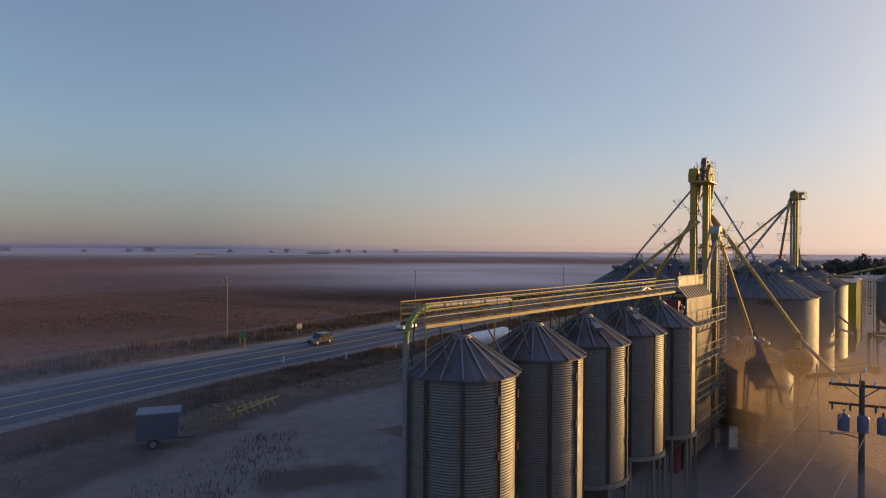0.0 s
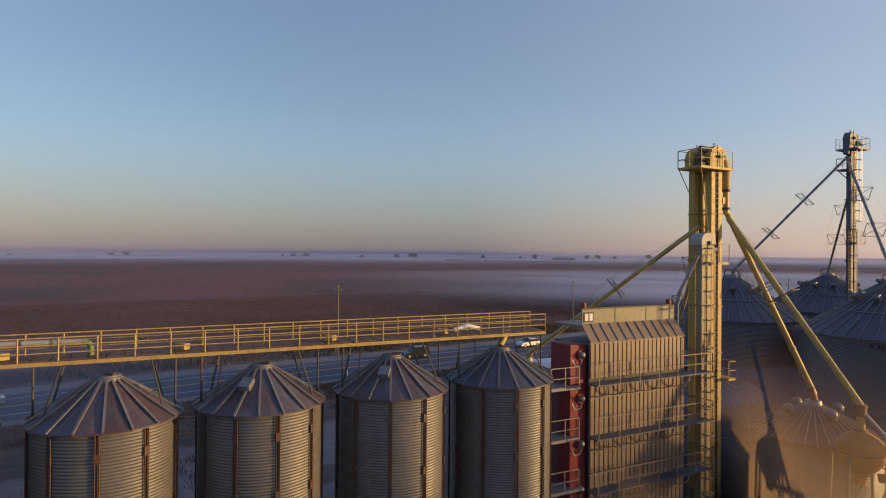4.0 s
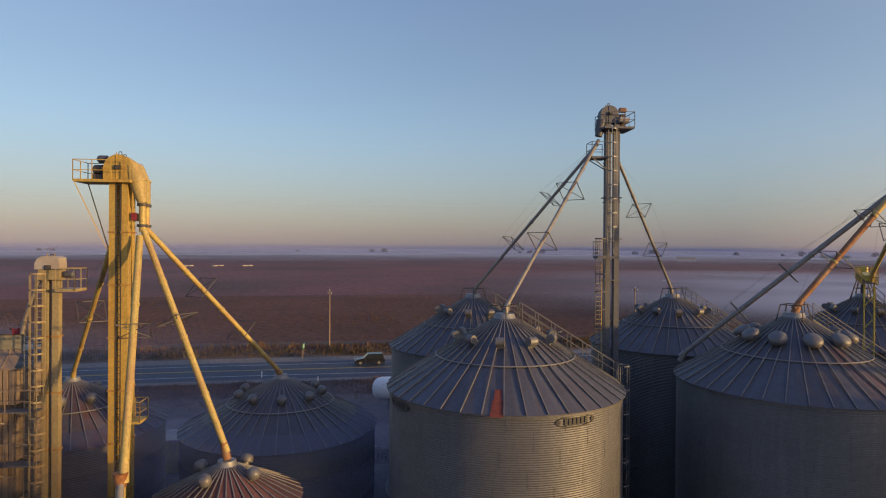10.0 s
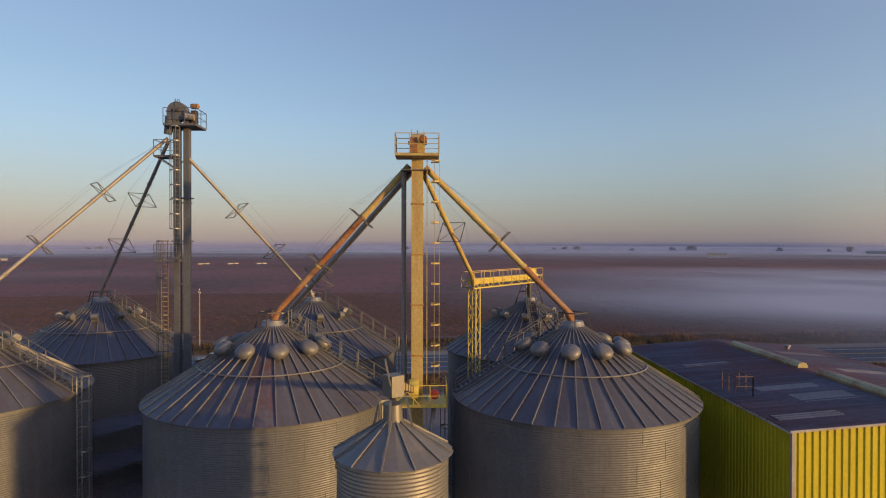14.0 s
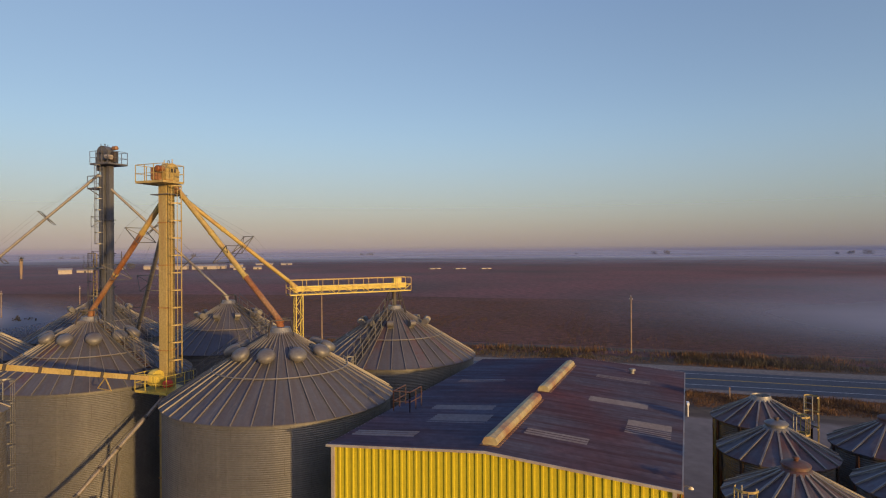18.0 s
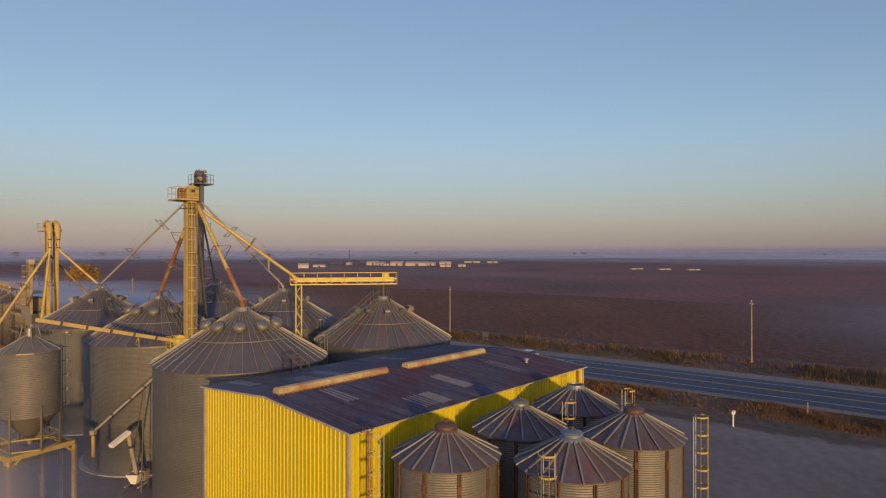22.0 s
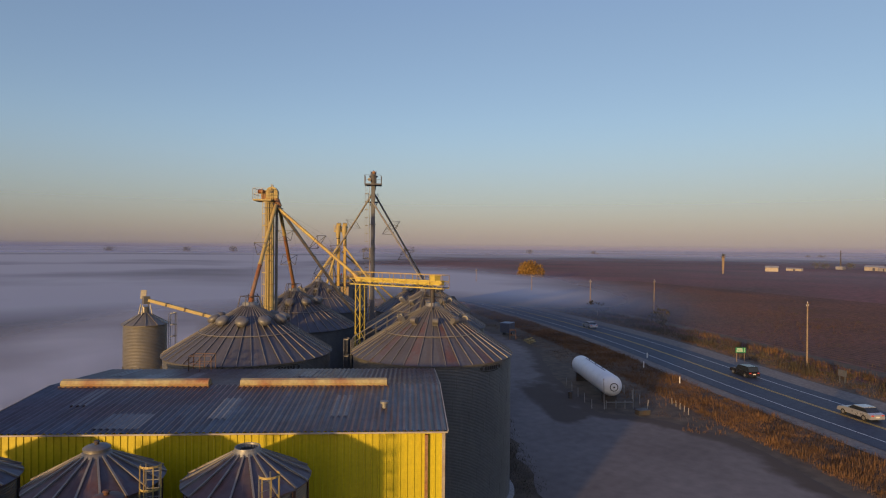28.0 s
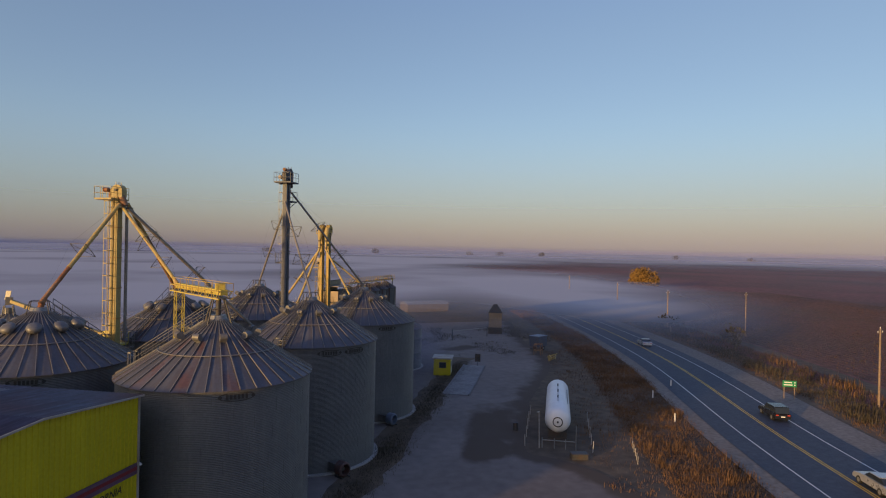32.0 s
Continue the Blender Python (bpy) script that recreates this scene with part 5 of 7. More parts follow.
slope = math.atan2(BRG - BH + 0.02, BW / 2)
lenr = half / math.cos(slope)
rs = roof_sheet((BL + 0.4) / nr, lenr).mesh("roof_sheet", barn_roof)
for i in range(nr):
    y = -0.2 + (BL + 0.4) * i / nr
    part("roof_sheet", rs, None, barn, m=Matrix.Translation((BW / 2, y, BRG + 0.06)) @ Matrix.Rotation(slope, 4, "Y"))
    part("roof_sheet", rs, None, barn, m=Matrix.Translation((BW / 2, y + (BL + 0.4) / nr, BRG + 0.06)) @ Matrix.Rotation(math.pi, 4, "Z") @ Matrix.Rotation(slope, 4, "Y"))
for side, d0, y0, ln, wd in ((1, 0.8, 2.6, 2.6, 0.9), (1, 2.4, 9.8, 2.9, 0.9), (1, 2.0, 15.4, 3.1, 0.9), (-1, 1.2, 3.4, 2.8, 1.6), (-1, 1.6, 6.0, 3.2, 0.8), (-1, 3.0, 12.5, 2.8, 0.8), (1, 4.6, 5.2, 1.9, 2.2), (-1, 3.6, 1.2, 3.0, 0.8)):
    s = roof_sheet(wd, ln, max(2, round(wd / 0.29)))
    m = Matrix.Translation((BW / 2, y0 + (0 if side > 0 else wd), BRG + 0.075)) @ (Matrix() if side > 0 else Matrix.Rotation(math.pi, 4, "Z")) @ Matrix.Rotation(slope, 4, "Y") @ Matrix.Translation((d0, 0, 0))
    part("skylight_sheet", s, skylight_mat, barn, "clouded pale skylight sheet", m=m)
for y0, y1 in ((0.5, 8.3), (10.0, 18.0)):
    n = 7
    prof = [(-0.27, 0.0), (-0.31, 0.13), (-0.22, 0.30), (0.0, 0.36), (0.22, 0.30), (0.31, 0.13), (0.27, 0.0)]
    s = Shape().add([(BW / 2 + a, y0, BRG + 0.08 + b) for a, b in prof] + [(BW / 2 + a, y1, BRG + 0.08 + b) for a, b in prof],
                    [(i, i + 1, n + i + 1, n + i) for i in range(n - 1)] + [tuple(range(n)), tuple(range(2 * n - 1, n - 1, -1))])
    part("ridge_vent", s, vent_paint, barn, "long cream ridge ventilator" + (", rust along its top" if y0 < 5 else ""))
    part("vent_flashing", Shape().box(BW / 2, (y0 + y1) / 2, BRG + 0.08, 0.8, y1 - y0 + 0.1, 0.04), spout_rusty, barn)
for x, y in ((0, 0), (BW, 0), (BW, BL), (0, BL)):
    part("corner_trim", Shape().box(x + (0.03 if x else -0.03), y + (0.03 if y else -0.03), BH / 2, 0.14, 0.14, BH), trim_dull, barn, "pale corner trim")
for y in (-0.22, BL + 0.22):
    for k in (-1, 1):
        part("gable_trim", Shape().beam((BW / 2, y, BRG + 0.05), (BW / 2 + k * half, y, BH + 0.02), 0.05, 0.1), trim_dull, barn)
for x in (-0.28, BW + 0.28):
    part("gutter", Shape().box(x, BL / 2, BH - 0.01, 0.06, BL + 0.4, 0.07), trim_dull, barn)
part("rain_pipe", Shape().box(BW + 0.12, BL - 0.75, BH / 2, 0.14, 0.14, BH - 0.3), spout_rusty, barn, "rusty red rainwater pipe")
part("rain_pipe", Shape().box(BW + 0.12, 1.0, BH / 2, 0.1, 0.1, BH - 0.3), spout_rusty, barn)
part("roof_flue", Shape().rev([(0.13, 0), (0.13, 0.3), (0.22, 0.32), (0.22, 0.42), (0.01, 0.48)], 10, x=10.6, y=18.0).moved(pose(0, 0, 11.15)), bare_steel, barn, "small roof flue", True)
for a, b in (((0.2, 5.2), (0.2, 6.6)), ((1.1, 5.2), (1.1, 6.6)), ((0.2, 5.2), (1.1, 5.2))):
    railing(barn, (*a, BH + 0.17), (*b, BH + 0.17), rust_cap, 1.0, 0.9, 0.022)
# painted stripe, sun emblem and lettering on the gable towards the road
part("painted_stripe", Shape().add([(9.0, BL + 0.06, 6.65), (0.02, BL + 0.06, 6.6), (0.02, BL + 0.06, 7.25), (9.0, BL + 0.06, 7.35)], [(0, 1, 2, 3)]), material("violet_stripe_paint", (0.13, 0.07, 0.10), 0.5), barn, "dull violet stripe")
part("stripe_core", Shape().add([(9.0, BL + 0.064, 6.9), (0.02, BL + 0.064, 6.82), (0.02, BL + 0.064, 7.03), (9.0, BL + 0.064, 7.1)], [(0, 1, 2, 3)]), red_paint, barn, "dark red line inside the stripe")
EX, EZ = 9.9, 8.1
for i in range(14):
    a, w = 2 * math.pi * i / 14, 0.16
    part("emblem_ray", Shape().add([(EX + 0.72 * math.cos(a + k * w), BL + 0.068, EZ + 0.72 * math.sin(a + k * w)) for k in (-1, 1)] + [(EX + 1.08 * math.cos(a), BL + 0.068, EZ + 1.08 * math.sin(a))], [(0, 1, 2)]), black_paint, barn)
part("painted_emblem", Shape().add([(EX + 0.62 * math.cos(2 * math.pi * i / 20), BL + 0.068, EZ + 0.62 * math.sin(2 * math.pi * i / 20)) for i in range(20)], [tuple(range(20))]), red_paint, barn, "dark red and white painted emblem")
part("emblem_centre", Shape().add([(EX - 0.2 + 0.34 * math.cos(2 * math.pi * i / 20), BL + 0.072, EZ - 0.1 + 0.42 * math.sin(2 * math.pi * i / 20)) for i in range(20)], [tuple(range(20))]), white_trim, barn)


def lettering(name, text, size, m, ma, parent, label):
    cu = bpy.data.curves.new(name, "FONT")
    cu.body, cu.size, cu.extrude, cu.shear = text, size, 0.004, 0.25
    tmp = new(name, cu)
    me = bpy.data.meshes.new_from_object(tmp.evaluated_get(bpy.context.evaluated_depsgraph_get()))
    bpy.data.objects.remove(tmp)
    me.materials.clear()
    me.materials.append(ma)
    ob = new(name, me)
    ob.parent, ob.matrix_basis = parent, m
    return tagged(ob, label)


for txt, x, z, sz in (("CALIFORNIA", 4.6, 6.0, 0.58), ("SEEDS", 3.4, 5.4, 0.58)):
    lettering("painted_letters", txt, sz, pose(x, BL + 0.064, z, 90, 0, 180), black_paint, barn, "black painted word " + txt)
for x, y, z, az in ((0.0, BL * 0.985, 6.9, -90), (BW, BL - 0.25, 3.6, 90), (0.0, 2.0, 6.4, -90)):
    lamp = thing("wall_lamp", BM @ pose(x, y, z, 0, 0, az), "small pale outdoor lamp on a short arm", "lamp", "wall lamps")
    part("arm", Shape().path([(0, 0, 0), (0, -0.35, 0.12), (0, -0.6, 0.06)], 0.025), bare_steel, lamp)
    part("shade", Shape().rev([(0.05, 0.1), (0.16, 0.0), (0.17, -0.06)], 12, y=-0.62), white_trim, lamp, smooth=True)

# ---- small silo on legs and its conveyor ----
silo = thing("feed_silo", pose(59.9, 80.3, 0), "slim shiny steel silo with a cone hopper on a yellow frame", "silo")
SR = 1.85
sring = ring_mesh("wall_ring", SR, 0.77, 6, 0.0135, 36, 1, silo_steel)
for i in range(6):
    part("wall_ring", sring, None, silo, m=pose(0, 0, 7.35 + i * 0.77, 0, 0, (i % 2) * 36))
spn = panel_mesh("roof_panel", 0.3, 12.95, SR + 0.16, 11.93, 12, silo_steel, 0.05, 0.05)
for i in range(12):
    part("roof_panel", spn, None, silo, m=pose(0, 0, 0, 0, 0, i * 30))
part("hopper_cone", Shape().rev([(SR, 7.35), (0.25, 5.6), (0.25, 5.2)], 24), silo_steel, silo, smooth=True)
for i in range(6):
    a = 2 * math.pi * i / 6
    part("leg", Shape().beam((SR * math.cos(a), SR * math.sin(a), 5.0), (SR * math.cos(a), SR * math.sin(a), 8.2), 0.13), silo_steel, silo)
for z in (5.08, 5.9):
    for i in range(6):
        a, c = 2 * math.pi * i / 6, 2 * math.pi * (i + 1) / 6
        part("tie_bar", Shape().beam((SR * math.cos(a), SR * math.sin(a), z), (SR * math.cos(c), SR * math.sin(c), z), 0.09), pale_leg, silo)
part("inlet_collar", Shape().rev([(0.34, 12.9), (0.3, 13.5), (0.01, 13.52)], 14), silo_steel, silo, smooth=True)
s = Shape()
for k in range(4):
    a = radians(45 + 90 * k)
    s.beam((0.7 * math.cos(a), 0.7 * math.sin(a), 12.55), (0.45 * math.cos(a), 0.45 * math.sin(a), 13.7), 0.06)
part("roof_stand", s, silo_steel, silo)
badge(silo, -130, SR + 0.02, 11.5, 0.7, 0.34)
lt = thing("caged_ladder", pose(58.1, 81.35, 0), "caged steel ladder up the small silo", "ladder")
ladder(lt, "ladder_frame", (0, 0, 0), (0, 0, 12.9), (0.6, 0.8, 0), bare_steel)
cage(lt, "safety_cage", (0, 0, 7.6), (0, 0, 12.9), (-0.8, 0.6, 0), (0.6, 0.8, 0), bare_steel, "", 0.38, 0.95)

conv = thing("belt_conveyor", Matrix(), "pale covered conveyor from the elevator platform to the small silo", "conveyor")
c0, c1 = Vector((51.9, 87.0, 11.45)), Vector((59.7, 80.45, 14.1))
n = 6
for i in range(n):
    part("trough_section", Shape().beam(c0.lerp(c1, i / n), c0.lerp(c1, (i + 0.97) / n), 0.34, 0.28), pale_leg, conv)
part("drive_head", Shape().box(59.85, 80.35, 14.1, 0.55, 0.5, 0.7, None), silo_steel, conv, "conveyor head box")
part("lid", Shape().beam((60.05, 80.1, 14.2), (59.95, 79.95, 15.0), 0.5, 0.05), silo_steel, conv, "open tilted lid")
for i in range(1, n):
    part("trough_band", Shape().beam(c0.lerp(c1, i / n - 0.008), c0.lerp(c1, i / n + 0.008), 0.4, 0.34), dark_steel, conv)
s = Shape()
p = c0.lerp(c1, 0.3)
s.beam(p - UP * 0.15, p + Vector((-0.5, -0.5, -0.8)), 0.05)
s.beam(p - UP * 0.15, p + Vector((0.5, 0.4, -0.8)), 0.05)
s.beam(p + Vector((-0.5, -0.5, -0.8)), p + Vector((0.5, 0.4, -0.8)), 0.05)
part("support_frame", s, spout_paint, conv)

# ---- portable auger and loading gear in front of the bins ----
aug = thing("portable_auger", Matrix(), "long rusty inclined auger on an A-frame", "auger")
a0, a1 = Vector((57.0, 83.1, 5.2)), Vector((52.6, 87.9, 10.6))
part("auger_tube", Shape().tube(a0, a1, 0.11, 12), spout_grey, aug, smooth=True)
for k in (0.2, 0.4, 0.55, 0.8):
    p, q = a0.lerp(a1, k - 0.01), a0.lerp(a1, k + 0.01)
    part("tube_band", Shape().tube(p, q, 0.15, 12), dark_steel, aug, smooth=True)
part("truss_rod", Shape().path([a0.lerp(a1, 0.1), a0.lerp(a1, 0.45) + UP * 0.35, a0.lerp(a1, 0.62) + UP * 0.35, a0.lerp(a1, 0.95)], 0.025), dark_steel, aug)
part("outlet_box", Shape().box(a0.x, a0.y, a0.z - 0.02, 0.34, 0.34, 0.36), trim_dull, aug)
part("drop_spout", Shape().tube(a0 - UP * 0.25, a0 - UP * 1.9, 0.13, 10), rail_paint, aug, "yellow drop spout", True)
mid = a0.lerp(a1, 0.55)
s = Shape()
for k in (-0.6, 0.6):
    s.beam(mid + UP * -0.15, (mid.x + 0.9, mid.y - 0.3 + k, 0), 0.08)
part("support_frame", s, dark_steel, aug)
wa = thing("grain_auger", Matrix(), "pale grain auger with a bent discharge head", "auger")
part("upright_tube", Shape().tube((54.9, 85.4, 0.9), (56.4, 85.5, 5.0), 0.17, 12), trim_dull, wa, smooth=True)
part("tube_collar", Shape().tube((55.95, 85.47, 3.77), (56.02, 85.475, 3.96), 0.21, 12), dark_steel, wa, smooth=True)
chute = Shape().beam((56.3, 85.52, 5.05), (57.9, 85.1, 4.45), 0.4, 0.26)
part("discharge_arm", chute, white_trim, wa, "pale box-shaped discharge chute")
for k in (-0.55, 0.55):
    part("chassis_rail", Shape().beam((53.7, 85.4 + k, 0.55), (55.8, 85.4 + k, 0.55), 0.1), trim_dull, wa)
    part("wheel", Shape().tube((54.4, 85.4 + k * 1.3, 0.38), (54.4, 85.4 + k * 1.62, 0.38), 0.38, 16), tyre_mat, wa, smooth=True)
part("axle", Shape().tube((54.4, 84.6, 0.4), (54.4, 86.2, 0.4), 0.05, 8), dark_steel, wa)
part("engine_box", Shape().box(54.2, 85.4, 1.0, 0.7, 0.75, 0.75), trim_dull, wa, "pale engine cover")
part("engine_guard", Shape().box(54.2, 84.98, 1.05, 0.5, 0.08, 0.5), orange_paint, wa, "orange side guard")
part("exhaust", Shape().path([(54.0, 85.5, 1.35), (54.0, 85.5, 1.8), (53.85, 85.5, 1.9)], 0.04), dark_steel, wa)
part("feed_hopper", Shape().add([(54.75, 84.9, 1.5), (55.75, 84.9, 1.5), (55.75, 85.9, 1.5), (54.75, 85.9, 1.5), (55.0, 85.2, 0.7), (55.5, 85.2, 0.7), (55.5, 85.6, 0.7), (55.0, 85.6, 0.7)],
                                [(0, 4, 5, 1), (1, 5, 6, 2), (2, 6, 7, 3), (3, 7, 4, 0), (4, 7, 6, 5)]), white_trim, wa, "pale open feed hopper")
part("tow_bar", Shape().beam((55.8, 85.4, 0.55), (56.9, 85.3, 0.35), 0.09), dark_steel, wa)
fr = thing("support_table", Matrix(), "pale yellow steel table frame carrying the small silo", "steel frame")
fm = [Vector((58.3, 82.5, 0)), Vector((62.3, 80.7, 0)), Vector((60.7, 76.9, 0)), Vector((56.7, 78.7, 0))]
for i, p in enumerate(fm):
    q = fm[(i + 1) % 4]
    part("column", Shape().beam(p, p + UP * 4.7, 0.24), pale_leg, fr)
    part("top_beam", Shape().beam(p + UP * 4.85, q + UP * 4.85, 0.24, 0.34), pale_leg, fr)
    for a, b in ((p, q), (q, p)):
        d = (b - a).normalized()
        part("knee_brace", Shape().beam(a + UP * 4.1, a + d * 0.7 + UP * 4.75, 0.16), pale_leg, fr)
hop = thing("loading_hopper", pose(29.9, 51.6, 0, 0, 0, 12), "rusty orange loading drum with cone ends on a steel frame", "hopper")
part("body", Shape().rev([(1.08, 6.15), (1.12, 6.3), (1.12, 6.85), (1.08, 7.0)], 22), orange_paint, hop, smooth=True)
part("roof", Shape().rev([(1.08, 7.0), (0.8, 7.3), (0.3, 7.62), (0.01, 7.64)], 22), orange_paint, hop, smooth=True)
part("body_ring", Shape().rev([(1.12, 6.54), (1.16, 6.54), (1.16, 6.62), (1.12, 6.62)], 22), spout_rusty, hop)
part("hopper_cone", Shape().rev([(1.08, 6.15), (0.75, 5.7), (0.28, 5.25), (0.28, 4.9)], 22), orange_paint, hop, smooth=True)
part("inlet_pipe", Shape().tube((0, 0, 7.6), (0, 0, 8.75), 0.2, 12), spout_paint, hop, smooth=True)
part("inlet_flange", Shape().tube((0, 0, 7.6), (0, 0, 7.7), 0.32, 12), spout_rusty, hop, smooth=True)
part("diverter", Shape().tube((0, 0, 8.95), (0, 0, 8.35), 0.3, 12, 0.22), spout_rusty, hop, "rusty flow diverter", True)
part("truck_spout", Shape().tube((0.1, -0.05, 8.5), (2.6, -1.6, 5.2), 0.15, 12), spout_grey, hop, "grey loading spout hanging over the lane", True)
part("spout_mouth", Shape().tube((2.6, -1.6, 5.2), (2.66, -1.64, 4.5), 0.18, 12), dark_steel, hop, "dark rubber spout mouth", True)
for sx in (-1, 1):
    for sy in (-1, 1):
        part("post", Shape().beam((sx * 1.15, sy * 1.15, 0), (sx * 0.95, sy * 0.95, 6.5), 0.13), grey_steel, hop)
for sy in (-1, 1):
    part("cross_brace", Shape().beam((-1.12, sy * 1.12, 0.4), (0.98, sy * 1.0, 5.6), 0.07), grey_steel, hop)
part("loading_boom", Shape().beam((0.7, -0.25, 5.3), (5.7, -1.9, 6.1), 0.5, 0.32), rusty_stiffener, hop, "dark covered loading boom")
part("boom_rail", Shape().beam((0.7, 0.1, 5.7), (5.7, -1.55, 6.5), 0.05), rusty_stiffener, hop)
part("boom_end", Shape().box(5.75, -1.92, 6.0, 0.45, 0.6, 0.6), dark_steel, hop, "dark boom end box")
for k in (0.3, 0.7):
    part("boom_stay", Shape().beam((0.7 + 5.0 * k, 0.1 - 1.65 * k, 5.7 + 0.8 * k), (0.7 + 5.0 * k, -0.05 - 1.65 * k, 5.3 + 0.8 * k), 0.05), rusty_stiffener, hop)

# ---- gas tank beside the drive ----
TN, TF = Vector((11.3, 98.3, 2.2)), Vector((1.6, 86.0, 2.2))
td = (TF - TN).normalized()
tank = thing("gas_tank", Matrix.Translation((TN.x, TN.y, 0)) @ Matrix.Rotation(math.atan2(td.y, td.x), 4, "Z"), "long white cylindrical gas tank on concrete saddles", "gas tank")
TL, TR = (TF - TN).length, 1.32
prof = [(0.01, 0.0), (0.55, 0.06), (0.95, 0.28), (1.2, 0.62), (TR, 1.1), (TR, TL - 1.1), (1.2, TL - 0.62), (0.95, TL - 0.28), (0.55, TL - 0.06), (0.01, TL)]
rot = Matrix.Translation((0, 0, 2.2)) @ Matrix.Rotation(radians(90), 4, "Y")
part("shell", Shape().rev(prof, 32).moved(rot), white_paint, tank, "", True)
part("end_ring", Shape().rev([(0.42, 0.02), (0.52, -0.01), (0.52, 0.1), (0.42, 0.1)], 20).moved(rot), dark_steel, tank)
part("end_valve", Shape().rev([(0.01, -0.08), (0.1, -0.08), (0.12, 0.1)], 10).moved(rot), dark_steel, tank)
for x in (2.0, TL - 2.0):
    part("saddle", Shape().box(x, 0, 0.6, 0.4, 1.9, 1.2), dark_steel, tank)
part("top_rib", Shape().box(TL / 2, 0, 2.2 + TR + 0.03, TL * 0.55, 0.05, 0.06), grey_steel, tank)
for i in range(3):
    part("top_valve", Shape().rev([(0.07, 0), (0.07, 0.3), (0.01, 0.32)], 8, x=TL * (0.3 + 0.18 * i)).moved(pose(0, 0, 2.3 + TR)), grey_steel, tank)
part("name_bars", Shape().box(TL * 0.5, -TR * 0.80, 2.2 + TR * 0.62, TL * 0.4, 0.02, 0.22), badge_mat, tank, "dark painted bars")
pipe = thing("gas_piping", Matrix(), "low steel piping and valves in front of the tank", "piping")
s = Shape()
fa = TN - td * 1.6
ts = Vector((-td.y, td.x, 0))
s.path([fa.xy.to_3d() + ts * 1.5 + UP * 0.8, fa.xy.to_3d() - ts * 1.8 + UP * 0.8], 0.05)
for k in (1.5, 0.3, -0.8, -1.8):
    s.tube(fa.xy.to_3d() + ts * k, fa.xy.to_3d() + ts * k + UP * (1.0 if k != -1.8 else 2.4), 0.05, 8)
part("pipe_run", s, bare_steel, pipe)
for i, (k, d) in enumerate([(3.2, x) for x in (-1.5, 1.5, 4.5, 7.5, 10.5)] + [(-3.4, x) for x in (-2, 0.5, 3, 6, 9)]):
    p = TN.xy.to_3d() + td * d + ts * k
    whole("guard_post", Shape().tube((0, 0, 0), (0, 0, 1.15), 0.04, 8), concrete, "thin pale guard post beside the gas tank", "post", pose(p.x, p.y, 0, 3 * math.sin(i), 2 * math.cos(i * 2)), group="guard posts")
for i in range(5):
    p = Vector((8.2, 103.6, 0)) + Vector((0.75, 0.9, 0)) * i
    whole("marker_stake", Shape().tube((0, 0, 0), (0, 0, 0.75), 0.035, 6), concrete, "short pale wooden stake in the grass", "stake", pose(p.x - 3, p.y - 1, 0, 4 * math.cos(i)), group="marker stakes")

# tall pipe pole of the tank's piping; the lamp head on it is added
pole = thing("pipe_pole", pose(13.8, 98.6, 0, 1.5, 0, 30), "slim pale pipe pole beside the gas tank, with an added head", "lamp post")
part("pole", Shape().tube((0, 0, 0), (0, 0, 3.6), 0.05, 8, 0.04), concrete, pole)
part("lamp_head", Shape().box(0.14, 0, 3.6, 0.4, 0.16, 0.1), trim_dull, pole)
crate = thing("wooden_crate", pose(12.2, 102.7, 0, 0, 0, -25), "low dark brown wooden crate in the grass", "crate")
part("crate_body", Shape().box(0, 0, 0.26, 1.5, 0.9, 0.5), dark_steel, crate)
part("crate_lid", Shape().box(0, 0, 0.53, 1.6, 1.0, 0.06), dark_steel, crate)
barrel = thing("steel_drum", pose(12.6, 92.7, 0), "dark steel drum beside the gas tank", "drum")
part("drum_body", Shape().rev([(0.01, 0.02), (0.28, 0.02), (0.28, 0.86), (0.25, 0.84), (0.01, 0.84)], 18), dark_steel, barrel, smooth=True)
for z in (0.3, 0.58):
    part("drum_hoop", Shape().rev([(0.28, z - 0.02), (0.295, z), (0.28, z + 0.02)], 18), dark_steel, barrel)
for x, y, turn, col in ((33.9, 97.9, 110, rust_cap), (24.2, 85.6, 120, blue_grey)):
    fan = thing("aeration_fan", pose(x, y, 0, 0, 0, turn), "aeration fan on the ground beside a grain bin", "fan")
    fm = Matrix.Translation((0, 0, 0.75)) @ Matrix.Rotation(radians(90), 4, "Y")
    part("fan_housing", Shape().rev([(0.5, -0.45), (0.62, -0.4), (0.62, 0.3), (0.5, 0.4), (0.44, 0.4), (0.44, -0.45)], 20).moved(fm), col, fan, smooth=True)
    part("fan_hub", Shape().rev([(0.01, -0.3), (0.16, -0.28), (0.18, 0.1), (0.01, 0.14)], 12).moved(fm), dark_steel, fan, smooth=True)
    part("duct", Shape().box(-1.0, 0, 0.72, 1.1, 0.8, 0.7), galv_wall, fan)
    for k in (-0.4, 0.4):
        part("skid", Shape().box(0, k, 0.08, 1.0, 0.08, 0.16), dark_steel, fan)

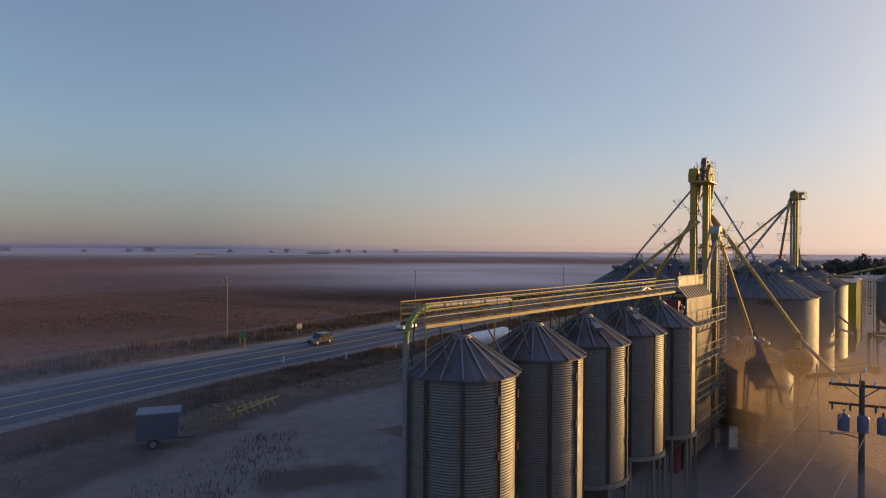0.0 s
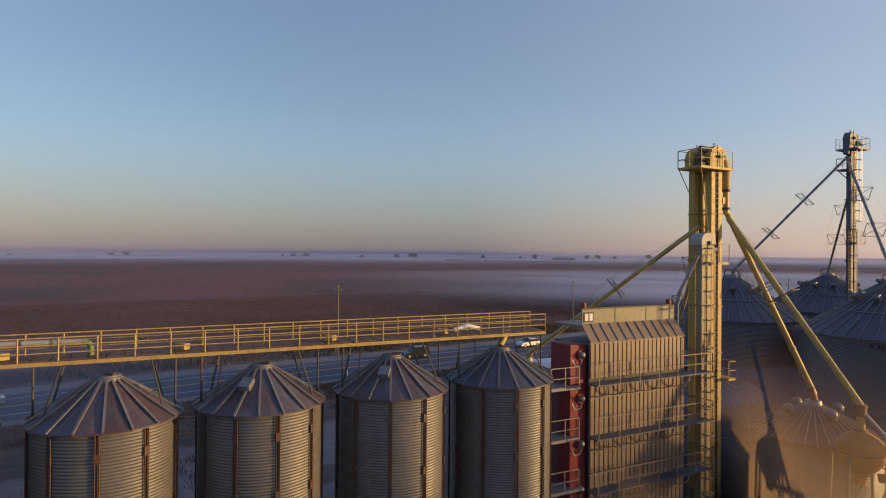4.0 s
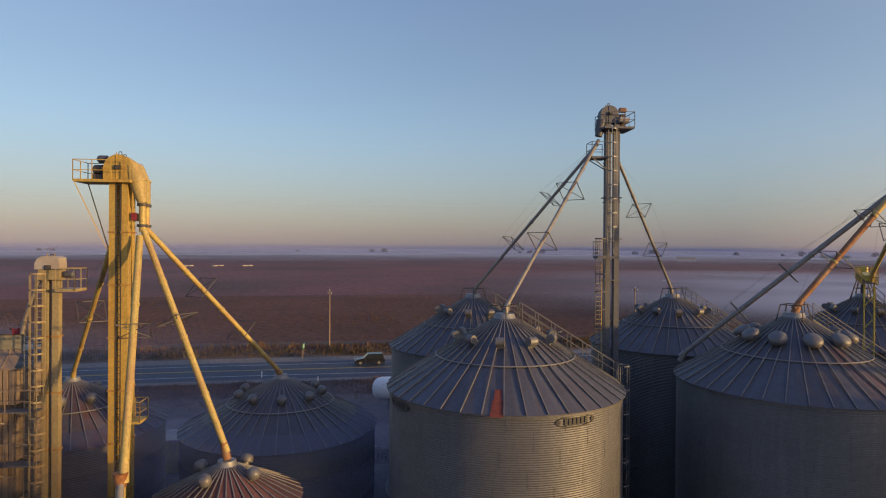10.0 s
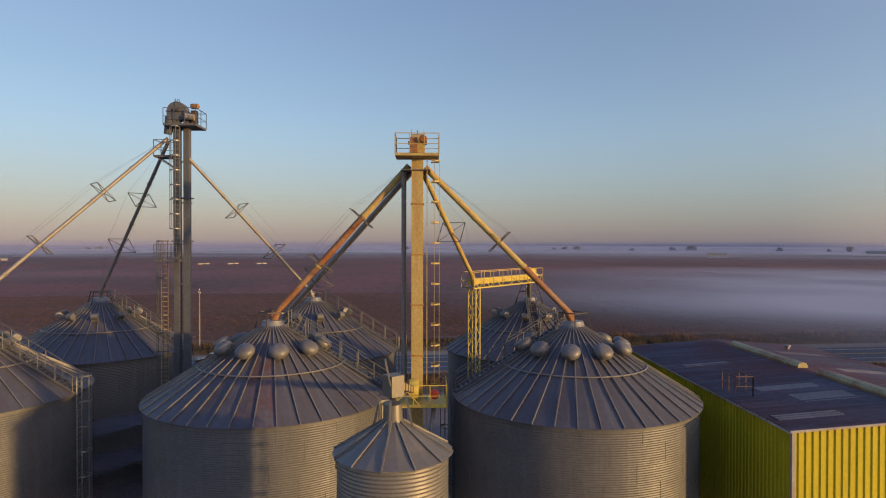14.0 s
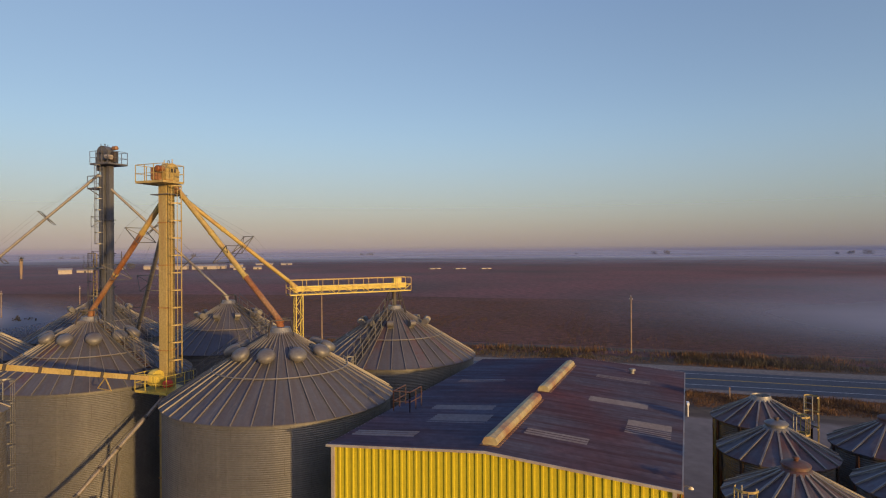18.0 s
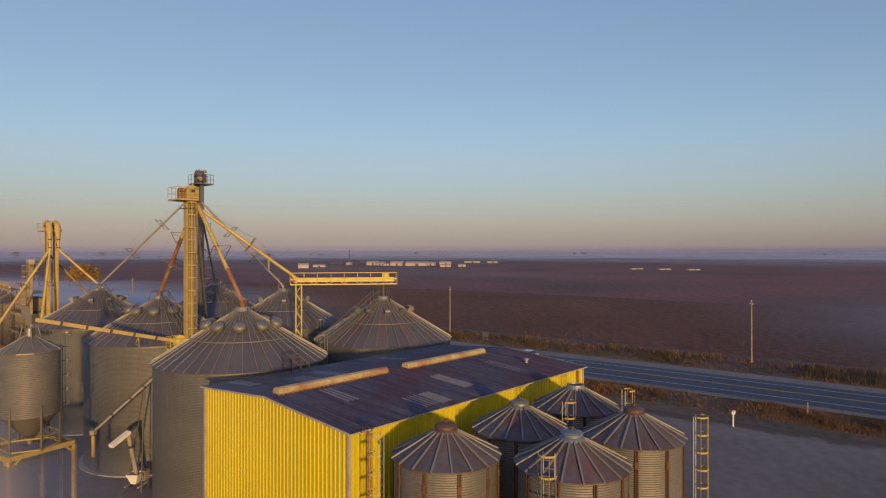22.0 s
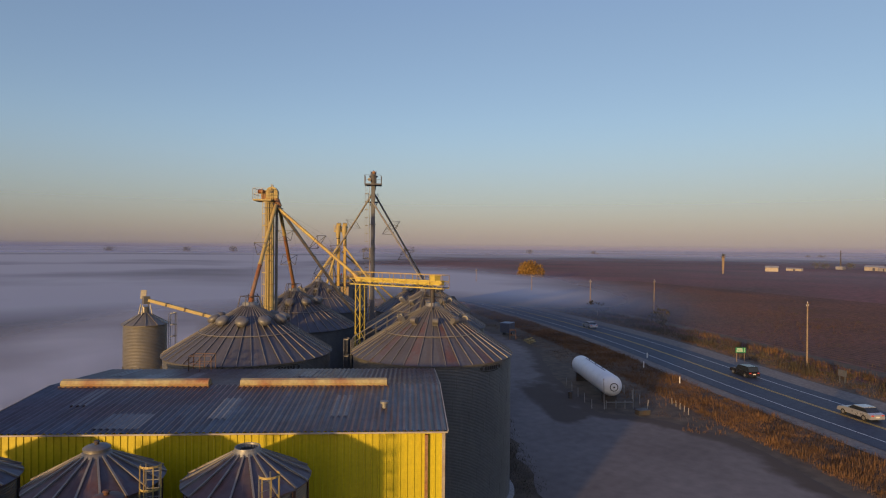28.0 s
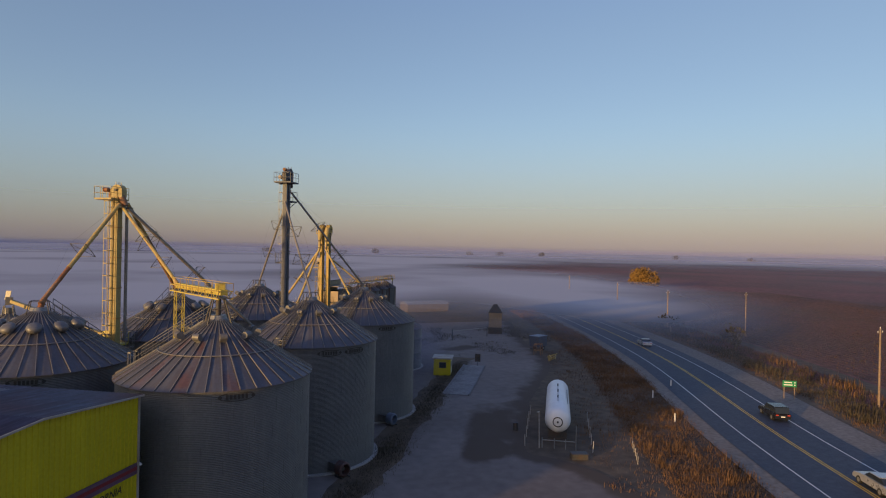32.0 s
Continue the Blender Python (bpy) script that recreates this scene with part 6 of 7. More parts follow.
# ---- scale house, scale and parked things along the drive ----
hut = thing("scale_house", pose(6.1, 63.2, 0, 0, 0, 57), "small yellow scale house with a flat pale roof", "hut")
part("walls", Shape().box(0, 0, 1.3, 3.0, 2.6, 2.6), barn_yellow, hut)
part("roof", Shape().box(0, 0, 2.68, 3.5, 3.1, 0.16), trim_dull, hut)
for sx, sy, w, d in ((0.2, 1.31, 1.2, 0.04), (1.51, 0.1, 0.04, 1.1)):
    wnd = part("window", Shape().box(sx, sy, 1.65, w, d, 0.9), dark_steel, hut, "dark window")
    part("pane", Shape().box(sx * 1.01, sy * 1.01, 1.65, w * 0.85 if w > 0.1 else 0.04, d * 0.85 if d > 0.1 else 0.04, 0.74), glass_mat, wnd)
part("door", Shape().box(-0.8, 1.31, 1.05, 0.85, 0.05, 2.0), white_trim, hut)
scale_deck = material("worn_scale_concrete", (0.21, 0.20, 0.20), 0.9, 0.0, (0.14, 0.13, 0.125), 0.7, 0.3, 0.2, 3.0, 0.2, 20)
scale = thing("truck_scale", pose(4.6, 68.0, 0, 0, 0, 52.5), "long concrete truck scale set in the drive", "truck scale")
for i in range(7):
    part("deck_slab", Shape().box(-9.0 + 3.0 * i, 0, 0.09, 2.97, 3.3, 0.14), scale_deck, scale)
for k in (-1.75, 1.75):
    part("kerb_rail", Shape().box(0, k, 0.16, 21, 0.14, 0.24), scale_deck, scale)
ab = thing("scale_board", pose(-2.0, 60.3, 0, 0, 0, 52), "dark upright sign board beside the truck scale", "notice board")
part("post", Shape().beam((0, 0, 0), (0, 0, 1.0), 0.1), grey_steel, ab)
part("board", Shape().box(0, 0, 1.5, 0.1, 0.9, 1.3), dark_steel, ab)
bin_house = thing("overhead_hopper", pose(-27, 26.5, 0, 0, 0, 58), "weathered overhead hopper shed with a peaked top", "hopper")
part("body", Shape().box(0, 0, 3.2, 3.0, 3.0, 3.4), dryer_skin, bin_house)
part("roof", Shape().add([(-1.7, -1.7, 4.9), (1.7, -1.7, 4.9), (1.7, 1.7, 4.9), (-1.7, 1.7, 4.9), (-0.4, -0.4, 6.8), (0.4, -0.4, 6.8), (0.4, 0.4, 6.8), (-0.4, 0.4, 6.8)],
                         [(0, 1, 5, 4), (1, 2, 6, 5), (2, 3, 7, 6), (3, 0, 4, 7), (4, 5, 6, 7), (0, 3, 2, 1)]), dark_steel, bin_house)
part("base", Shape().box(0, 0, 0.75, 3.2, 3.2, 1.5), dark_steel, bin_house)
bar = thing("barrier_pole", Matrix(), "long pale barrier pole on posts", "barrier")
part("pole", Shape().beam((-22, 31, 2.0), (-12, 33, 2.0), 0.1), concrete, bar)
for x, y in ((-22, 31), (-12, 33)):
    part("post", Shape().beam((x, y, 0), (x, y, 2.4), 0.16), grey_steel, bar)
shed = thing("long_shed", pose(-33, -24, 0, 0, 0, 0), "long low pale shed in the mist", "shed")
part("shed_body", Shape().box(0, 0, 1.2, 14, 6, 2.4), dryer_skin, shed)
part("roof", Shape().add([(-7.2, -3.3, 2.4), (7.2, -3.3, 2.4), (7.2, 3.3, 2.4), (-7.2, 3.3, 2.4), (-7.2, 0, 3.2), (7.2, 0, 3.2)], [(0, 1, 5, 4), (3, 4, 5, 2), (0, 4, 3), (1, 2, 5), (0, 3, 2, 1)]), far_roof, shed)


def wheel(parent, x, y, r, w=0.22, side=1):
    t = part("wheel", Shape().tube((x, y - w / 2, r), (x, y + w / 2, r), r, 16), tyre_mat, parent, "black tyre", True)
    part("rim", Shape().tube((x, y + side * (w / 2 - 0.02), r), (x, y + side * (w / 2 + 0.01), r), r * 0.6, 12), bare_steel, t)


def car(x, y, turn, paint, label, pickup=False):
    """A passenger car; its nose points along local x."""
    c = thing("car", pose(x, y, 0.12, 0, 0, turn), label, "car", "cars on the highway")
    L, W = 4.7, 1.82
    low = [(-2.35, 0.35), (-2.32, 0.85), (-1.9, 0.98), (0.95, 0.98), (2.1, 0.82), (2.33, 0.6), (2.35, 0.35)]
    top = [(-1.9, 0.98), (-1.35, 1.42), (0.15, 1.44), (0.95, 0.98)] if not pickup else [(-2.25, 0.98), (-2.0, 1.62), (0.3, 1.66), (1.0, 1.0)]

    def slab(prof, w, inset=0.0):
        n = len(prof)
        return Shape().add([(a, -w / 2, b) for a, b in prof] + [(a, w / 2, b) for a, b in prof],
                           [tuple(range(n)), tuple(range(2 * n - 1, n - 1, -1))] + [(i, n + i, n + (i + 1) % n, (i + 1) % n) for i in range(n)])
    part("body", slab(low, W), paint, c)
    part("windows", slab([(a * 0.99, b - 0.03) for a, b in top], W - 0.24), glass_mat, c, "dark glass")
    rx = (top[1][0] + 0.1, top[2][0] - 0.1)
    part("roof", Shape().box(sum(rx) / 2, 0, top[1][1] + 0.01, rx[1] - rx[0], W - 0.22, 0.06), paint, c)
    for sx in (-1.4, 1.45):
        for sy in (-1, 1):
            wheel(c, sx, sy * (W / 2 - 0.1), 0.33, 0.22, sy)
    for sy in (-0.65, 0.65):
        part("tail_light", Shape().box(-2.34, sy, 0.78, 0.05, 0.3, 0.14), bright_red, c)
        part("headlight", Shape().box(2.26, sy, 0.68, 0.1, 0.34, 0.12), white_paint, c)
    part("number_plate", Shape().box(-2.36, 0, 0.6, 0.03, 0.45, 0.13), white_trim, c)
    return c


car_black = material("black_car_paint", (0.02, 0.022, 0.03), 0.25, 0.2, None, 0.0, 1, 0.02, 5, 0.0)
car_silver = material("silver_car_paint", (0.50, 0.50, 0.50), 0.3, 0.6, None, 0.0, 1, 0.02, 5, 0.0)
car(-19.2, 101.2, 57 + 180, car_black, "black hatchback driving on the far lane", True)
car(-5.8, 119.6, 58 + 180, car_silver, "silver saloon car driving on the far lane")
car(-46.8, 53.8, 60 + 180, car_silver, "pale car far down the highway")
# an old trailer, a flatbed and scrap beside the drive
st = thing("steel_stand", pose(-18.8, 54.4, 0, 0, 0, 40), "rusty steel stand beside the old trailer", "steel frame")
s = Shape()
for sx in (-0.8, 0.8):
    for sy in (-0.6, 0.6):
        s.beam((sx, sy, 0), (sx, sy, 2.0), 0.1)
for z in (0.9, 2.0):
    for sy in (-0.6, 0.6):
        s.beam((-0.8, sy, z), (0.8, sy, z), 0.1)
    for sx in (-0.8, 0.8):
        s.beam((sx, -0.6, z), (sx, 0.6, z), 0.1)
part("frame", s, spout_rusty, st)
trailer_paint = material("pale_blue_trailer_paint", (0.06, 0.075, 0.115), 0.5, 0.0, (0.085, 0.08, 0.085), 0.6, 0.8)
old = thing("seed_trailer", pose(-22.3, 49.6, 0, 0, 0, 20), "old dark blue box trailer with a grey top", "trailer")
part("box", Shape().add([(-1.6, -1.1, 2.7), (1.5, -1.1, 2.7), (1.5, 1.1, 2.7), (-1.6, 1.1, 2.7), (-1.6, -1.05, 0.7), (1.3, -1.05, 0.7), (1.3, 1.05, 0.7), (-1.6, 1.05, 0.7)],
                         [(0, 1, 2, 3), (0, 4, 5, 1), (1, 5, 6, 2), (2, 6, 7, 3), (3, 7, 4, 0), (4, 7, 6, 5)]), trailer_paint, old)
part("tarp", Shape().box(-0.05, 0, 2.76, 3.2, 2.3, 0.1), blue_grey, old, "dull blue-grey canvas top")
part("drawbar", Shape().beam((0.8, 0, 0.5), (2.6, 0, 0.45), 0.12), dark_steel, old)
for sy in (-0.95, 0.95):
    wheel(old, -0.4, sy, 0.4, 0.24, 1 if sy > 0 else -1)
scrap = thing("farm_implement", pose(-17.9, 59.6, 0, 0, 0, 48), "pale folded farm implement lying in the grass", "implement")
s = Shape()
for i in range(7):
    s.beam((-2.5 + i * 0.8, -0.9 + 0.1 * i, 0.15), (-2.2 + i * 0.8, 0.9, 0.8 + 0.1 * (i % 3)), 0.1)
s.beam((-3.0, -0.6, 0.3), (3.2, 0.3, 0.9), 0.14)
s.beam((-2.6, 0.5, 0.5), (3.0, 0.9, 0.7), 0.12)
part("frame", s, pale_leg, scrap)

# pale cabinet and posts on the yard beyond the dryer
cab = thing("electrical_cabinet", pose(23.1, 49.2, 0, 0, 0, 15), "tall pale grey electrical cabinet in the dusty yard", "cabinet")
part("cabinet_body", Shape().box(0, 0, 1.0, 0.9, 0.5, 1.85), trim_dull, cab)
part("cabinet_door", Shape().box(0, -0.265, 1.02, 0.8, 0.03, 1.65), white_trim, cab)
part("door_handle", Shape().box(0.3, -0.295, 1.05, 0.04, 0.04, 0.2), dark_steel, cab)
part("plinth", Shape().box(0, 0, 0.05, 1.1, 0.7, 0.1), concrete, cab)
whole("bollard", Shape().rev([(0.09, 0), (0.09, 1.6), (0.06, 1.68), (0.01, 1.7)], 12), concrete, "upright pale grey bollard beside the cabinet", "bollard", pose(21.9, 49.3, 0), True)
box = thing("yellow_bin", pose(26.2, 50.9, 0, 0, 0, 15), "yellow steel bin standing in the dusty yard", "bin")
part("bin_body", Shape().add([(-0.5, -0.5, 0.1), (0.5, -0.5, 0.1), (0.5, 0.5, 0.1), (-0.5, 0.5, 0.1), (-0.6, -0.6, 1.8), (0.6, -0.6, 1.8), (0.6, 0.6, 1.8), (-0.6, 0.6, 1.8)],
                             [(0, 1, 5, 4), (1, 2, 6, 5), (2, 3, 7, 6), (3, 0, 4, 7), (0, 3, 2, 1)]), pale_leg, box)
part("bin_lid", Shape().box(0, 0, 1.84, 1.26, 1.26, 0.08), pale_leg, box)
part("skid", Shape().box(0, 0, 0.05, 1.0, 0.8, 0.1), dark_steel, box)

# ---- road furniture ----
sign = thing("road_sign", pose(-30.2, 96.0, 0, 0, 0, 57 + 90 - 8), "green roadside destination sign on two posts", "road sign")
for k in (-0.65, 0.65):
    part("post", Shape().beam((k, 0, 0), (k, 0, 2.2), 0.09), pole_wood, sign)
part("panel", Shape().box(0, -0.07, 2.1, 1.75, 0.04, 0.85), green_sign, sign)
for z, w in ((2.29, 1.05), (1.95, 1.2)):
    part("text_bar", Shape().box(-0.18, -0.095, z, w * 0.9, 0.01, 0.14), white_trim, sign)
    part("text_bar", Shape().box(0.66, -0.095, z, 0.16, 0.01, 0.14), white_trim, sign)
mail = thing("mailbox", pose(33.4, 139.6, 0, 0, 0, 150), "white mailbox on a post beside the yard", "mailbox")
part("post", Shape().beam((0, 0, 0), (0, 0, 1.35), 0.12), white_trim, mail)
part("box", Shape().box(0.22, 0, 1.5, 0.75, 0.26, 0.3), white_paint, mail)
for x, y, h in ((28.0, 150.0, 1.5), (-13.0, 88.0, 1.0), (-20.9, 84.0, 1.0), (-6.5, 97.5, 1.0)):
    whole("marker_post", Shape().beam((0, 0, 0), (0, 0, h), 0.12), pole_wood if h > 1.2 else white_trim, "short roadside marker post in the grass", "post", pose(x, y, 0), group="roadside posts")
fs = thing("farm_sign", pose(-25, 112.5, 0, 0, 0, 60), "small grey notice board on two legs beyond the road", "notice board")
for k in (-0.45, 0.45):
    part("leg", Shape().beam((k, 0, 0), (k, 0, 1.4), 0.1), grey_steel, fs)
part("board", Shape().box(0, 0, 1.5, 1.4, 0.08, 0.9), grey_steel, fs)


def utility_pole(x, y, h, label, arm=True, turn=0.0):
    p = thing("utility_pole", pose(x, y, 0, 0, 0, turn), label, "utility pole", "roadside poles")
    part("pole", Shape().tube((0, 0, 0), (0, 0, h), 0.15, 10, 0.10), pole_wood, p, smooth=True)
    if arm:
        part("crossarm", Shape().beam((-0.6, 0, h - 0.55), (0.6, 0, h - 0.55), 0.08), pole_wood, p)
        for k in (-0.55, 0.55):
            part("pin_insulator", Shape().tube((k, 0, h - 0.5), (k, 0, h - 0.3), 0.04, 8), white_trim, p)
        part("insulator_bracket", Shape().beam((-0.25, 0, h - 0.4), (0.3, 0, h - 0.25), 0.06), grey_steel, p)
        part("insulator", Shape().tube((0, 0, h), (0, 0, h + 0.2), 0.05, 8), white_trim, p)
    return p


poles = [(-5.2, 157.5), (-35.5, 104.5), (-90.3, 45.8), (-77.0, 32.6), (-98, -8), (46, 218), (110, 300), (-120, -60)]
for i, (x, y) in enumerate(poles):
    utility_pole(x, y, (10.4, 10.5, 9.8, 9.6, 9, 10, 10, 9)[i], "weathered wooden utility pole beyond the road")
up = thing("transformer_pole", pose(21.4, 32.05, 0, 0, 0, -25), "dark wooden power pole with two crossarms and three transformers", "utility pole")
part("pole", Shape().tube((0, 0, 0), (0, 0, 9.1), 0.17, 12, 0.13), dark_pole_wood, up, smooth=True)
part("crossarm", Shape().box(0, 0.16, 8.8, 2.9, 0.12, 0.14), dark_pole_wood, up)
part("crossarm", Shape().box(0, 0.16, 7.8, 2.9, 0.1, 0.12), dark_pole_wood, up)
for i in range(3):
    x = (i - 1) * 0.85
    m = Matrix.Translation((x, -0.32, 6.5))
    can = part("transformer", Shape().rev([(0.01, 0), (0.27, 0.02), (0.28, 0.75), (0.2, 0.86), (0.01, 0.9)], 14).moved(m), can_paint, up, "violet-grey transformer can", True)
    part("bushing", Shape().tube((x, -0.32, 7.35), (x, -0.32, 7.62), 0.05, 8), dark_steel, can)
for k in (-1.3, -0.5, 0.6, 1.3):
    part("insulator", Shape().tube((k, 0.16, 8.85), (k, 0.16, 9.1), 0.06, 8), white_trim, up)
    part("fuse_cutout", Shape().box(k, 0.05, 7.65, 0.08, 0.1, 0.35), dark_steel, up)
s = Shape()
s.beam((-0.8, 0.16, 8.75), (0, 0.1, 8.15), 0.05)
s.beam((0.8, 0.16, 8.75), (0, 0.1, 8.15), 0.05)
part("arm_brace", s, grey_steel, up)
part("lamp_arm", Shape().path([(0, -0.1, 6.1), (-0.6, -0.1, 6.25), (-1.25, -0.1, 6.3)], 0.03), grey_steel, up, "thin street lamp arm")
part("lamp_head", Shape().rev([(0.05, 0.1), (0.13, 0.06), (0.15, 0.0), (0.08, -0.08), (0.01, -0.1)], 12, x=-1.32, y=-0.1).moved(pose(0, 0, 6.28)), trim_dull, up, "pale lamp head", True)
part("top_pin", Shape().path([(-0.08, 0, 9.05), (-0.08, 0, 9.5), (0.12, 0, 9.6)], 0.025), bare_steel, up)
part("top_insulator", Shape().tube((0.12, 0, 9.55), (0.12, 0, 9.75), 0.06, 8), white_trim, up)


def wire(name, a, b, sag, label, r=0.012):
    a, b = Vector(a), Vector(b)
    pts = [a.lerp(b, i / 12) - UP * (sag * 4 * (i / 12) * (1 - i / 12)) for i in range(13)]
    whole(name, Shape().path(pts, r, 5), dark_steel, label, "power line", group="power lines")


for k in (-1.2, 0.0, 1.2):
    wire("power_line", (21.4 + 0.9 * k, 32.05 - 0.42 * k, 9.05), (-2 + 0.9 * k, 6 - 0.42 * k, 8.6), 0.5, "thin overhead power line from the transformer pole")
wire("power_line", (21.4, 32.05, 6.4), (22.6, 46.0, 3.2), 0.2, "thin service cable to the dryer")

# ---- plants ----
rng = random.Random(7)


def tree(x, y, h, w, ma, label, seed, clumps=260, trunk=0.25):
    r = random.Random(seed)
    t = thing("tree", pose(x, y, 0, 0, 0, r.uniform(0, 360)), label, "tree", "distant trees")
    s = Shape().tube((0, 0, 0), (0, 0, h * 0.45), trunk * h / 8, 8, trunk * h / 14)
    lobes = []
    for i in range(7):
        a, e = r.uniform(0, 6.28), r.uniform(0.35, 0.85)
        q = Vector((math.cos(a) * w * 0.36 * r.random(), math.sin(a) * w * 0.36 * r.random(), h * e))
        s.tube((0, 0, h * r.uniform(0.25, 0.42)), q, trunk * h / 22, 6, 0.03)
        lobes.append((q, w * r.uniform(0.16, 0.28)))
    part("trunk", s, pole_wood, t)
    c = Shape()
    for i in range(clumps):
        q, rad = r.choice(lobes)
        d = Vector((r.gauss(0, 1), r.gauss(0, 1), r.gauss(0, 0.8))).normalized() * rad * r.uniform(0.55, 1.05)
        p = q + d
        p.z = max(p.z, h * 0.16)
        k = h * r.uniform(0.05, 0.11)
        n1 = Vector((r.gauss(0, 1), r.gauss(0, 1), r.gauss(0, 1))).normalized()
        n2 = n1.orthogonal().normalized()
        n3 = n1.cross(n2)
        c.add([p + n2 * k, p + n3 * k * 0.8, p - n2 * k, p - n3 * k * 0.7, p + n1 * k * 0.7], [(0, 1, 4), (1, 2, 4), (2, 3, 4), (3, 0, 4), (0, 3, 2, 1)])
    part("crown", c, ma, t)
    return t


def road_side(d0, d1, s0, s1, r):
    """A chance spot beside the road: distance from its middle, and stretch along it."""
    i = r.uniform(s0, s1)
    k = int(i)
    p = ROAD[k][0].lerp(ROAD[k + 1][0], i - k)
    return p + ROAD[k][1] * r.uniform(d0, d1)


near_i = min(range(len(ROAD)), key=lambda i: (ROAD[i][0] - Vector((-12.2, 107.7, 0))).length)


def tufts(name, count, spot, ma, label, hmin, hmax, seed, blades=7, spread=0.35):
    r = random.Random(seed)
    s = Shape()
    for i in range(count):
        p = spot(r)
        if p is None:
            continue
        big = 0.5 + 0.8 * max(0.0, noise.noise(p * 0.12) + 0.35)
        for b in range(blades):
            a, lean = r.uniform(0, 6.28), r.uniform(0.1, 0.5)
            h = r.uniform(hmin, hmax) * big
            o = p + Vector((r.gauss(0, spread), r.gauss(0, spread), 0.02))
            w = Vector((-math.sin(a), math.cos(a), 0)) * (0.014 + 0.05 * h)
            tip = o + Vector((math.cos(a) * lean * h, math.sin(a) * lean * h, h))
            s.add([o - w, o + w, tip], [(0, 1, 2)])
    return whole(name, s, ma, label, "grass", kind="stuff")


lo, hi = near_i - 34, near_i + 20
tufts("dry_grass", 24000, lambda r: road_side(-16.8, -8.5, lo + 12, hi, r), grass_mat, "dry orange-brown grass on the verge beside the road", 0.06, 0.38, 11)
tufts("dry_grass", 7000, lambda r: road_side(10.4, 16.5, lo, hi + 10, r), grass_mat, "dry orange grass on the far verge", 0.08, 0.42, 12)
tufts("dark_weeds", 13000, lambda r: road_side(26, 95, lo - 4, hi, r), brush_mat, "dark weeds along the near edge of the field", 0.15, 0.5, 19, 6, 0.6)
tufts("dry_brush", 6500, lambda r: road_side(11.5, 22, lo, hi + 10, r), brush_mat, "dark brush in the ditch beyond the road", 0.3, 1.0, 13)
tufts("tall_dry_grass", 1500, lambda r: road_side(18, 22.5, lo + 10, hi + 10, r), grass_mat, "tall pale dry grass along the field's edge", 0.7, 1.5, 14, 6, 0.4)


def clumps(r):
    p = road_side(-16.5, -8.8, lo + 12, hi, r)
    return p if noise.noise(p * 0.35) > 0.1 else None


tufts("tall_dry_grass", 5200, clumps, grass_mat, "clumps of taller orange grass on the verge", 0.3, 0.8, 18, 9, 0.25)


def tank_grass(r):
    p = Vector((r.uniform(-32, 20), r.uniform(52, 112), 0))
    i = min(range(near_i - 16, near_i + 8), key=lambda k: (ROAD[k][0] - p).length)
    d = -(p - ROAD[i][0]).dot(ROAD[i][1])
    return p if 8.5 < d < 22 and noise.noise(p * 0.2) > -0.25 else None


tufts("dry_grass", 5200, tank_grass, grass_mat, "sparse brown grass round the gas tank", 0.12, 0.45, 15, 6)
def weed_spot(r):
    p = Vector((r.uniform(-40, -4), r.uniform(14, 52), 0))
    return p if noise.noise(p * 0.11) > 0.12 else None


tufts("dry_weeds", 2600, weed_spot, brush_mat, "dark weeds on the bare ground", 0.1, 0.5, 16, 6, 0.5)


# crop rows beyond the track: low ridges of soil, and stalks standing in lines on them
for k in range(70):
    d = 27.5 + k * 1.6
    run = range(near_i - 40, near_i + 24)
    rows = [[ROAD[i][0] + ROAD[i][1] * (d + 0.62) + UP * 0.034 for i in run],
            [ROAD[i][0] + ROAD[i][1] * (d + 0.12 * noise.noise(ROAD[i][0] * 0.2 + UP * k)) + UP * (0.15 + 0.04 * noise.noise(ROAD[i][0] * 0.31 + UP * k)) for i in run],
            [ROAD[i][0] + ROAD[i][1] * (d - 0.62) + UP * 0.034 for i in run]]
    n = len(run)
    part("soil_ridge", Shape().add(sum(rows, []), [(a + i, a + n + i, a + n + i + 1, a + i + 1) for a in (0, n) for i in range(n - 1)]), ridge_soil, field)


def crop_rows():
    s = Shape()
    r = random.Random(5)
    for k in range(60):
        d = 27.5 + k * 1.6
        for i in range(near_i - 32, near_i + 20):
            for j in range(22 if k < 30 else 12):
                p = ROAD[i][0].lerp(ROAD[i + 1][0], r.random()) + ROAD[i][1] * (d + r.gauss(0, 0.14))
                h = r.uniform(0.12, 0.36) * (0.8 + 0.7 * noise.noise(p * 0.05))
                a = r.uniform(0, 3.14)
                w = Vector((math.cos(a), math.sin(a), 0)) * r.uniform(0.03, 0.08)
                o = p + UP * 0.12
                s.add([o - w, o + w, o + w * 0.5 + UP * h, o - w * 0.6 + UP * h * 0.8], [(0, 1, 2, 3)])
    return s


whole("crop_stubble", crop_rows(), crop_mat, "rows of dry brown crop stubble in the field", "crop", kind="stuff")


def strip_spot(r):
    q = Vector((25.36, 77.48, 0)) + U * r.uniform(-34, 34)
    return q + V * r.triangular(6.6, 10.0, 7.2) + UP * 0.05


tufts("dry_weeds", 2400, strip_spot, brush_mat, "dark weeds along the feet of the bins", 0.06, 0.3, 21, 6, 0.5)

# ---- distance ----
EYE0 = Vector((50, 95, 0))


def far_spot(az, dist):
    return EYE0 + Vector((math.cos(radians(az)), math.sin(radians(az)), 0)) * dist


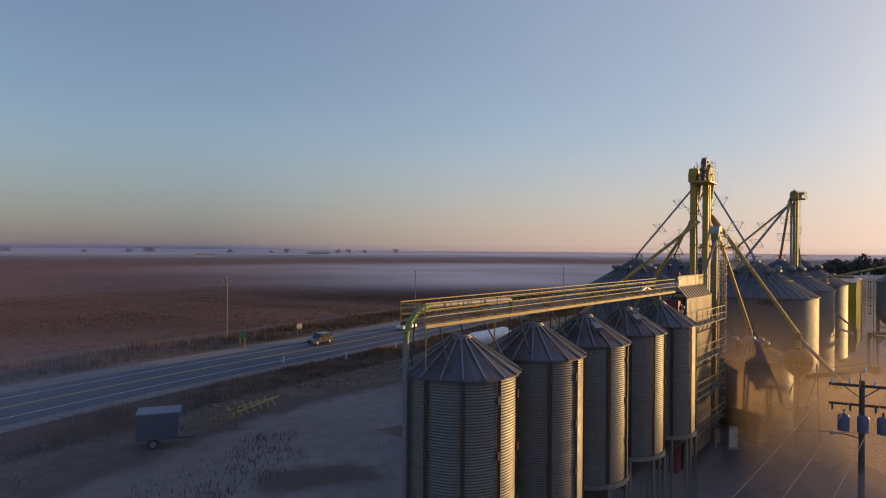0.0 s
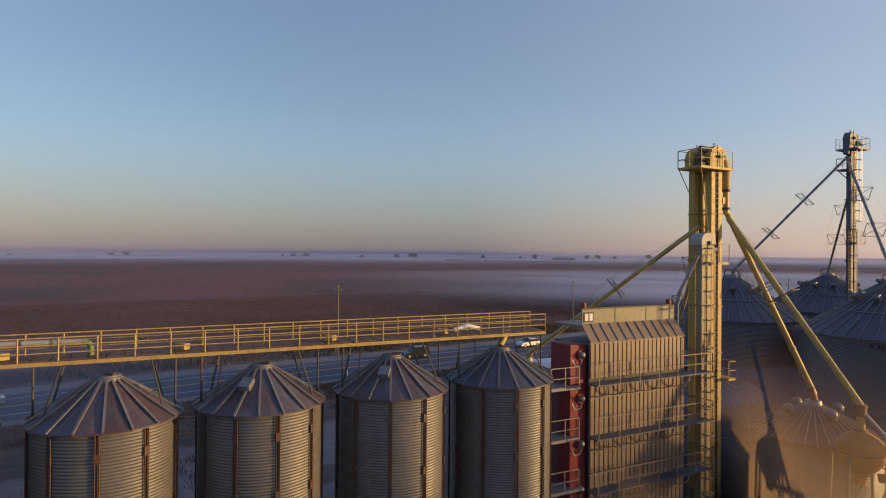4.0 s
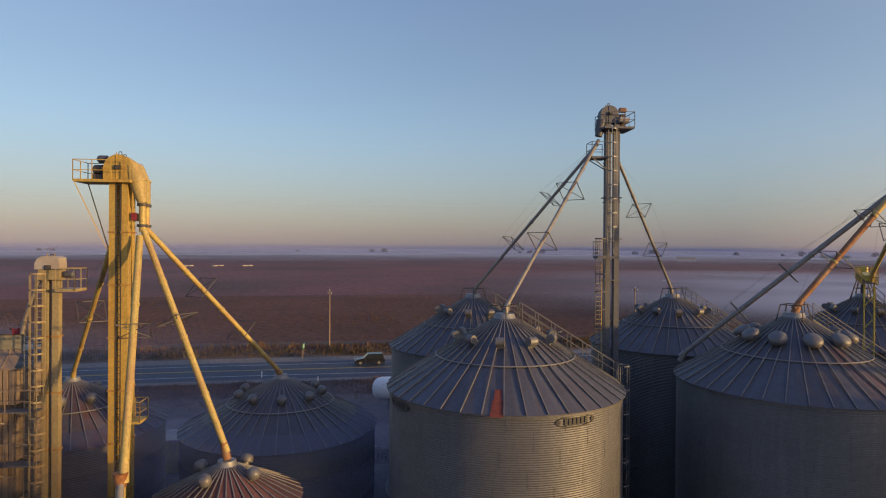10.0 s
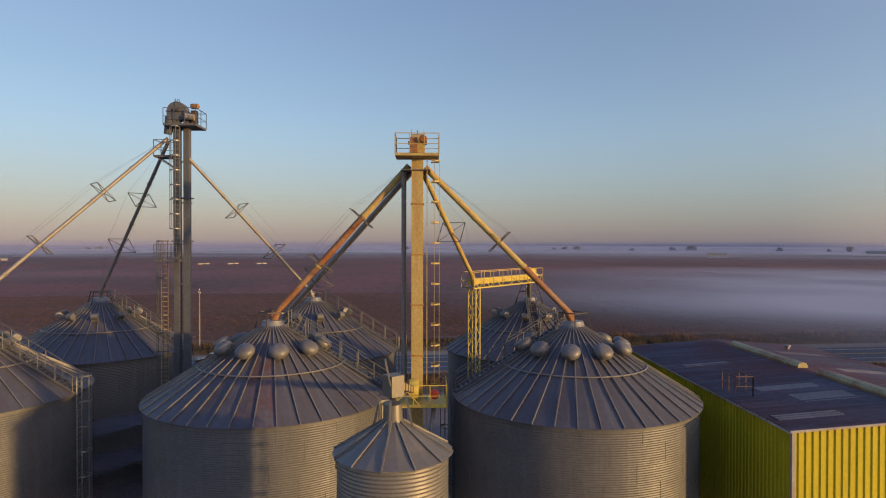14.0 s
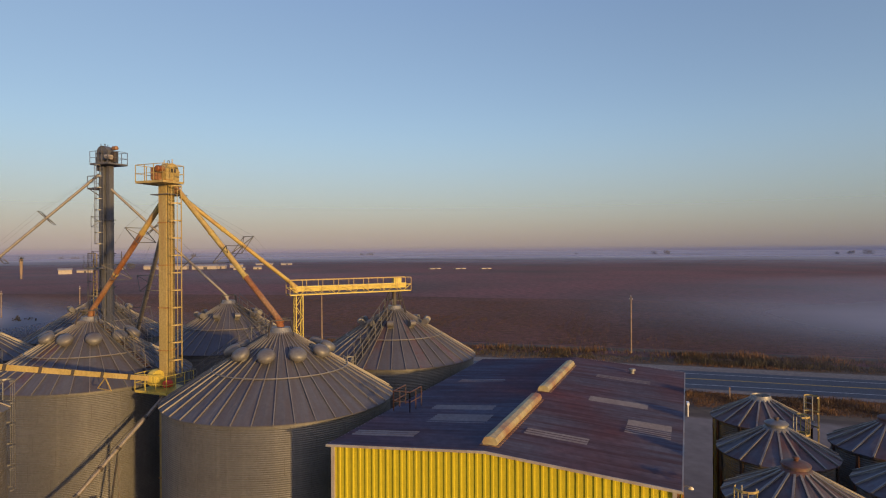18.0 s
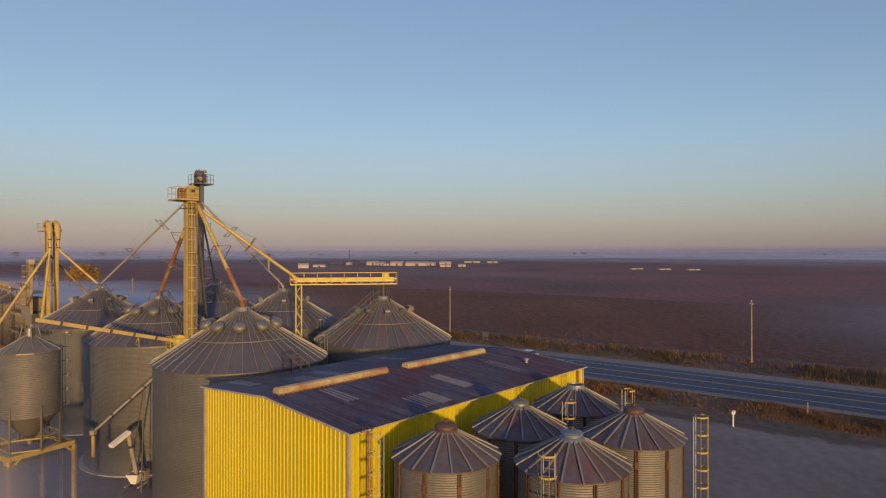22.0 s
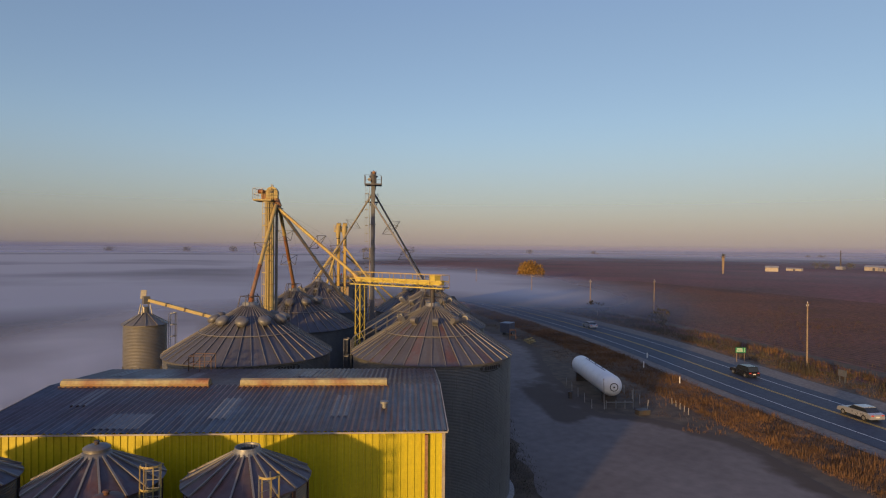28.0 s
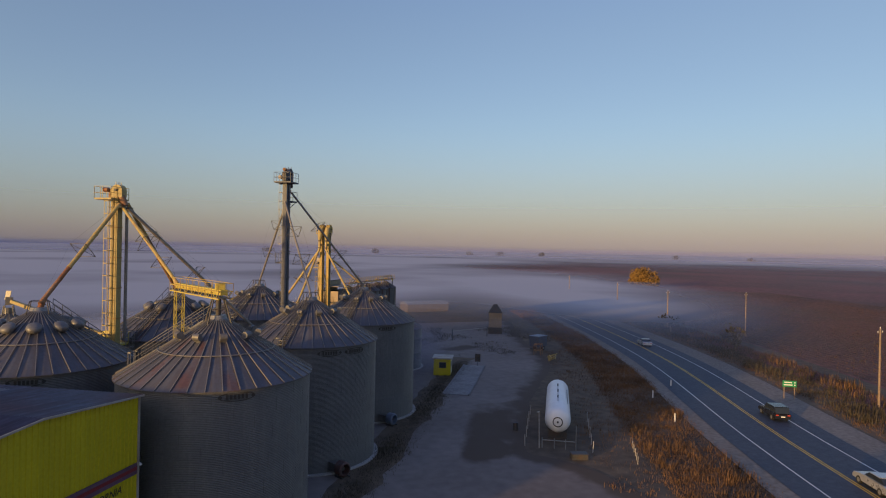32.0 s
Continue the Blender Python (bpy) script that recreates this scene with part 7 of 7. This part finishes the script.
for i, (az, dist, h, w) in enumerate([(106, 640, 10, 16), (107.5, 650, 7, 9), (104, 600, 5, 8), (118, 720, 11, 24), (119.5, 730, 8, 14), (123, 620, 6, 10), (111, 900, 9, 13),
                                      (101, 980, 9, 16), (100, 990, 10, 12), (98.5, 985, 8, 18), (95.5, 900, 11, 13), (128, 1100, 9, 20), (129.1, 1150, 8, 14), (130, 1200, 6, 12), (143, 1300, 9, 22),
                                      (144.1, 1350, 7, 16), (151, 1400, 5, 12), (170.5, 1450, 8, 20), (171.3, 1500, 6, 12), (186.5, 1500, 7, 18), (-164.5, 560, 6, 16), (-163.5, 565, 5, 10),
                                      (-128, 640, 12, 14), (-124, 900, 9, 26), (-121, 930, 8, 20), (-140, 800, 8, 20), (-146, 820, 8, 18), (-112, 700, 10, 24), (-108, 720, 9, 20), (-102, 760, 9, 24)]):
    p = far_spot(az, 1300 + dist * 0.35)
    tree(p.x, p.y, h * 1.35, w * 1.3, leaf_mat, "dark leafy tree far off in the mist", 100 + i, 240)
for i, (x, y, h, w) in enumerate([(226, 338, 12, 17), (240, 341, 14, 18), (254, 345, 13, 16), (214, 332, 10, 12), (268, 350, 11, 15)]):
    tree(x, y, h, w, leaf_mat, "broad dark tree in the golden mist", 200 + i, 420)
tree(-204, -104, 9.5, 21, autumn_mat, "round orange autumn tree beside the highway", 301, 1100)
tree(-62, 64, 4.5, 6, brush_mat, "bare brushy shrub beyond the road", 302, 160)
tree(-70, 40, 4, 7, brush_mat, "dark shrub beyond the road", 303, 160)
for i, (x, y, h, w) in enumerate(((-606, -72, 6, 16), (-600, -60, 5, 12), (-615, -44, 6, 14), (-620, -10, 4, 10))):
    tree(x, y, h, w, leaf_mat, "dark tree beside the distant farm", 400 + i, 150)
palm = thing("palm_tree", pose(-400, -72, 0), "tall palm with a shaggy trunk far across the field", "tree")
part("trunk", Shape().tube((0, 0, 0), (0, 0, 14), 0.7, 8, 1.1), pole_wood, palm)
s = Shape()
for i in range(40):
    a, e = rng.uniform(0, 6.28), rng.uniform(-0.7, 0.9)
    d = Vector((math.cos(a) * math.cos(e), math.sin(a) * math.cos(e), math.sin(e)))
    sd = d.cross(UP).normalized() * 0.5
    s.add([Vector((0, 0, 14)) + sd, Vector((0, 0, 14)) - sd, Vector((0, 0, 14)) + d * 3.6], [(0, 1, 2)])
part("fronds", s, leaf_mat, palm)


def far_house(x, y, w, d, h, turn, wall=far_wall, label="pale farm building far across the field"):
    b = thing("farm_building", pose(x, y, 0, 0, 0, turn), label, "building", "distant farm")
    part("house_body", Shape().box(0, 0, h / 2, w, d, h), wall, b)
    part("roof", Shape().add([(-w / 2 - 0.4, -d / 2 - 0.4, h), (w / 2 + 0.4, -d / 2 - 0.4, h), (w / 2 + 0.4, d / 2 + 0.4, h), (-w / 2 - 0.4, d / 2 + 0.4, h), (-w / 2 - 0.4, 0, h * 1.45), (w / 2 + 0.4, 0, h * 1.45)],
                             [(0, 1, 5, 4), (3, 4, 5, 2), (0, 4, 3), (1, 2, 5), (0, 3, 2, 1)]), far_roof, b)
    part("door", Shape().box(d * 0.1, -d / 2 - 0.03, h * 0.4, w * 0.15, 0.06, h * 0.8), dark_steel, b)


for x, y, w, d, h, turn in ((-609, -23, 14, 9, 3.4, 84), (-600, -12, 8, 7, 3.0, 60), (-591, 8, 13, 9, 3.6, 84), (-588, 31, 24, 10, 3.4, 88), (-600, 46, 10, 8, 3.0, 80), (-640, 60, 14, 8, 3.0, 90)):
    far_house(x, y, w, d, h, turn)
for x, y, w in ((-529, -65, 13), (-547, 67, 11), (-560, 84, 8), (-744, 90, 22), (-735, 118, 14), (-590, -4, 6)):
    far_house(x, y, w, 4, 2.0, 88, far_wall, "long white trailer far across the field")
for i in range(3):
    far_house(-488 + 10 * i, 252 + 23 * i, 13, 4, 0.8, 115, far_wall, "long white low building far across the field")
for az, dist, w, h in ((-163, 570, 10, 3.4), (115.5, 900, 26, 5), (103.8, 1200, 44, 6)):
    p = far_spot(az, dist)
    far_house(p.x, p.y, w, 8, h, az + 90, far_wall, "pale building far off in the mist")
# low woods along the horizon, behind the haze
woods = Shape()
for i in range(900):
    a = rng.uniform(0, 2 * math.pi)
    k = noise.noise(Vector((math.cos(a) * 3.1, math.sin(a) * 3.1, 0.7))) + 0.5 * noise.noise(Vector((math.cos(a) * 11, math.sin(a) * 11, 2.0)))
    if k < 0.12:
        continue
    d = rng.uniform(4720, 5000)
    p = Vector((40 + d * math.cos(a), 80 + d * math.sin(a), -2))
    h, w = rng.uniform(3, 7) + 9 * max(k, 0), rng.uniform(8, 30)
    woods.rev([(w, 0), (w * 1.05, h * 0.45), (w * 0.7, h * rng.uniform(0.8, 1.0)), (w * 0.2, h * rng.uniform(0.95, 1.15))], 7, x=p.x, y=p.y)
whole("far_woods", woods, leaf_mat, "low dark woods along the misty horizon", "woods", kind="stuff")
mast = thing("radio_mast", pose(-620, -54, 0), "thin dark radio mast on the horizon", "mast")
part("lattice", Shape().tube((0, 0, 0), (0, 0, 19), 0.7, 6, 0.4), dark_steel, mast)
part("base_shed", Shape().box(0, 0, 1.5, 10, 6, 3), far_roof, mast)

# ---- ground fog: a thin misty sheet lying over the fields, and dust over the yard ----
def oval_here(x, y, banks):
    for cx, cy, turn, rx, ry, dense, inner in banks:
        a = radians(turn)
        dx, dy = x - cx, y - cy
        if math.hypot((dx * math.cos(a) + dy * math.sin(a)) / rx, (-dx * math.sin(a) + dy * math.cos(a)) / ry) < 1.02:
            return True
    return False


def fog_sheet(name, z, banks, ring, gloss, rough, scale, tint, billow, label):
    """A level sheet of mist made of oval banks (middle, turn, half lengths, density, start of the rim) and a far ring."""
    ma = bpy.data.materials.new(name)
    ma.use_nodes = True
    n, l = ma.node_tree.nodes, ma.node_tree.links
    n.remove(n["Principled BSDF"])
    geo = n.new("ShaderNodeNewGeometry")

    def calc(op, a, b):
        m = n.new("ShaderNodeMath")
        m.operation = op
        for sock, val in zip(m.inputs, (a, b)):
            if isinstance(val, (int, float)):
                sock.default_value = val
            else:
                l.new(val, sock)
        return m.outputs[0]

    def bank(x, y, turn, rx, ry, dense, inner):
        mp, ln, r = (n.new("ShaderNode" + k) for k in ("Mapping", "VectorMath", "MapRange"))
        mp.vector_type = "TEXTURE"
        mp.inputs["Location"].default_value, mp.inputs["Rotation"].default_value, mp.inputs["Scale"].default_value = (x, y, 0), (0, 0, radians(turn)), (rx, ry, 1e6)
        l.new(geo.outputs["Position"], mp.inputs["Vector"])
        ln.operation = "LENGTH"
        l.new(mp.outputs["Vector"], ln.inputs[0])
        r.interpolation_type = "SMOOTHSTEP"
        r.inputs["From Min"].default_value, r.inputs["From Max"].default_value = inner, 1.0
        r.inputs["To Min"].default_value, r.inputs["To Max"].default_value = dense, 0.0
        l.new(ln.outputs["Value"], r.inputs["Value"])
        return r.outputs["Result"]

    total = 0.0
    for b in banks:
        total = calc("ADD", total, bank(*b))
    nz, wisps = n.new("ShaderNodeTexNoise"), n.new("ShaderNodeMapRange")
    nz.inputs["Scale"].default_value, nz.inputs["Detail"].default_value = scale, 5.0
    l.new(geo.outputs["Position"], nz.inputs["Vector"])
    wisps.inputs["From Min"].default_value, wisps.inputs["From Max"].default_value = 0.32, 0.66
    wisps.inputs["To Min"].default_value, wisps.inputs["To Max"].default_value = 0.55, 1.2
    l.new(nz.outputs["Fac"], wisps.inputs["Value"])
    alpha = calc("MULTIPLY", total, wisps.outputs["Result"])
    if ring:
        far, streak = n.new("ShaderNodeTexNoise"), n.new("ShaderNodeMapRange")
        far.inputs["Scale"].default_value, far.inputs["Detail"].default_value = 0.0045, 4.0
        l.new(geo.outputs["Position"], far.inputs["Vector"])
        for sock, val in zip(("From Min", "From Max", "To Min", "To Max"), (0.34, 0.64, 0.66, 1.1)):
            streak.inputs[sock].default_value = val
        l.new(far.outputs["Fac"], streak.inputs["Value"])
        edge = calc("SUBTRACT", ring[2], bank(40, 80, 0, ring[1], ring[1], ring[2], ring[0] / ring[1]))
        alpha = calc("ADD", alpha, calc("MULTIPLY", edge, streak.outputs["Result"]))
    alpha = calc("MINIMUM", alpha, 0.9)
    clear, haze, glint, both, veil = (n.new("ShaderNode" + k) for k in ("BsdfTransparent", "BsdfDiffuse", "BsdfGlossy", "MixShader", "MixShader"))
    haze.inputs["Color"].default_value = glint.inputs["Color"].default_value = tint
    if billow:
        bz, bu = n.new("ShaderNodeTexNoise"), n.new("ShaderNodeBump")
        bz.inputs["Scale"].default_value, bz.inputs["Detail"].default_value = 1.5, 2.0
        l.new(geo.outputs["Position"], bz.inputs["Vector"])
        bu.inputs["Strength"].default_value, bu.inputs["Distance"].default_value = 1.0, billow
        l.new(bz.outputs["Fac"], bu.inputs["Height"])
        l.new(bu.outputs["Normal"], haze.inputs["Normal"])
    glint.inputs["Roughness"].default_value = rough
    l.new(haze.outputs[0], both.inputs[1])
    l.new(glint.outputs[0], both.inputs[2])
    both.inputs[0].default_value = gloss
    l.new(alpha, veil.inputs[0])
    l.new(clear.outputs[0], veil.inputs[1])
    l.new(both.outputs[0], veil.inputs[2])
    l.new(veil.outputs[0], n["Material Output"].inputs["Surface"])
    radii = [6.0 * k for k in range(1, 70)] + [420, 470, 540, 640, 800, 1050, 1500, 2200, 3200, 4600]
    s = Shape()
    for a, b in zip(radii, radii[1:]):
        for k in range(96):
            t0, t1 = 2 * math.pi * k / 96, 2 * math.pi * (k + 1) / 96
            q = [(40 + r * math.cos(t), 80 + r * math.sin(t), z) for r, t in ((a, t0), (b, t0), (b, t1), (a, t1))]
            if (ring and b > ring[0]) or any(oval_here(x, y, banks) for x, y, _ in q):
                s.add(q, [(0, 1, 2, 3)])
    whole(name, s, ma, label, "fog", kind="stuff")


fog_sheet("fog_layer", 3.4, [
    (95, 385, 8, 300, 240, 0.95, 0.3),
    (5, 225, 25, 110, 70, 0.4, 0.0),
    (40, -185, 15, 350, 235, 0.85, 0.55),
    (60, -560, 10, 620, 360, 0.85, 0.6),
    (300, 110, 80, 240, 120, 0.6, 0.3),
    (-72, 8, 60, 105, 52, 0.58, 0.0),
    (-130, -60, 62, 150, 70, 0.8, 0.1),
    (-330, 20, 60, 260, 150, 0.12, 0.1),
], (360.0, 1300.0, 0.9), 0.2, 0.8, 0.006, (0.48, 0.475, 0.50, 1), 0.0, "thin layer of pale morning ground fog")
fog_sheet("mist_layer", 4.4, [
    (50, 33, 55, 75, 30, 0.7, 0.3),
    (66, 71, 55, 38, 19, 0.7, 0.25),
], None, 0.25, 0.6, 0.02, (0.66, 0.60, 0.58, 1), 0.0, "thin veil of mist over the yard")

# the dark blue tint puts the bins' shade into these mist sheets
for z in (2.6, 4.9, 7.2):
    fog_sheet("mist_layer", z, [(19, 63, 52, 30, 14, 0.27, 0.35), (33, 82, 52, 24, 7, 0.16, 0.3)], None, 0.1, 0.8, 0.03, (0.25, 0.245, 0.33, 1), 0.0, "thin mist between the bins, tinted dark blue for their shade")

# see-through sheets as hanging veils of dust by the loading hopper, lit through by the sun
def dust_veil(cx, cy, turn, half, dense, lit=False, tint=(0.22, 0.165, 0.115), low_top=4.0, high_top=13.0):
    ma = bpy.data.materials.new("dust_veil")
    ma.use_nodes = True
    n, l = ma.node_tree.nodes, ma.node_tree.links
    n.remove(n["Principled BSDF"])
    geo, sep, top, low, mp, ln, rim, nz, wisp, m1, m2, m3, clear, dust, mix = (n.new("ShaderNode" + k) for k in (
        "NewGeometry", "SeparateXYZ", "MapRange", "MapRange", "Mapping", "VectorMath", "MapRange", "TexNoise", "MapRange", "Math", "Math", "Math", "BsdfTransparent", "BsdfDiffuse" if lit else "BsdfTranslucent", "MixShader"))
    l.new(geo.outputs["Position"], sep.inputs[0])
    l.new(geo.outputs["Position"], mp.inputs["Vector"])
    l.new(geo.outputs["Position"], nz.inputs["Vector"])
    mp.vector_type, ln.operation = "TEXTURE", "LENGTH"
    mp.inputs["Location"].default_value, mp.inputs["Rotation"].default_value, mp.inputs["Scale"].default_value = (cx, cy, 0), (0, 0, radians(turn)), (half, 1e4, 1e4)
    l.new(mp.outputs["Vector"], ln.inputs[0])
    nz.inputs["Scale"].default_value, nz.inputs["Detail"].default_value = 0.14, 3.0
    for node, src, lo, hi, a, b in ((top, sep.outputs["Z"], low_top, high_top, dense, 0.0), (low, sep.outputs["Z"], -0.6, 1.2, 0.0, 1.0), (rim, ln.outputs["Value"], 0.5, 1.0, 1.0, 0.0), (wisp, nz.outputs["Fac"], 0.3, 0.7, 0.7, 1.15)):
        node.interpolation_type = "SMOOTHSTEP"
        l.new(src, node.inputs["Value"])
        for sock, val in zip(("From Min", "From Max", "To Min", "To Max"), (lo, hi, a, b)):
            node.inputs[sock].default_value = val
    for m, a, b in ((m1, top, rim), (m2, m1, low), (m3, m2, wisp)):
        m.operation = "MULTIPLY"
        l.new(a.outputs[0], m.inputs[0])
        l.new(b.outputs[0], m.inputs[1])
    dust.inputs["Color"].default_value = (0.37, 0.325, 0.295, 1) if lit else (*tint, 1)
    l.new(m3.outputs[0], mix.inputs[0])
    l.new(clear.outputs[0], mix.inputs[1])
    l.new(dust.outputs[0], mix.inputs[2])
    l.new(mix.outputs[0], n["Material Output"].inputs["Surface"])
    d, out = (Vector((math.cos(radians(turn + k)), math.sin(radians(turn + k)), 0)) for k in (0, -90))
    foot = [Vector((cx, cy, 0)) + d * (half * (k / 12 - 1)) + out * (0.3 * math.sin(k * 0.5)) for k in range(25)]
    whole("dust_veil", Shape().sheet([p + UP * 15.0 for p in foot], [p + UP * 0.06 for p in foot]), ma, "thin golden veil of dust hanging over the yard" if lit else "thin golden veil of dust hanging beside the dryer", "dust", smooth=True, kind="stuff")


dust_veil(27.5, 44.5, 111, 12.5, 0.66)
# brighter gold tints paint the backlit glow into the dust's colour
dust_veil(35.2, 43.2, 111, 11.5, 0.8, False, (0.46, 0.34, 0.21), 2.5, 8.5)
dust_veil(22.4, 33.0, 111, 9.5, 0.66, False, (0.44, 0.32, 0.20), 3.0, 9.0)
dust_veil(64.5, 79.2, 52, 19.0, 0.35, True)

# tinted see-through cylinders painted as horizon haze, thinning upwards: a low one before the far trees and a tall one
# behind
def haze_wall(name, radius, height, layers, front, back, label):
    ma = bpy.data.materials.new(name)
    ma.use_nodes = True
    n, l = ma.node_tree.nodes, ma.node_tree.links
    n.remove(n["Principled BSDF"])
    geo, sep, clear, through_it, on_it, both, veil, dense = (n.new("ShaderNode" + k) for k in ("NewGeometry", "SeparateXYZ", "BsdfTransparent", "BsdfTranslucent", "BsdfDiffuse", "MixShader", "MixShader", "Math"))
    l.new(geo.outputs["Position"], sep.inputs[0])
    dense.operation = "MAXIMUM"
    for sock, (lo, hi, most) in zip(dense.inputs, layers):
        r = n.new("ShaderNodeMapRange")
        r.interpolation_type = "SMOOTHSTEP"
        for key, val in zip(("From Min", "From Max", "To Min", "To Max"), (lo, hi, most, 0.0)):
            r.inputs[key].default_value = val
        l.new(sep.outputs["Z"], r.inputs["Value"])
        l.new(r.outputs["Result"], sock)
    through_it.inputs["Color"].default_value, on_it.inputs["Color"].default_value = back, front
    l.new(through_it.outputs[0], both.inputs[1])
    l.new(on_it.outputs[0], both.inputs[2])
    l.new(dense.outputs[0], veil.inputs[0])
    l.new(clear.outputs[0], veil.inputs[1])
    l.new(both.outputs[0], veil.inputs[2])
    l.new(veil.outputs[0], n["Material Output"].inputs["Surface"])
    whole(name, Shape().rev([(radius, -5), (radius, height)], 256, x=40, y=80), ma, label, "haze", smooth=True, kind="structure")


haze_wall("backdrop", 4650, 1020, ((-300.0, 1000.0, 0.76), (10.0, 75.0, 0.92)), (0.20, 0.195, 0.30, 1), (0.72, 0.72, 1.0, 1), "see-through violet sheet painted as haze along the horizon")
haze_wall("backdrop", 1250, 40, ((2.0, 30.0, 0.42), (0.0, 10.0, 0.55)), (0.20, 0.195, 0.27, 1), (0.72, 0.72, 0.95, 1), "low see-through sheet painted as pale mist before the far trees")
